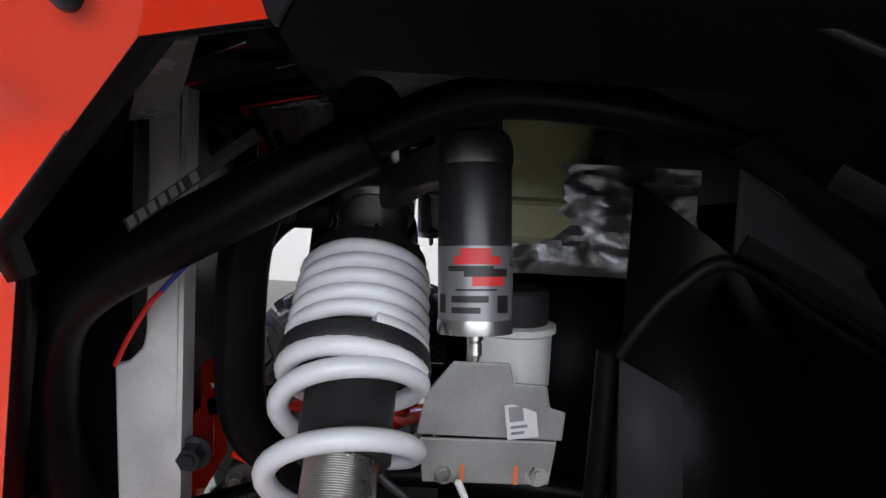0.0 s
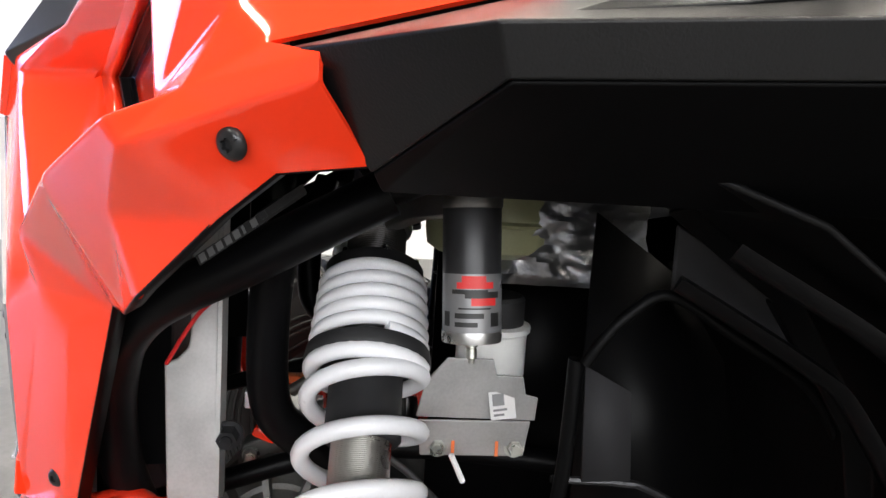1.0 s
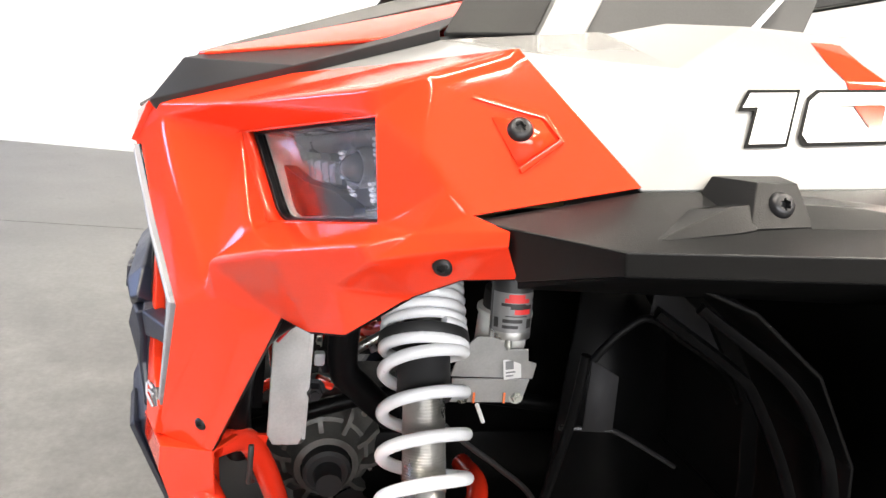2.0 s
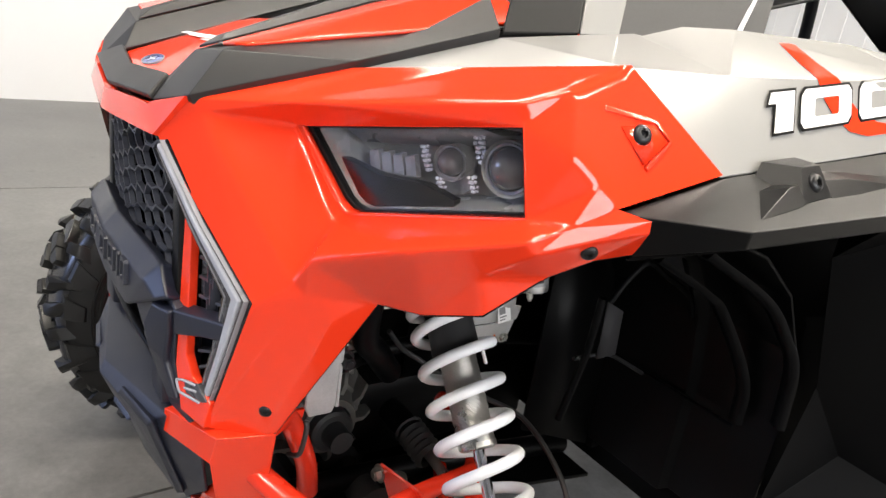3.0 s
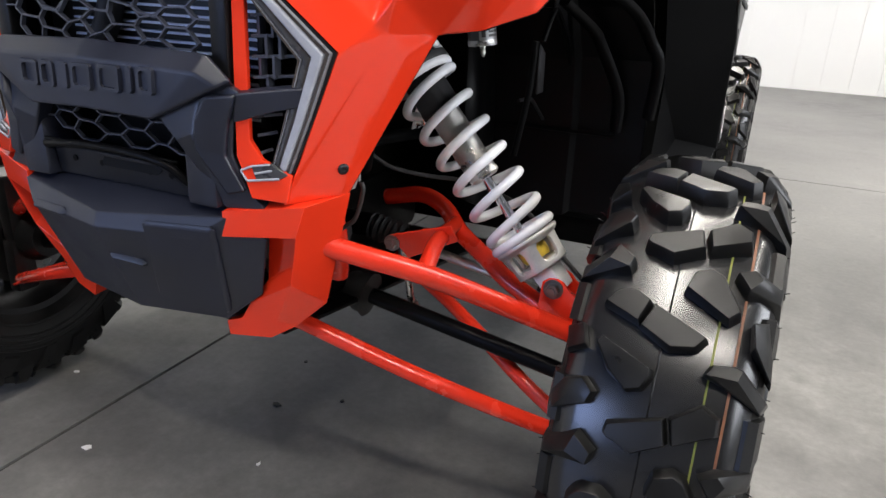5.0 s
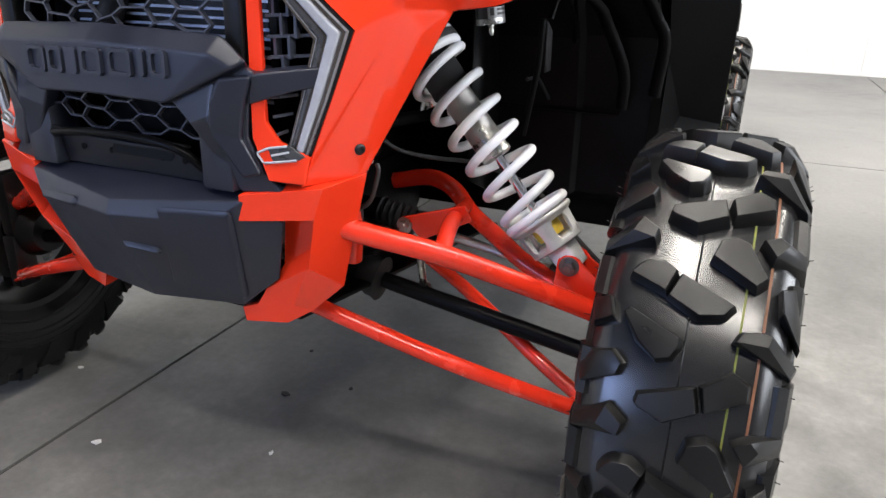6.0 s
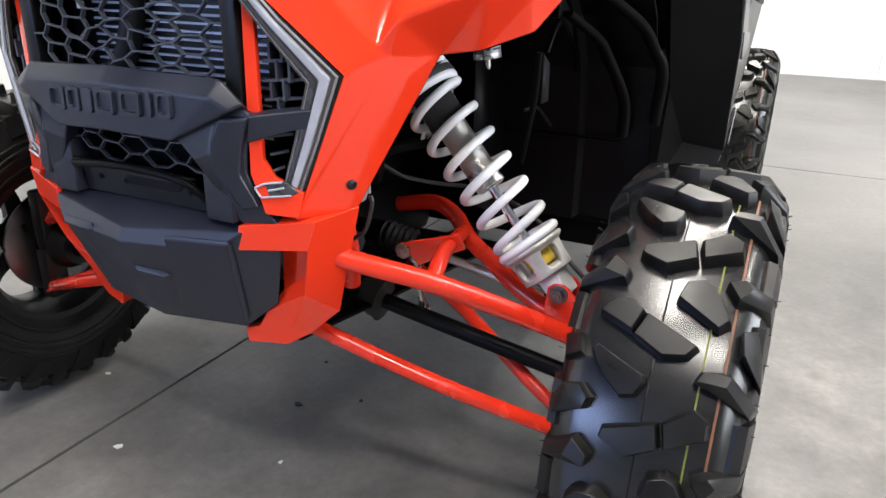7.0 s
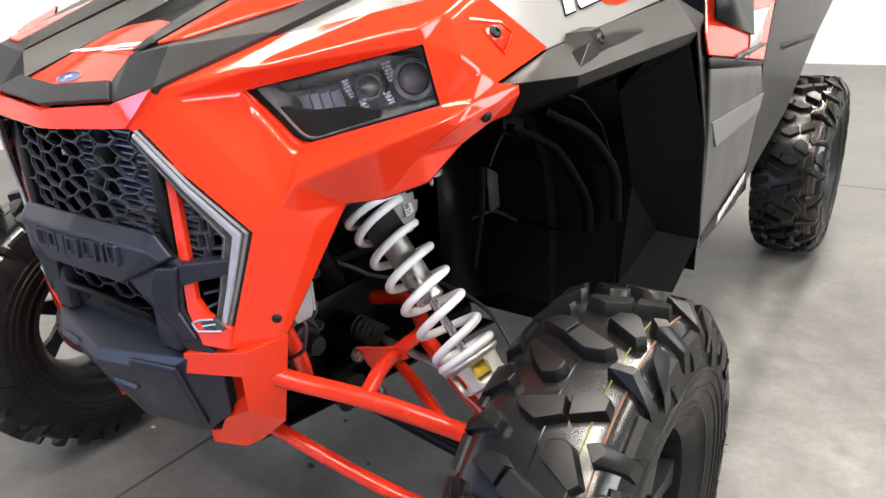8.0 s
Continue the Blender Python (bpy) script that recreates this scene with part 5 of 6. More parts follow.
# -- hood and nose --
def build_hood():
    T = dict(u=(0.121, -0.305, 1.042), f=(0.160, -0.330, 1.024), c=(0.232, -0.312, 1.043), g=(0.150, -0.284, 1.078), h=(0.233, -0.279, 1.090),
             tw=(0.308, -0.167, 1.099), be=(0.375, -0.038, 1.152), r1=(0.234, 0.046, 1.190), i1=(0.145, 0.046, 1.196), i0=(0.105, 0.046, 1.168),
             cs=(0.226, -0.300, 1.025), ts=(0.298, -0.158, 1.072), bs=(0.365, -0.030, 1.125), fs=(0.158, -0.318, 1.010))
    hood = part("hood", polys([(-0.121, -0.303, 1.040), (0, -0.318, 1.034), (0.121, -0.303, 1.040), (0.106, -0.16, 1.098), (0.070, -0.138, 1.109), (0, -0.128, 1.116), (-0.070, -0.138, 1.109), (-0.106, -0.16, 1.098), (0, -0.16, 1.106)],
                              [(0, 1, 8, 7), (1, 2, 3, 8), (7, 8, 5, 6), (8, 3, 4, 5)]), RED, utv, "red hood centre with oval badge", inside=LINER, solid=0.004, bevel=0.003, angle=8)
    part("hood_scoop", polys([(-0.112, -0.170, 1.078), (0, -0.140, 1.094), (0.112, -0.170, 1.078), (0.104, 0.10, 1.160), (0, 0.10, 1.172), (-0.104, 0.10, 1.160)], [(0, 1, 4, 5), (1, 2, 3, 4)]), TRIM_GREY, hood, "dark grey scoop behind the red hood", solid=0.004, bevel=0.002, angle=8)
    for s in (1, -1):
        part("hood_trim", polys(T, ["f c h g", "f g u", "c tw h", "tw be r1 h", "u g i1 i0", "g h r1 i1", "c cs ts tw", "tw ts bs be", "f fs cs c"], s), HOOD_BLACK, hood, "black angular hood trim", solid=0.004, bevel=0.003, angle=8)
        part("hood_stripe", polys([(0.192, -0.268, 1.0925), (0.227, -0.266, 1.097), (0.227, 0.046, 1.197), (0.176, 0.046, 1.199), (0.238, -0.258, 1.098), (0.330, 0.046, 1.164)], [(0, 1, 2, 3), (1, 4, 5, 2)], s), RED, hood, "red hood stripe", solid=0.005, bevel=0.002)
        fin = dict(a=(0.150, -0.281, 1.083), b=(0.186, -0.270, 1.094), c=(0.170, 0.046, 1.202), d=(0.138, 0.046, 1.200), e=(0.160, -0.262, 1.098), f=(0.172, -0.258, 1.101), g=(0.160, 0.046, 1.222), h=(0.146, 0.046, 1.220))
        part("hood_fin", polys(fin, ["a b f e", "e f g h", "b c g f", "a e h d"], s), HOOD_BLACK, hood, "raised black fin beside the hood stripe", solid=0.003, bevel=0.002, angle=10)
    part("nose_lip", polys([(-0.160, -0.334, 1.026), (0, -0.348, 1.014), (0.160, -0.334, 1.026), (0.123, -0.306, 1.046), (0, -0.320, 1.038), (-0.123, -0.306, 1.046)],
                           [(0, 1, 4, 5), (1, 2, 3, 4)]), HOOD_BLACK, hood, "black nose lip", solid=0.008, bevel=0.002, angle=10)
    part("nose_band", soft(polys([(-0.228, -0.311, 1.040), (-0.160, -0.333, 1.020), (0, -0.347, 1.008), (0.160, -0.333, 1.020), (0.228, -0.311, 1.040),
                             (0.190, -0.334, 0.990), (0, -0.352, 0.980), (-0.190, -0.334, 0.990)],
                            [(0, 1, 7), (1, 2, 6, 7), (2, 3, 5, 6), (3, 4, 5)]), 9, 5), RED, hood, "red band above the grille", solid=0.010, bevel=0.004, angle=50, seg=3)
    m = Matrix.Translation((-0.010, -0.292, 1.0435)) @ Matrix.Rotation(radians(24.5), 4, "X") @ Matrix.Diagonal((1.25, 1.25, 0.8, 1))
    part("badge", lathe([(0.0, 0.004), (0.017, 0.004), (0.0205, 0.003), (0.0212, 0.0)], 32, m @ Matrix.Diagonal((1.0, 0.52, 1, 1))), BLUE_BADGE, hood, "oval blue badge")
    part("badge_rim", lathe([(0.0222, 0.0), (0.0222, 0.004), (0.0205, 0.0045), (0.0205, 0.0)], 32, m @ Matrix.Diagonal((1.0, 0.52, 1, 1)), closed=True), BAND, hood, "silver badge rim")
    part("badge_star", prism([(0.011, 0), (0.003, 0.002), (0, 0.007), (-0.003, 0.002), (-0.011, 0), (-0.003, -0.002), (0, -0.007), (0.003, -0.002)], 0.004, 0.0048, m), CHROME, hood, "silver star on the badge")
    # model mark on the hood: plain pale shapes
    mm = Matrix.Translation((-0.030, -0.219, 1.0765)) @ Matrix.Rotation(radians(22), 4, "X") @ Matrix.Rotation(radians(8), 4, "Z")
    for x0, x1, y0, y1 in ((-0.075, -0.040, -0.004, 0.003), (-0.044, 0.004, -0.007, 0.003), (-0.006, 0.042, -0.006, 0.005), (0.030, 0.082, -0.003, 0.009), (0.010, 0.080, -0.013, -0.009)):
        part("hood_mark", prism([(x0, y0), (x1, y0), (x1 + 0.005, y1), (x0 + 0.008, y1)], 0.0035, 0.0042, mm), STICKER, hood, "white hood graphic")
    return hood


build_hood()


# -- grille, bumper, skid plate --
def build_front():
    gr = part("grille", block(0, -0.300, 0.986, 0.37, 0.02, 0.010, r=0.002), BLACK, utv, "black honeycomb grille mesh over a radiator")
    # bars of a stretched honeycomb
    bm = bmesh.new()
    cw, ch = 0.058, 0.0265
    done = set()

    def y_at(x, z):
        return -0.318 + 0.10 * abs(x) ** 1.5 + 0.10 * (0.98 - z) * 0.15

    def strut(p, q):
        key = tuple(sorted(((round(p[0], 4), round(p[1], 4)), (round(q[0], 4), round(q[1], 4)))))
        if key in done:
            return
        done.add(key)
        for x, z in (p, q):
            if abs(x) > 0.186 or not 0.700 < z < 0.992:
                return
        a, b = Vector((p[0], y_at(*p), p[1])), Vector((q[0], y_at(*q), q[1]))
        sweep([a, b], [(-0.0011, -0.0035), (0.0011, -0.0035), (0.0011, 0.0035), (-0.0011, 0.0035)], bm, up=(0, 1, 0))

    rnd = random.Random(4)
    jit = {}

    def node(i, j, k):
        """Corner k of cell column i, row j, drawn slightly out of true."""
        x = i * cw * 0.75 + (-0.5, -0.25, 0.25, 0.5, 0.25, -0.25)[k] * cw
        z = 0.835 + (j + (0.5 if i % 2 else 0)) * ch + (0, 0.5, 0.5, 0, -0.5, -0.5)[k] * ch
        key = (round(x, 4), round(z, 4))
        if key not in jit:
            jit[key] = (x + rnd.uniform(-0.006, 0.006), z + rnd.uniform(-0.0035, 0.0035))
        return jit[key]

    for i in range(-5, 6):
        for j in range(-6, 7):
            for k in range(6):
                strut(node(i, j, k), node(i, j, (k + 1) % 6))
    part("mesh", bm, GRILLE, gr, "black honeycomb bars")
    for s in (1, -1):
        bm = bmesh.new()
        for j in range(9):
            z = 0.715 + 0.024 * j
            x1 = 0.285 - abs(z - 0.845) * 0.42
            sweep([Vector((0.222 * s, -0.288, z)), Vector((x1 * s, -0.272, z + 0.004))], [(-0.0018, -0.006), (0.0018, -0.006), (0.0018, 0.006), (-0.0018, 0.006)], bm, up=(0, 1, 0))
        for j in range(8):
            for i in range(3):
                z = 0.715 + 0.024 * j
                x = 0.232 + 0.020 * i + (0.010 if j % 2 else 0)
                if x < 0.275 - abs(z - 0.845) * 0.42:
                    sweep([Vector((x * s, -0.284, z)), Vector((x * s, -0.284, z + 0.026))], [(-0.0018, -0.006), (0.0018, -0.006), (0.0018, 0.006), (-0.0018, 0.006)], bm, up=(0, 1, 0))
        part("side_mesh", bm, GRILLE, gr, "black side grille mesh")
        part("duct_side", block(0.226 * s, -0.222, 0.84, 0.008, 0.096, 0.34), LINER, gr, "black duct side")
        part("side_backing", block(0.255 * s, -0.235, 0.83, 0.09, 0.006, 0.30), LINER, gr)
    rad = part("radiator", block(0, -0.215, 0.84, 0.40, 0.03, 0.30, r=0.004), BLACK, utv, "dark radiator core with fine fins")
    fin = part("fin", block(0, 0, 0, 0.34, 0.010, 0.0032), FIN, rad)
    fin.location = (0.03, -0.234, 0.70)
    for k in range(1, 26):
        ob = new("fin", fin.data)
        ob.parent, ob.matrix_parent_inverse, ob.location = rad, fin.matrix_parent_inverse, (0.03, -0.234, 0.70 + 0.0115 * k)
    part("tank", block(0.20, -0.22, 0.84, 0.03, 0.04, 0.31, r=0.006), BLACK, rad)
    part("hose", pipe([(-0.12, -0.24, 0.80), (-0.06, -0.25, 0.86), (-0.05, -0.24, 0.93), (-0.10, -0.2, 0.97)], 0.018), SOFT_RUBBER, rad, "black radiator hose")
    part("clip", block(-0.126, -0.270, 0.915, 0.010, 0.006, 0.010, r=0.001), STICKER, rad, "small white clip")

    # bumper: bar with raised lettering blocks, legs and side arms
    bump = part("bumper", polys(dict(
        a=(-0.178, -0.314, 0.830), b=(0, -0.328, 0.836), c=(0.178, -0.314, 0.830), d=(0.212, -0.316, 0.803), e=(0.196, -0.324, 0.796), f=(0.106, -0.336, 0.754), g=(0, -0.342, 0.758), h=(-0.106, -0.336, 0.754),
        i=(-0.196, -0.324, 0.796), j=(-0.212, -0.316, 0.803), k=(0.172, -0.332, 0.812), l=(-0.172, -0.332, 0.812), mm=(0, -0.344, 0.818)),
        ["a b mm l", "b c k mm", "l mm g h", "mm k f g", "c d e k", "k e f", "a l i j", "l h i"]), BUMPER, utv, "black plastic front bumper with raised lettering", solid=0.028, bevel=0.004, angle=8, seg=3)
    for s in (1, -1):
        part("leg", polys([(0.100, -0.328, 0.764), (0.168, -0.310, 0.820), (0.218, -0.308, 0.795), (0.202, -0.302, 0.757), (0.196, -0.304, 0.715), (0.216, -0.296, 0.670), (0.238, -0.291, 0.648), (0.181, -0.300, 0.645), (0.128, -0.318, 0.728), (0.160, -0.328, 0.740)],
                          [(0, 1, 9, 8), (1, 2, 3, 9), (3, 4, 9), (9, 4, 5), (9, 5, 6, 7), (9, 7, 8)], s), BUMPER, bump, "black bumper leg", solid=0.024, bevel=0.003, angle=8, seg=3)
        part("leg_panel", polys([(0.178, -0.330, 0.789), (0.219, -0.320, 0.793), (0.203, -0.316, 0.756), (0.197, -0.318, 0.716), (0.217, -0.308, 0.671), (0.192, -0.312, 0.664), (0.158, -0.330, 0.722), (0.168, -0.338, 0.760)], [(0, 1, 2, 7), (7, 2, 3, 6), (6, 3, 4, 5)], s), BUMPER, bump, "raised leg panel", solid=0.014, bevel=0.004, angle=8)
        part("arm", polys([(0.212, -0.312, 0.795), (0.262, -0.288, 0.802), (0.300, -0.268, 0.806), (0.296, -0.268, 0.784), (0.252, -0.288, 0.774), (0.203, -0.308, 0.758)], [(0, 1, 4, 5), (1, 2, 3, 4)], s), BUMPER, bump, "black bumper side arm", solid=0.022, bevel=0.003, angle=8)
    for x0, x1, hollow in ((-0.114, -0.079, True), (-0.073, -0.046, True), (-0.038, -0.019, False), (-0.012, 0.024, True), (0.032, 0.070, True), (0.079, 0.088, False), (0.094, 0.121, True)):
        x, w, h = (x0 + x1) / 2, (x1 - x0) / 2, 0.0172
        f = Matrix.Translation((x, -0.3545 + abs(x) * 0.06, 0.7980 + 0.03 * x)) @ Matrix.Rotation(radians(88), 4, "X")
        rim = lambda g: [(-w + g, -h + g + 0.003), (-w + g + 0.003, -h + g), (w - g - 0.003, -h + g), (w - g, -h + g + 0.003), (w - g, h - g - 0.003), (w - g - 0.003, h - g), (-w + g + 0.003, h - g), (-w + g, h - g - 0.003)]
        if hollow:
            bm = bmesh.new()
            loops = [[bm.verts.new(f @ Vector((*q, z))) for q in rim(g)] for g, z in ((0.0, -0.003), (0.0010, 0.0062), (0.0056, 0.0062), (0.0066, -0.003))]
            for a, b in zip(loops, loops[1:]):
                for k in range(8):
                    bm.faces.new((a[k], a[(k + 1) % 8], b[(k + 1) % 8], b[k]))
        else:
            bm = prism(rim(0.0), -0.003, 0.0062, f, inset=0.0010)
        part("letter_block", bm, BUMPER, bump, "raised black lettering block")
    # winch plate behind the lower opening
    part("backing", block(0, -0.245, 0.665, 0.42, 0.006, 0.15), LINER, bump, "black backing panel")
    for s in (1, -1):
        part("inner_pillar", block(-0.155 * s, -0.298, 0.700, 0.05, 0.05, 0.115, r=0.006), BUMPER, bump, "black inner pillar")
    part("top_rail", pipe([(-0.132, -0.318, 0.690), (-0.05, -0.326, 0.699), (0.04, -0.326, 0.699), (0.095, -0.318, 0.688), (0.125, -0.305, 0.660)], 0.006, seg=10), FRAME_PAINT, bump, "black steel rail")
    part("cross_plate", polys([(-0.128, -0.308, 0.690), (0.100, -0.308, 0.686), (0.125, -0.300, 0.645), (-0.130, -0.300, 0.645)], [(0, 1, 2, 3)]), WINCH_STEEL, bump, "blue-black steel cross plate with holes", solid=0.006, bevel=0.002)
    for x in (-0.088, -0.035, 0.055, 0.093):
        part("bolt_hole", lathe([(0, 0), (0.0045, 0), (0.0045, 0.0006), (0, 0.0006)], 12, frame_to((x, -0.3092, 0.672), (x, -1, 0.672))), LINER, bump)
    part("slot", prism([(-0.030, -0.006), (0.072, -0.006), (0.078, 0.001), (0.060, 0.008), (-0.030, 0.008)], 0, 0.0008, Matrix.Translation((0, -0.3105, 0.676)) @ Matrix.Rotation(radians(78), 4, "X")), LINER, bump, "dark slot")
    part("upper_lip", polys([(-0.132, -0.322, 0.698), (0.090, -0.322, 0.696), (0.102, -0.304, 0.690), (-0.132, -0.304, 0.692)], [(0, 1, 2, 3)]), FRAME_PAINT, bump, solid=0.006, bevel=0.002)

    sk = part("skid_plate", polys(dict(
        a=(-0.188, -0.316, 0.632), b=(0, -0.356, 0.618), c=(0.188, -0.316, 0.632), d=(0.226, -0.284, 0.600), e=(0.200, -0.266, 0.508), f=(0.145, -0.276, 0.462),
        g=(0, -0.300, 0.458), h=(-0.145, -0.276, 0.462), i=(-0.200, -0.266, 0.508), j=(-0.226, -0.284, 0.600), k=(0.150, -0.338, 0.605), l=(-0.150, -0.338, 0.605),
        at=(-0.200, -0.270, 0.650), bt=(0, -0.280, 0.652), ct=(0.200, -0.270, 0.650), mm=(0, -0.362, 0.600), fb=(0.135, -0.10, 0.420), hb=(-0.135, -0.10, 0.420)),
        ["at bt b a", "bt ct c b", "a b mm l", "b c k mm", "c d k", "a l j", "l mm g h", "mm k f g", "k d e f", "l h i j", "h g f fb hb"]), BUMPER, utv, "black plastic skid plate under the bumper", solid=0.005, bevel=0.004, angle=8, seg=3)

    def on_skid(x, z):
        return (x, -0.3625 + 0.16 * abs(x) + max(0.0, 0.6 - z) * 0.43, z)

    for quad in (((0.074, 0.618), (0.182, 0.622), (0.158, 0.474), (0.046, 0.486)), ((-0.004, 0.560), (0.056, 0.552), (0.056, 0.540), (0.002, 0.548)), ((-0.150, 0.610), (-0.066, 0.612), (-0.066, 0.596), (-0.146, 0.594))):
        part("raised_pad", polys([on_skid(*q) for q in quad], [(0, 1, 2, 3)]), BUMPER, sk, "raised panel", solid=0.014, bevel=0.0065, seg=1)


build_front()


# -- fenders and wheel wells --
def build_fender(s):
    F = dict(t2=(0.586, -0.044, 1.020), tip=(0.600, 0.076, 1.052), l0=(0.6653, 0.0345, 1.025), w5=(0.606, 0.30, 1.074), w4=(0.610, 0.590, 1.098), O1=(0.707, 0.420, 1.048), lm=(0.690, 0.240, 1.040),
             l0b=(0.661, 0.040, 1.009), rpb=(0.578, 0.000, 0.974), lmb=(0.682, 0.238, 1.021), O1b=(0.699, 0.412, 1.030),
             O2=(0.725, 0.455, 0.860), O3=(0.723, 0.482, 0.652), Bb=(0.697, 0.428, 0.552), I1=(0.570, 0.420, 0.966), I2=(0.600, 0.500, 0.790), I3=(0.610, 0.510, 0.600), J1=(0.608, 0.332, 0.955), J2=(0.621, 0.384, 0.775), J3=(0.620, 0.335, 0.590), K1=(0.646, 0.462, 0.664),
             O2b=(0.690, 0.640, 0.850), O3b=(0.690, 0.660, 0.640), w4b=(0.655, 0.64, 1.06), i0=(0.570, 0.004, 0.966), i0u=(0.560, 0.006, 1.000), I1u=(0.560, 0.420, 1.000))
    fen = part("fender", polys({k: v for k, v in F.items() if k not in ("Bb", "J1", "J2", "J3", "K1", "I1", "I2", "I3", "i0", "i0u", "I1u")}, ["t2 tip l0", "tip w5 lm l0", "w5 w4 O1 lm", "t2 l0 l0b rpb", "l0 lm lmb l0b", "lm O1 O1b lmb", "O1 w4 w4b", "O1 w4b O2b O2", "O2 O2b O3b O3"], s), BLACK, utv, "black grained plastic fender flare", solid=0.005, bevel=0.004, angle=14, seg=3)
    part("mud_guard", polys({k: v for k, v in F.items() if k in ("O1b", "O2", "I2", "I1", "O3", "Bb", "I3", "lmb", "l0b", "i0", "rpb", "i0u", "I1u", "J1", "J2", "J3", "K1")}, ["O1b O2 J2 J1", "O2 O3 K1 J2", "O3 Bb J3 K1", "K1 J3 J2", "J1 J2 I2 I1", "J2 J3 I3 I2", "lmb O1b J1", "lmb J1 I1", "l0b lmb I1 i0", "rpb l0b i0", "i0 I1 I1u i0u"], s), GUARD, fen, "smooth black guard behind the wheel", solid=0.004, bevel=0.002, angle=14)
    # screw boss on the flare's top
    boss = dict(b0=(0.652, 0.132, 1.043), b1=(0.652, 0.181, 1.048), t0=(0.634, 0.142, 1.073), t1=(0.634, 0.174, 1.075), k0=(0.602, 0.128, 1.070), k1=(0.602, 0.184, 1.075), g0=(0.604, 0.120, 1.056), g1=(0.604, 0.194, 1.062))
    part("boss", polys(boss, ["b0 b1 t1 t0", "t0 t1 k1 k0", "b0 t0 k0 g0", "b1 g1 k1 t1"], s), BLACK, fen, "raised screw boss", solid=0.002, bevel=0.0015, angle=10)
    ramp = dict(w0=(0.657, 0.058, 1.031), w1=(0.655, 0.122, 1.0405), w2=(0.641, 0.120, 1.0555), w3=(0.624, 0.098, 1.047), v1=(0.653, 0.136, 1.043), v2=(0.640, 0.138, 1.058), v3=(0.616, 0.134, 1.052))
    part("ramp", polys(ramp, ["w0 w1 w2", "w0 w2 w3", "w1 v1 v2 w2", "w2 v2 v3 w3"], s), BLACK, fen, "moulded ramp beside the boss", solid=0.002, bevel=0.0012, angle=10)
    ledge = dict(a0=(0.653, 0.179, 1.047), a1=(0.657, 0.228, 1.050), a2=(0.674, 0.395, 1.0480), b0=(0.641, 0.178, 1.0615), b1=(0.645, 0.216, 1.064), b2=(0.668, 0.395, 1.0530), c0=(0.612, 0.180, 1.062), c1=(0.618, 0.222, 1.064), c2=(0.640, 0.395, 1.0640))
    part("ledge", polys(ledge, ["a0 a1 b1 b0", "a1 a2 b2 b1", "b0 b1 c1 c0", "b1 b2 c2 c1"], s), BLACK, fen, "stepped ledge behind the boss", solid=0.002, bevel=0.0012, angle=10)
    a = Vector(mx((0.6405, 0.1585, 1.059), s))
    part("screw", torx_bolt(frame_to(a, a + Vector((s * 1, -0.06, 0.50))), 0.0102, 0.008), BOLT_BLACK, fen, "black star-drive screw")
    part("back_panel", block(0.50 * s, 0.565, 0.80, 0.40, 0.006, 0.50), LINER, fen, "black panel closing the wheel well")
    # wheel well liner: top, sloping back, raised bands
    ribbon = lambda pts: sweep(smooth_path([Vector(p) for p in pts], 6), [(-0.012, -0.004), (0.012, -0.004), (0.010, 0.003), (0.006, 0.006), (-0.006, 0.006), (-0.010, 0.003)], up=(-0.35 * s, -0.80, -0.45))
    sec = [(0.03, 0.985), (0.10, 0.985), (0.19, 0.955), (0.27, 0.900), (0.335, 0.810), (0.360, 0.700), (0.362, 0.500)]
    LV, LF = [], []
    for y, z in sec:
        for x in (0.30, 0.46, 0.47, 0.60):
            dz = 0.012 if x > 0.465 else 0.0
            LV.append((x, y + dz, z + dz * 0.6))
    for i in range(len(sec) - 1):
        for k in range(3):
            LF.append((4 * i + k, 4 * i + k + 1, 4 * i + k + 5, 4 * i + k + 4))
    LF = [f for f in LF if not (f[0] < 8 and f[0] % 4 < 2) and not (f[0] < 12 and f[0] % 4 == 0)]
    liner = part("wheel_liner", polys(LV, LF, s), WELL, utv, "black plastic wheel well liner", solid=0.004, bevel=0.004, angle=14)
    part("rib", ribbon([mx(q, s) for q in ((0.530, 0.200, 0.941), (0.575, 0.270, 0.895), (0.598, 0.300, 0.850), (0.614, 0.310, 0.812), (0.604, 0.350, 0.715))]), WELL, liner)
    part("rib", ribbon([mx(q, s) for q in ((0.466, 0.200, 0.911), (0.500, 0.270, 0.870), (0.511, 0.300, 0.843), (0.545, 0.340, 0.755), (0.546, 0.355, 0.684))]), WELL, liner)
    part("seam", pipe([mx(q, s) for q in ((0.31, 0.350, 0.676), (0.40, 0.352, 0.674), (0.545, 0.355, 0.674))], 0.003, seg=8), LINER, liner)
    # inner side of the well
    part("inner_panel", polys([(0.450, 0.202, 0.947), (0.452, 0.302, 0.893), (0.452, 0.308, 0.841), (0.450, 0.203, 0.898)], [(0, 1, 2, 3)], s), WELL_PANEL_LIT, liner, "black liner facet", solid=0.004, bevel=0.002)
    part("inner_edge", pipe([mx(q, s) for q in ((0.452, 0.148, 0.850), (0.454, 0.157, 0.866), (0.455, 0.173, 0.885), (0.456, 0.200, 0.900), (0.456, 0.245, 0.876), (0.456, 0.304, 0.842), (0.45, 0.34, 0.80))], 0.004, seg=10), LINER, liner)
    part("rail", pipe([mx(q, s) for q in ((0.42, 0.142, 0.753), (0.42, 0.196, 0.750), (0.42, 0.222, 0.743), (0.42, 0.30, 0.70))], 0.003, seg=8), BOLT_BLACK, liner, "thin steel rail")
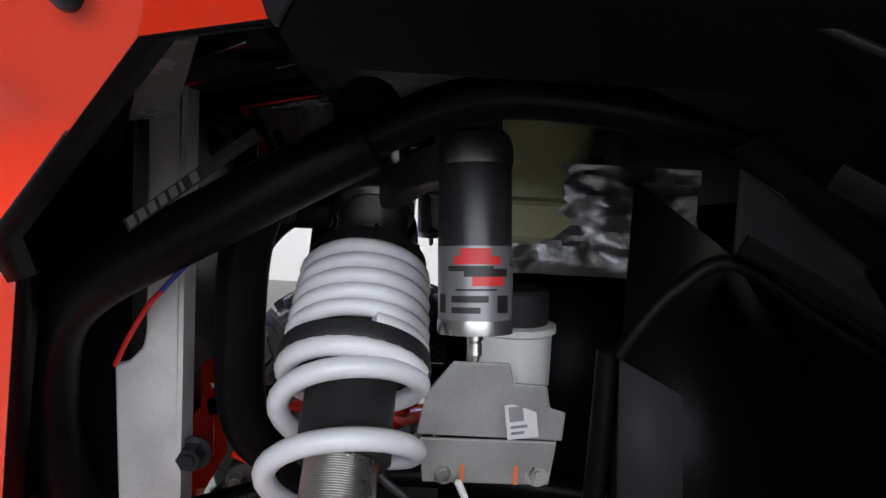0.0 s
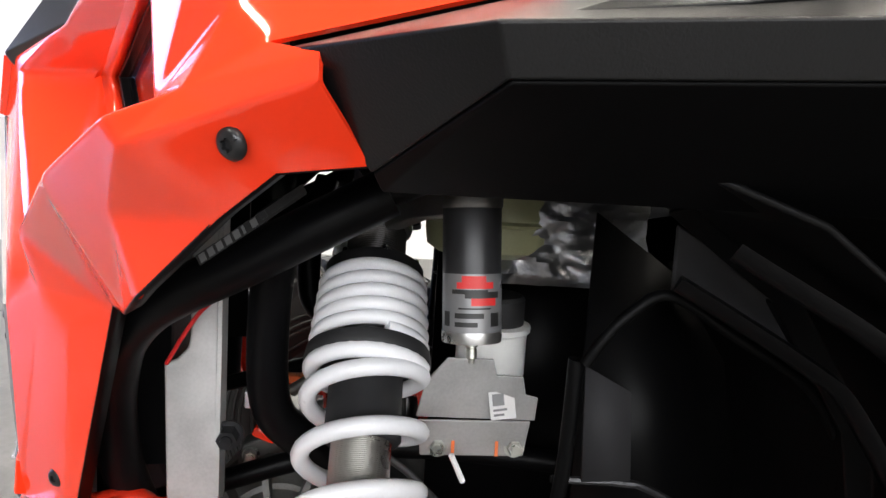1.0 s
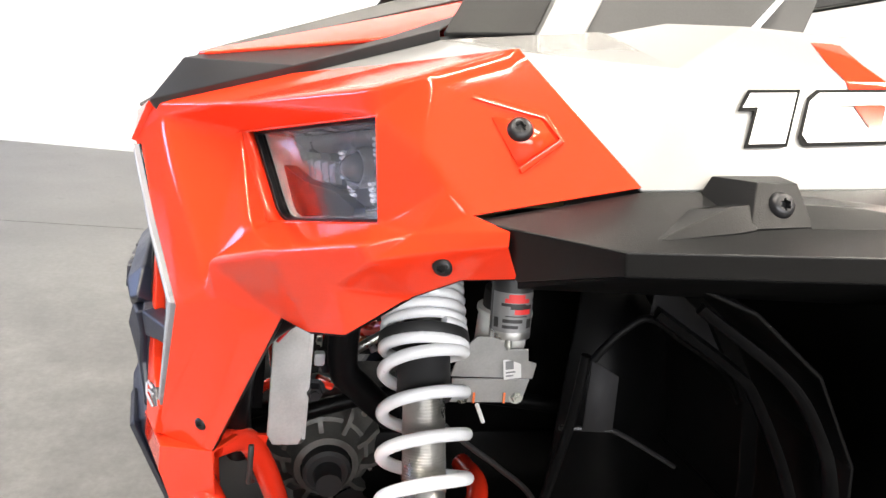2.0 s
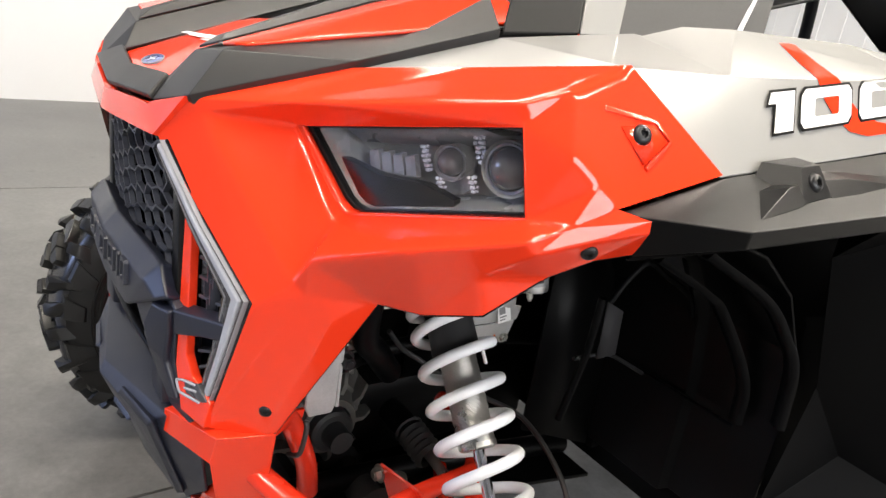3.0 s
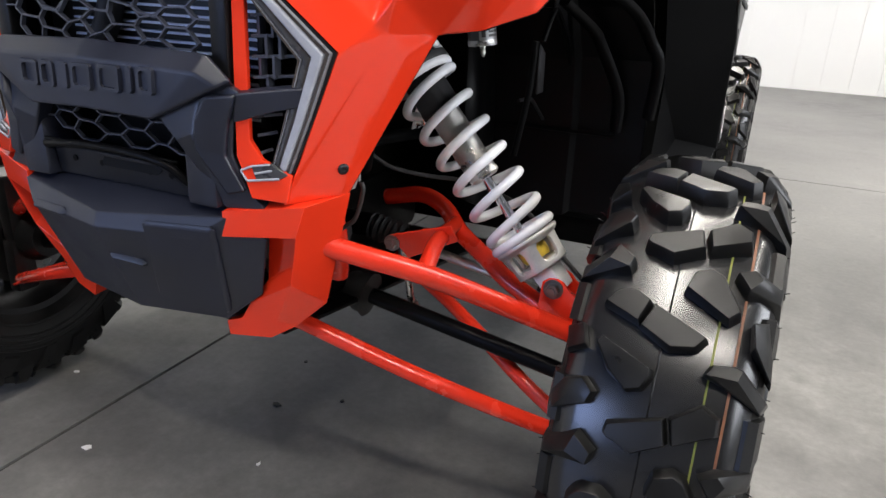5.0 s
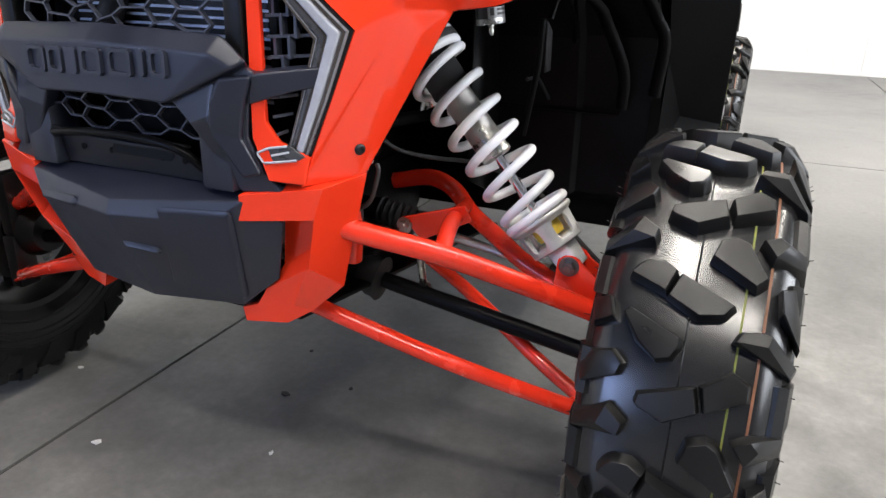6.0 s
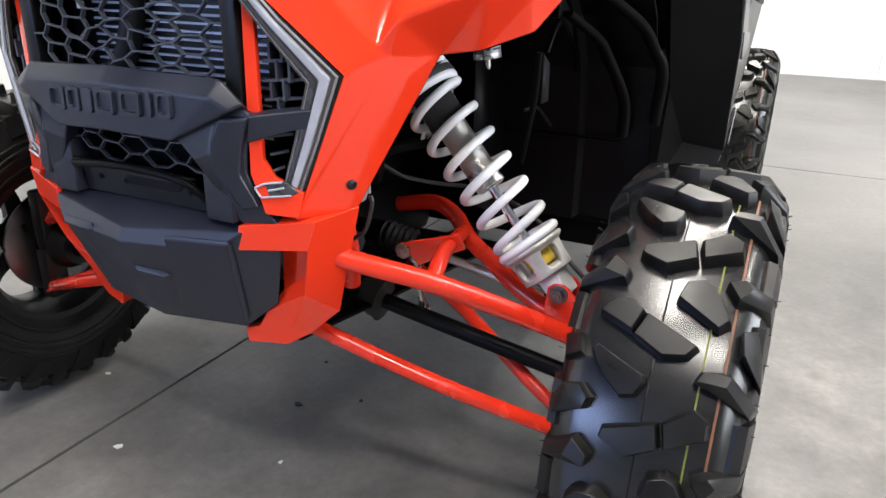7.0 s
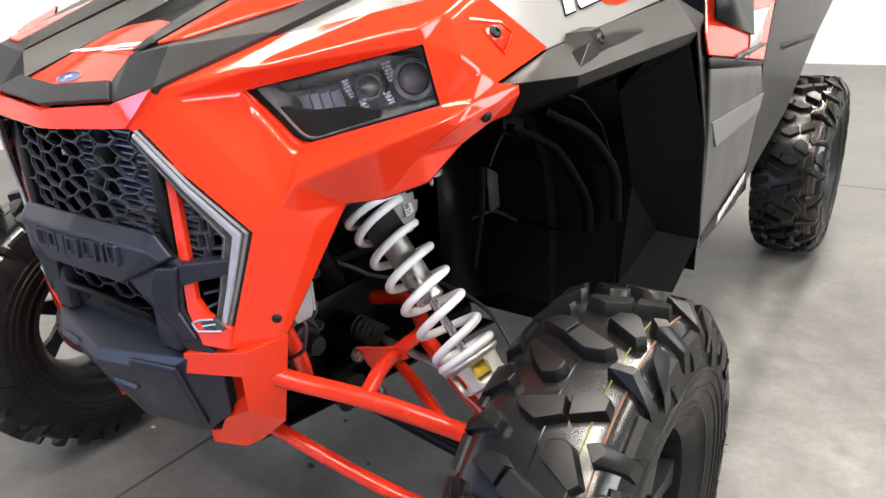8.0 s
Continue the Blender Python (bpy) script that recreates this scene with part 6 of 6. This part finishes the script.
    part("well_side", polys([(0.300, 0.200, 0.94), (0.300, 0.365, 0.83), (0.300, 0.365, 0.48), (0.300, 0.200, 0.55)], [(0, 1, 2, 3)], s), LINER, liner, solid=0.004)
    part("post", pipe([mx(q, s) for q in ((0.44, 0.146, 0.850), (0.438, 0.146, 0.80), (0.435, 0.145, 0.76), (0.42, 0.14, 0.66))], 0.0055), LINER, liner, "black steel post")
    part("small_panel", polys([(0.445, 0.151, 0.847), (0.445, 0.185, 0.829), (0.445, 0.191, 0.765), (0.445, 0.156, 0.764)], [(0, 1, 2, 3)], s), WELL_PANEL_LIT, liner, "dull black access panel", solid=0.003)


for s in (1, -1):
    build_fender(s)


# -- chassis behind the wheels --
def build_chassis():
    fr = part("chassis_frame", pipe([(0.385, 0.015, 0.953), (0.380, -0.075, 0.902), (0.350, -0.165, 0.846), (0.305, -0.200, 0.775), (0.270, -0.205, 0.69), (0.21, -0.20, 0.60)], 0.0185), FRAME_PAINT, utv, "black tubular steel chassis frame")
    for s in (1, -1):
        if s < 0:
            part("tube", pipe([mx(q, s) for q in ((0.385, 0.015, 0.953), (0.380, -0.075, 0.902), (0.350, -0.165, 0.846), (0.305, -0.200, 0.775), (0.270, -0.205, 0.69), (0.21, -0.20, 0.60))], 0.0185), FRAME_PAINT, fr)
        part("tube", pipe([mx(q, s) for q in ((0.385, 0.010, 0.952), (0.395, 0.072, 0.978), (0.40, 0.14, 0.980), (0.40, 0.22, 0.966), (0.40, 0.34, 0.925))], 0.0130), FRAME_PAINT, fr)
        part("tube", pipe([mx(q, s) for q in ((0.29, -0.060, 0.925), (0.268, -0.079, 0.86), (0.250, -0.080, 0.745), (0.235, -0.050, 0.70), (0.20, 0.0, 0.64))], 0.0190), FRAME_PAINT, fr)
        part("tube", pipe([mx(q, s) for q in ((0.18, -0.22, 0.60), (0.17, 0.0, 0.66), (0.19, 0.20, 0.66), (0.25, 0.40, 0.65))], 0.0120), LINER, fr)
        part("tube", pipe([mx(q, s) for q in ((0.17, -0.22, 0.44), (0.18, 0.05, 0.435), (0.22, 0.40, 0.42))], 0.0190), FRAME_PAINT, fr)
        part("cross_bar", pipe([mx(q, s) for q in ((0.12, 0.01, 0.93), (0.25, 0.01, 0.955), (0.34, 0.012, 0.975))], 0.022), FRAME_PAINT, fr, "shock tower bar")
    part("clamp", block(0.215, -0.048, 0.900, 0.03, 0.055, 0.022, r=0.004), LINER, fr, "black clamp beside the shock tower")
    part("clamp_screw", hex_bolt(frame_to((0.230, -0.055, 0.900), (0.4, -0.055, 0.900)), 0.006, 0.005), BOLT_BLACK, fr)
    # pale printed marks on the frame sticker
    d = Vector((0.394, -0.116, 0.893)), Vector((0.398, -0.070, 0.928))
    ax = (d[1] - d[0]).normalized()
    outv = Vector((0.98, 0.05, 0.20))
    upv = outv.cross(ax).normalized() * -1
    if upv.z < 0:
        upv = -upv
    base = Vector((0.395, -0.113, 0.889))
    sm = Matrix((ax, upv, ax.cross(upv))).transposed().to_4x4()
    sm.translation = base + Vector((0.0005, 0, 0.006))
    part("sticker_mark", prism([(0.0, 0.0), (0.090, 0.0), (0.091, 0.0075), (0.001, 0.0075)], 0, 0.0004, sm), INK, fr)
    for i in range(7):
        x = 0.002 + i * 0.0072
        w = 0.0020 if i == 5 else 0.0048
        part("sticker_mark", prism([(x, 0.001), (x + w, 0.001), (x + w + 0.001, 0.0066), (x + 0.001, 0.0066)], 0.0006, 0.0010, sm), CAN_LABEL, fr, "grey printed mark")
    for x, w, h in ((0.0535, 0.0055, 0.0055), (0.062, 0.024, 0.0018)):
        part("sticker_mark", prism([(x, 0.002), (x + w, 0.002), (x + w, 0.002 + h), (x, 0.002 + h)], 0.0006, 0.0010, sm), CAN, fr, "dark grey printed mark")
    # alloy bracket
    br = part("bracket", polys([(0.275, -0.168, 0.787), (0.275, -0.158, 0.789), (0.275, -0.148, 0.800), (0.275, -0.146, 0.812), (0.275, -0.146, 1.0), (0.275, -0.125, 1.0), (0.268, -0.123, 0.655), (0.266, -0.128, 0.640), (0.266, -0.160, 0.640), (0.267, -0.167, 0.655)],
                               [tuple(range(10))]), DULL_ALU, utv, "dull aluminium upright bracket", solid=0.005, bevel=0.002)
    part("bracket_flange", block(0.258, -0.1225, 0.82, 0.028, 0.004, 0.34), DULL_ALU, br)
    part("bolt", hex_bolt(frame_to((0.262, -0.114, 0.715), (0.4, -0.114, 0.715)), 0.010, 0.014), BOLT_BLACK, br)
    # red arm mounts in front of the gear case
    for s in (1, -1):
        part("arm_mount", pipe([mx(q, s) for q in ((0.290, -0.225, 0.655), (0.268, -0.195, 0.650), (0.258, -0.175, 0.620), (0.252, -0.150, 0.555), (0.245, -0.140, 0.50))], 0.0150), RED_METAL, fr, "red powder-coated arm mount tube")
        part("mount_plate", polys([(0.286, -0.238, 0.668), (0.262, -0.165, 0.652), (0.258, -0.168, 0.628), (0.280, -0.236, 0.640)], [(0, 1, 2, 3)], s), RED_METAL, fr, solid=0.005, bevel=0.001)
    # steering joint, plugs and ties between frame and shock
    part("steering_shaft", rod((0.196, -0.066, 0.733), (0.200, -0.016, 0.768), 0.0065, 16), ZINC, fr, "bright steering shaft end")
    part("plug", block(0.196, -0.104, 0.725, 0.014, 0.014, 0.018, r=0.003), PALE_ALU, fr, "pale cable plug")
    part("plug", block(0.176, -0.092, 0.680, 0.016, 0.026, 0.012, Matrix.Rotation(radians(-22), 4, "X"), r=0.003), RED_METAL, fr, "red cable plug")
    part("plug", block(0.150, -0.056, 0.732, 0.016, 0.040, 0.008, r=0.002), ORANGE_MARK, fr, "orange hose clip")
    part("plug", block(0.215, -0.081, 0.706, 0.012, 0.016, 0.012, r=0.003), ZINC, fr, "bright cable plug")
    part("tie", rod((0.300, 0.086, 0.716), (0.300, 0.099, 0.689), 0.0028, 10), STICKER, fr, "white cable tie end")
    # wires
    part("wire", pipe([(0.288, -0.163, 0.789), (0.300, -0.148, 0.815), (0.305, -0.134, 0.837), (0.308, -0.124, 0.848)], 0.0019, seg=8), WIRE_RED, fr, "red wire")
    part("wire", pipe([(0.308, -0.124, 0.848), (0.312, -0.115, 0.858), (0.318, -0.096, 0.878), (0.322, -0.085, 0.892)], 0.0019, seg=8), WIRE_BLUE, fr, "blue wire")
    # brake master cylinder shield, bottle
    pl = part("shield_plate", polys([(0.272, 0.055, 0.740), (0.275, 0.062, 0.775), (0.282, 0.080, 0.800), (0.283, 0.122, 0.800), (0.283, 0.126, 0.785), (0.279, 0.152, 0.783), (0.277, 0.156, 0.765), (0.277, 0.168, 0.762), (0.272, 0.168, 0.738)],
                                    [tuple(range(9))]), DULL_ALU, utv, "bent aluminium shield plate with sticker and bolts", solid=0.003, bevel=0.0012)
    part("lower_flange", polys([(0.272, 0.058, 0.737), (0.272, 0.164, 0.737), (0.262, 0.162, 0.698), (0.262, 0.062, 0.698)], [(0, 1, 2, 3)]), DULL_ALU, pl, solid=0.003, bevel=0.0012)
    for y in (0.078, 0.152):
        part("bolt", hex_bolt(frame_to((0.2645, y, 0.708), (0.40, y, 0.72)), 0.0075, 0.006), ZINC, pl, "zinc flange bolt")
    for y in (0.092, 0.134):
        part("marker_line", prism([(-0.0016, -0.012), (0.0016, -0.012), (0.0022, 0.010), (-0.0010, 0.010)], 0.0018, 0.0024, Matrix.Translation((0.266, y, 0.712)) @ Matrix.Rotation(radians(90), 4, "Z") @ Matrix.Rotation(radians(76), 4, "X")), ORANGE_MARK, pl, "orange marker line")
    sm = Matrix.Translation((0.2785, 0.134, 0.755)) @ Matrix.Rotation(radians(90), 4, "Z") @ Matrix.Rotation(radians(80), 4, "X") @ Matrix.Rotation(radians(8), 4, "Z")
    part("sticker", prism([(-0.012, -0.013), (0.012, -0.013), (0.012, 0.013), (-0.012, 0.013)], 0.0018, 0.0022, sm), STICKER, pl, "small white sticker with dark print")
    for x0, x1, z0, z1 in ((-0.009, 0.002, 0.000, 0.011), (-0.009, 0.004, -0.005, -0.003), (-0.009, 0.001, -0.0095, -0.0075)):
        part("print", prism([(x0, z0), (x1, z0), (x1, z1), (x0, z1)], 0.0024, 0.0027, sm), CAN_LABEL, pl)
    bo = part("fluid_bottle", lathe([(0, 0), (0.030, 0), (0.034, 0.004), (0.034, 0.045), (0.037, 0.047), (0.037, 0.052), (0.026, 0.054), (0.026, 0.066), (0, 0.066)], 32, Matrix.Translation((0.236, 0.128, 0.770))), MILKY, utv, "milky brake fluid bottle")
    part("cap", lathe([(0.029, 0.052), (0.030, 0.054), (0.030, 0.078), (0.027, 0.081), (0, 0.081)], 32, Matrix.Translation((0.236, 0.128, 0.770))), SOFT_RUBBER, bo, "black screw cap")
    ta = part("coolant_tank", lathe([(0, 0), (0.055, 0), (0.064, 0.006), (0.066, 0.02), (0.066, 0.10), (0.060, 0.115), (0, 0.12)], 36, Matrix.Translation((0.205, 0.126, 0.888))), OLIVE, utv, "olive translucent round tank")
    part("rib", lathe([(0.066, 0.03), (0.069, 0.033), (0.066, 0.036)], 36, Matrix.Translation((0.205, 0.126, 0.888))), OLIVE, ta)
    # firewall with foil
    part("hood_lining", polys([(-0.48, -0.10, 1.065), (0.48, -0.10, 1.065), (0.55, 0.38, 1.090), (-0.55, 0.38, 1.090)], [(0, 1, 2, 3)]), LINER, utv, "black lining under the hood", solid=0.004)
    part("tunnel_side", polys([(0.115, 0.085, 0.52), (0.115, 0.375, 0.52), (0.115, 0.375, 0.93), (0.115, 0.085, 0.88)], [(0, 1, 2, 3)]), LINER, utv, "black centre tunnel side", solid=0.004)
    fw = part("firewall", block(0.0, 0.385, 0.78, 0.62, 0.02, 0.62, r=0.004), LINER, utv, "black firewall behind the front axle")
    bm = bmesh.new()
    bmesh.ops.create_grid(bm, x_segments=26, y_segments=22, size=0.5)
    for v in bm.verts:
        u, w = v.co.x, v.co.y
        v.co = Vector((0.262 + 0.010 * noise.noise(Vector((u * 7, w * 7, 0))) + 0.003 * noise.noise(Vector((u * 20, w * 20, 3))), 0.178 + u * 0.17, 0.908 + w * 0.086))
    part("heat_foil", bm, FOIL, fw, "crumpled silver heat foil")
    # gear case low in the middle
    axle = Matrix.Translation((0.09, -0.078, 0.545)) @ Matrix.Rotation(radians(90), 4, "Y")
    gc = part("gear_case", lathe([(0, -0.09), (0.06, -0.09), (0.085, -0.03), (0.090, 0.0), (0.090, 0.018), (0.086, 0.022), (0.086, 0.030), (0.080, 0.036), (0.066, 0.050), (0.064, 0.056), (0.058, 0.058), (0.050, 0.074), (0.046, 0.084), (0.037, 0.086), (0.035, 0.070), (0, 0.070)], 48, axle), DIRTY_CAST, utv, "grey cast alloy front gear case with ribs")
    part("output_hub", lathe([(0.034, 0.068), (0.034, 0.098), (0.029, 0.102), (0.020, 0.102), (0.018, 0.130), (0, 0.130)], 32, axle), SOFT_RUBBER, gc, "black output hub")
    for i in range(10):
        q = axle @ Matrix.Rotation(math.pi / 5 * i + 0.2, 4, "Z")
        part("case_rib", prism([(0.022, 0.088), (0.058, 0.087), (0.074, 0.066), (0.076, 0.050), (0.030, 0.060)], -0.0035, 0.0035, q @ Matrix(((0, 1, 0, 0), (0, 0, 1, 0), (1, 0, 0, 0), (0, 0, 0, 1)))), DIRTY_CAST, gc)
    part("flange", prism([(-0.052, 0.070), (-0.046, 0.096), (-0.018, 0.108), (0.024, 0.106), (0.048, 0.090), (0.052, 0.066)], 0.0, 0.030, Matrix.Translation((0.09, -0.078, 0.545)) @ Matrix(((0, 0, 1, 0), (1, 0, 0, 0), (0, 1, 0, 0), (0, 0, 0, 1)))), DIRTY_CAST, gc, "cast flange on top", bevel=0.004)
    for y, z in ((-0.036, 0.084), (0.034, 0.082)):
        part("bolt", hex_bolt(Matrix.Translation((0.118, -0.078 + y, 0.545 + z)) @ Matrix.Rotation(radians(90), 4, "Y"), 0.0075, 0.007), ZINC, gc, "yellowed zinc bolt")
    for i in (1, 3, 5, 6, 8):
        a = math.pi / 5 * i + 0.5
        part("bolt", hex_bolt(axle @ Matrix.Translation((0.080 * math.cos(a), 0.080 * math.sin(a), 0.030)), 0.006, 0.007), ZINC, gc)
    part("belly_plate", polys([(-0.20, -0.22, 0.425), (0.20, -0.22, 0.425), (0.30, 0.40, 0.40), (-0.30, 0.40, 0.40)], [(0, 1, 2, 3)]), LINER, utv, "black belly plate", solid=0.008, bevel=0.002)
    part("gearbox_cover", block(0, 0.17, 0.50, 0.26, 0.40, 0.15, r=0.02), LINER, utv, "black gearbox cover")
    rack = part("steering_rack", rod((-0.20, 0.06, 0.515), (0.20, 0.06, 0.515), 0.022, 20), FRAME_PAINT, utv, "black steering rack")
    for s in (1, -1):
        prof = []
        for i in range(6):
            prof += [(0.026, 0.012 * i), (0.019, 0.012 * i + 0.006)]
        part("bellows", lathe(prof, 24, frame_to((0.19 * s, 0.06, 0.515), (0.3 * s, 0.065, 0.495))), SOFT_RUBBER, rack, "ribbed bellows")


build_chassis()


# -- cab, doors, tail --
def build_cab():
    cowl = part("cowl", polys([(-0.325, 0.0, 1.150), (0.325, 0.0, 1.150), (0.40, 0.16, 1.170), (0.47, 0.45, 1.260), (0.0, 0.45, 1.290), (-0.47, 0.45, 1.260), (-0.40, 0.16, 1.170), (0, 0.06, 1.178), (0, 0.20, 1.230)],
                                [(0, 7, 8, 6), (7, 1, 2, 8), (8, 2, 3, 4), (6, 8, 4, 5)]), BLACK, utv, "dark plastic cowl behind the hood", solid=0.005, bevel=0.003, angle=8)
    for s in (1, -1):
        part("cowl_fin", polys([(0.374, -0.034, 1.148), (0.404, 0.046, 1.158), (0.352, 0.092, 1.240), (0.330, 0.010, 1.222)], [(0, 1, 2, 3)], s), TRIM_GREY, cowl, "dark plastic cowl fin", solid=0.006, bevel=0.002)
        part("cowl_edge", polys([(0.402, 0.050, 1.158), (0.425, 0.086, 1.162), (0.385, 0.130, 1.235), (0.352, 0.096, 1.238)], [(0, 1, 2, 3)], s), WHITE_PAINT, cowl, "white cowl edge strip", solid=0.004, bevel=0.002)
        part("side_screen", polys([(0.420, 0.080, 1.155), (0.470, 0.215, 1.180), (0.470, 0.280, 1.186), (0.440, 0.330, 1.30), (0.380, 0.140, 1.245)], [(0, 1, 2, 3, 4)], s), SCREEN_GREY, cowl, "smoky grey side screen", solid=0.004, bevel=0.0015)
        part("screen_edge", pipe([mx(q, s) for q in ((0.474, 0.225, 1.186), (0.458, 0.262, 1.225), (0.440, 0.300, 1.275))], 0.003, seg=8), PALE_ALU, cowl, "pale screen edge")
        part("dash_side", polys([(0.45, 0.45, 1.258), (0.50, 0.51, 1.195), (0.55, 0.62, 1.185), (0.56, 0.66, 1.40), (0.48, 0.62, 1.40)], [(0, 1, 2, 3, 4)], s), BLACK, cowl, "black dash side", solid=0.006)
        cage = part("roll_cage", pipe([mx(q, s) for q in ((0.56, 0.44, 1.08), (0.555, 0.52, 1.22), (0.53, 0.70, 1.50), (0.50, 0.90, 1.80), (0.49, 1.2, 1.85), (0.49, 1.8, 1.83), (0.53, 2.1, 1.45), (0.56, 2.2, 1.0))], 0.022), FRAME_PAINT, utv, "black roll cage tube")
        part("clamp", lathe([(0.028, 0), (0.028, 0.03), (0.024, 0.032)], 24, frame_to(mx((0.555, 0.515, 1.21), s), mx((0.53, 0.70, 1.5), s))), BOLT_BLACK, cage)
        # door, sill and tail panels
        S = lambda pts: [(0.655 + dx, y, z) for dx, y, z in pts]
        door = part("door", polys(S([(0.050, 0.486, 1.040), (0.058, 0.486, 1.002), (0.036, 1.060, 0.926), (0.020, 1.200, 1.056), (0.0, 1.250, 1.16), (-0.02, 0.70, 1.16)]), [(0, 1, 2, 3), (0, 3, 4, 5)], s), RED, utv, "red door skin with white graphic", solid=0.006, bevel=0.004, angle=10)
        part("graphic", polys(S([(0.0400, 0.875, 1.052), (0.0460, 0.865, 0.957), (0.0430, 0.985, 0.985), (0.0410, 1.005, 1.02), (0.0370, 1.06, 1.050)]), [(0, 1, 2, 3, 4)], s), STICKER, door, "white door graphic", solid=0.001)
        part("door_strip", polys(S([(0.0545, 0.72, 0.978), (0.0420, 1.04, 0.972), (0.0420, 1.04, 0.963), (0.0555, 0.70, 0.967)]), [(0, 1, 2, 3)], s), GREY_PLASTIC, door, "grey strip on the door", solid=0.003)
        part("dark_panel", polys(S([(0.020, 0.62, 1.17), (0.056, 0.520, 1.062), (0.046, 0.885, 1.002), (0.022, 0.90, 1.17)]), [(0, 1, 2, 3)], s), BLACK, door, "black door inset", solid=0.004)
        part("door_gap", polys(S([(0.061, 0.486, 0.998), (0.039, 1.050, 0.926), (0.039, 1.040, 0.916), (0.061, 0.486, 0.980)]), [(0, 1, 2, 3)], s), SOFT_RUBBER, door, solid=0.004)
        sill = part("sill_panel", polys(S([(0.062, 0.484, 0.978), (0.038, 1.035, 0.916), (0.044, 1.050, 0.836), (0.068, 0.488, 0.860), (0.043, 1.010, 0.780), (0.040, 0.985, 0.690), (0.032, 0.900, 0.594), (0.062, 0.500, 0.625)]),
                                      [(0, 1, 2, 3), (3, 2, 4, 5, 6, 7)], s), GREY_PLASTIC, utv, "grey and black sill panel under the door", solid=0.006, bevel=0.004, angle=8)
        # light on the sill's upturned fold, laid on as a paler strip
        part("lit_fold_strip", polys(S([(0.070, 0.500, 0.878), (0.050, 1.040, 0.850), (0.051, 1.000, 0.812), (0.071, 0.540, 0.824)]), [(0, 1, 2, 3)], s), STRIP_LIT, sill, "paler strip standing in for the lit fold of the sill", solid=0.004, bevel=0.0015)
        part("lower_band", polys(S([(0.066, 0.510, 0.650), (0.0485, 0.94, 0.668), (0.043, 0.945, 0.628), (0.040, 0.895, 0.600), (0.060, 0.520, 0.618)]), [(0, 1, 2, 3, 4)], s), BLACK, sill, "dark lower band", solid=0.004, bevel=0.002)
        for i in range(7):
            y = 0.620 + 0.042 * i
            z = 0.638 + 0.0032 * i
            part("sill_mark", polys(S([(0.0675 - 0.0020 * i, y, z), (0.0665 - 0.0020 * i, y + 0.030, z + 0.002), (0.0675 - 0.0020 * i, y + 0.035, z + 0.024), (0.0690 - 0.0020 * i, y + 0.006, z + 0.021)]), [(0, 1, 2, 3)], s), STICKER, sill, "white graphic bar", solid=0.001)
        tail = part("tail_panel", polys(S([(0.0, 1.262, 1.16), (0.020, 1.212, 1.052), (0.034, 1.072, 0.918), (0.036, 1.062, 0.800), (0.030, 1.000, 0.610), (0.025, 1.250, 0.655), (0.020, 1.560, 0.715), (0.015, 2.03, 0.91), (0.01, 2.35, 1.00), (0.0, 2.40, 1.16)]),
                                        [(0, 1, 7, 8, 9), (1, 2, 3, 6, 7), (3, 4, 5, 6)], s), BLACK, utv, "black rear fender panel", solid=0.006, bevel=0.003, angle=10)
        part("tail_slot", polys(S([(0.031, 1.31, 0.940), (0.026, 1.90, 0.918), (0.026, 1.90, 0.902), (0.031, 1.31, 0.924)]), [(0, 1, 2, 3)], s), SOFT_RUBBER, tail, solid=0.004)
        part("trailing_arm", pipe([mx(q, s) for q in ((0.42, 1.35, 0.45), (0.47, 1.7, 0.43), (0.50, 2.1, 0.40), (0.52, 2.286, 0.37))], 0.03), FRAME_PAINT, utv, "black rear trailing arm")
    part("floor_pan", block(0, 1.0, 0.46, 1.16, 1.2, 0.06, r=0.01), LINER, utv, "black floor pan")
    part("cab_tub", polys([(-0.60, 0.53, 1.14), (0.60, 0.53, 1.14), (0.62, 0.54, 0.48), (-0.62, 0.54, 0.48)], [(0, 1, 2, 3)]), LINER, utv, "black toe board", solid=0.01)
    part("seat_base", block(0, 1.3, 0.70, 1.1, 0.5, 0.42, r=0.03), LINER, utv, "black seat base")
    part("cargo_box", block(0, 2.15, 0.98, 1.16, 0.85, 0.30, r=0.02), BLACK, utv, "black cargo bed")
    part("engine_block", block(0, 2.0, 0.58, 0.6, 0.7, 0.4, r=0.03), LINER, utv, "dark engine block")
    part("rear_axle", rod((-0.6, 2.286, R_TYRE), (0.6, 2.286, R_TYRE), 0.025), FRAME_PAINT, utv, "black rear axle")


build_cab()
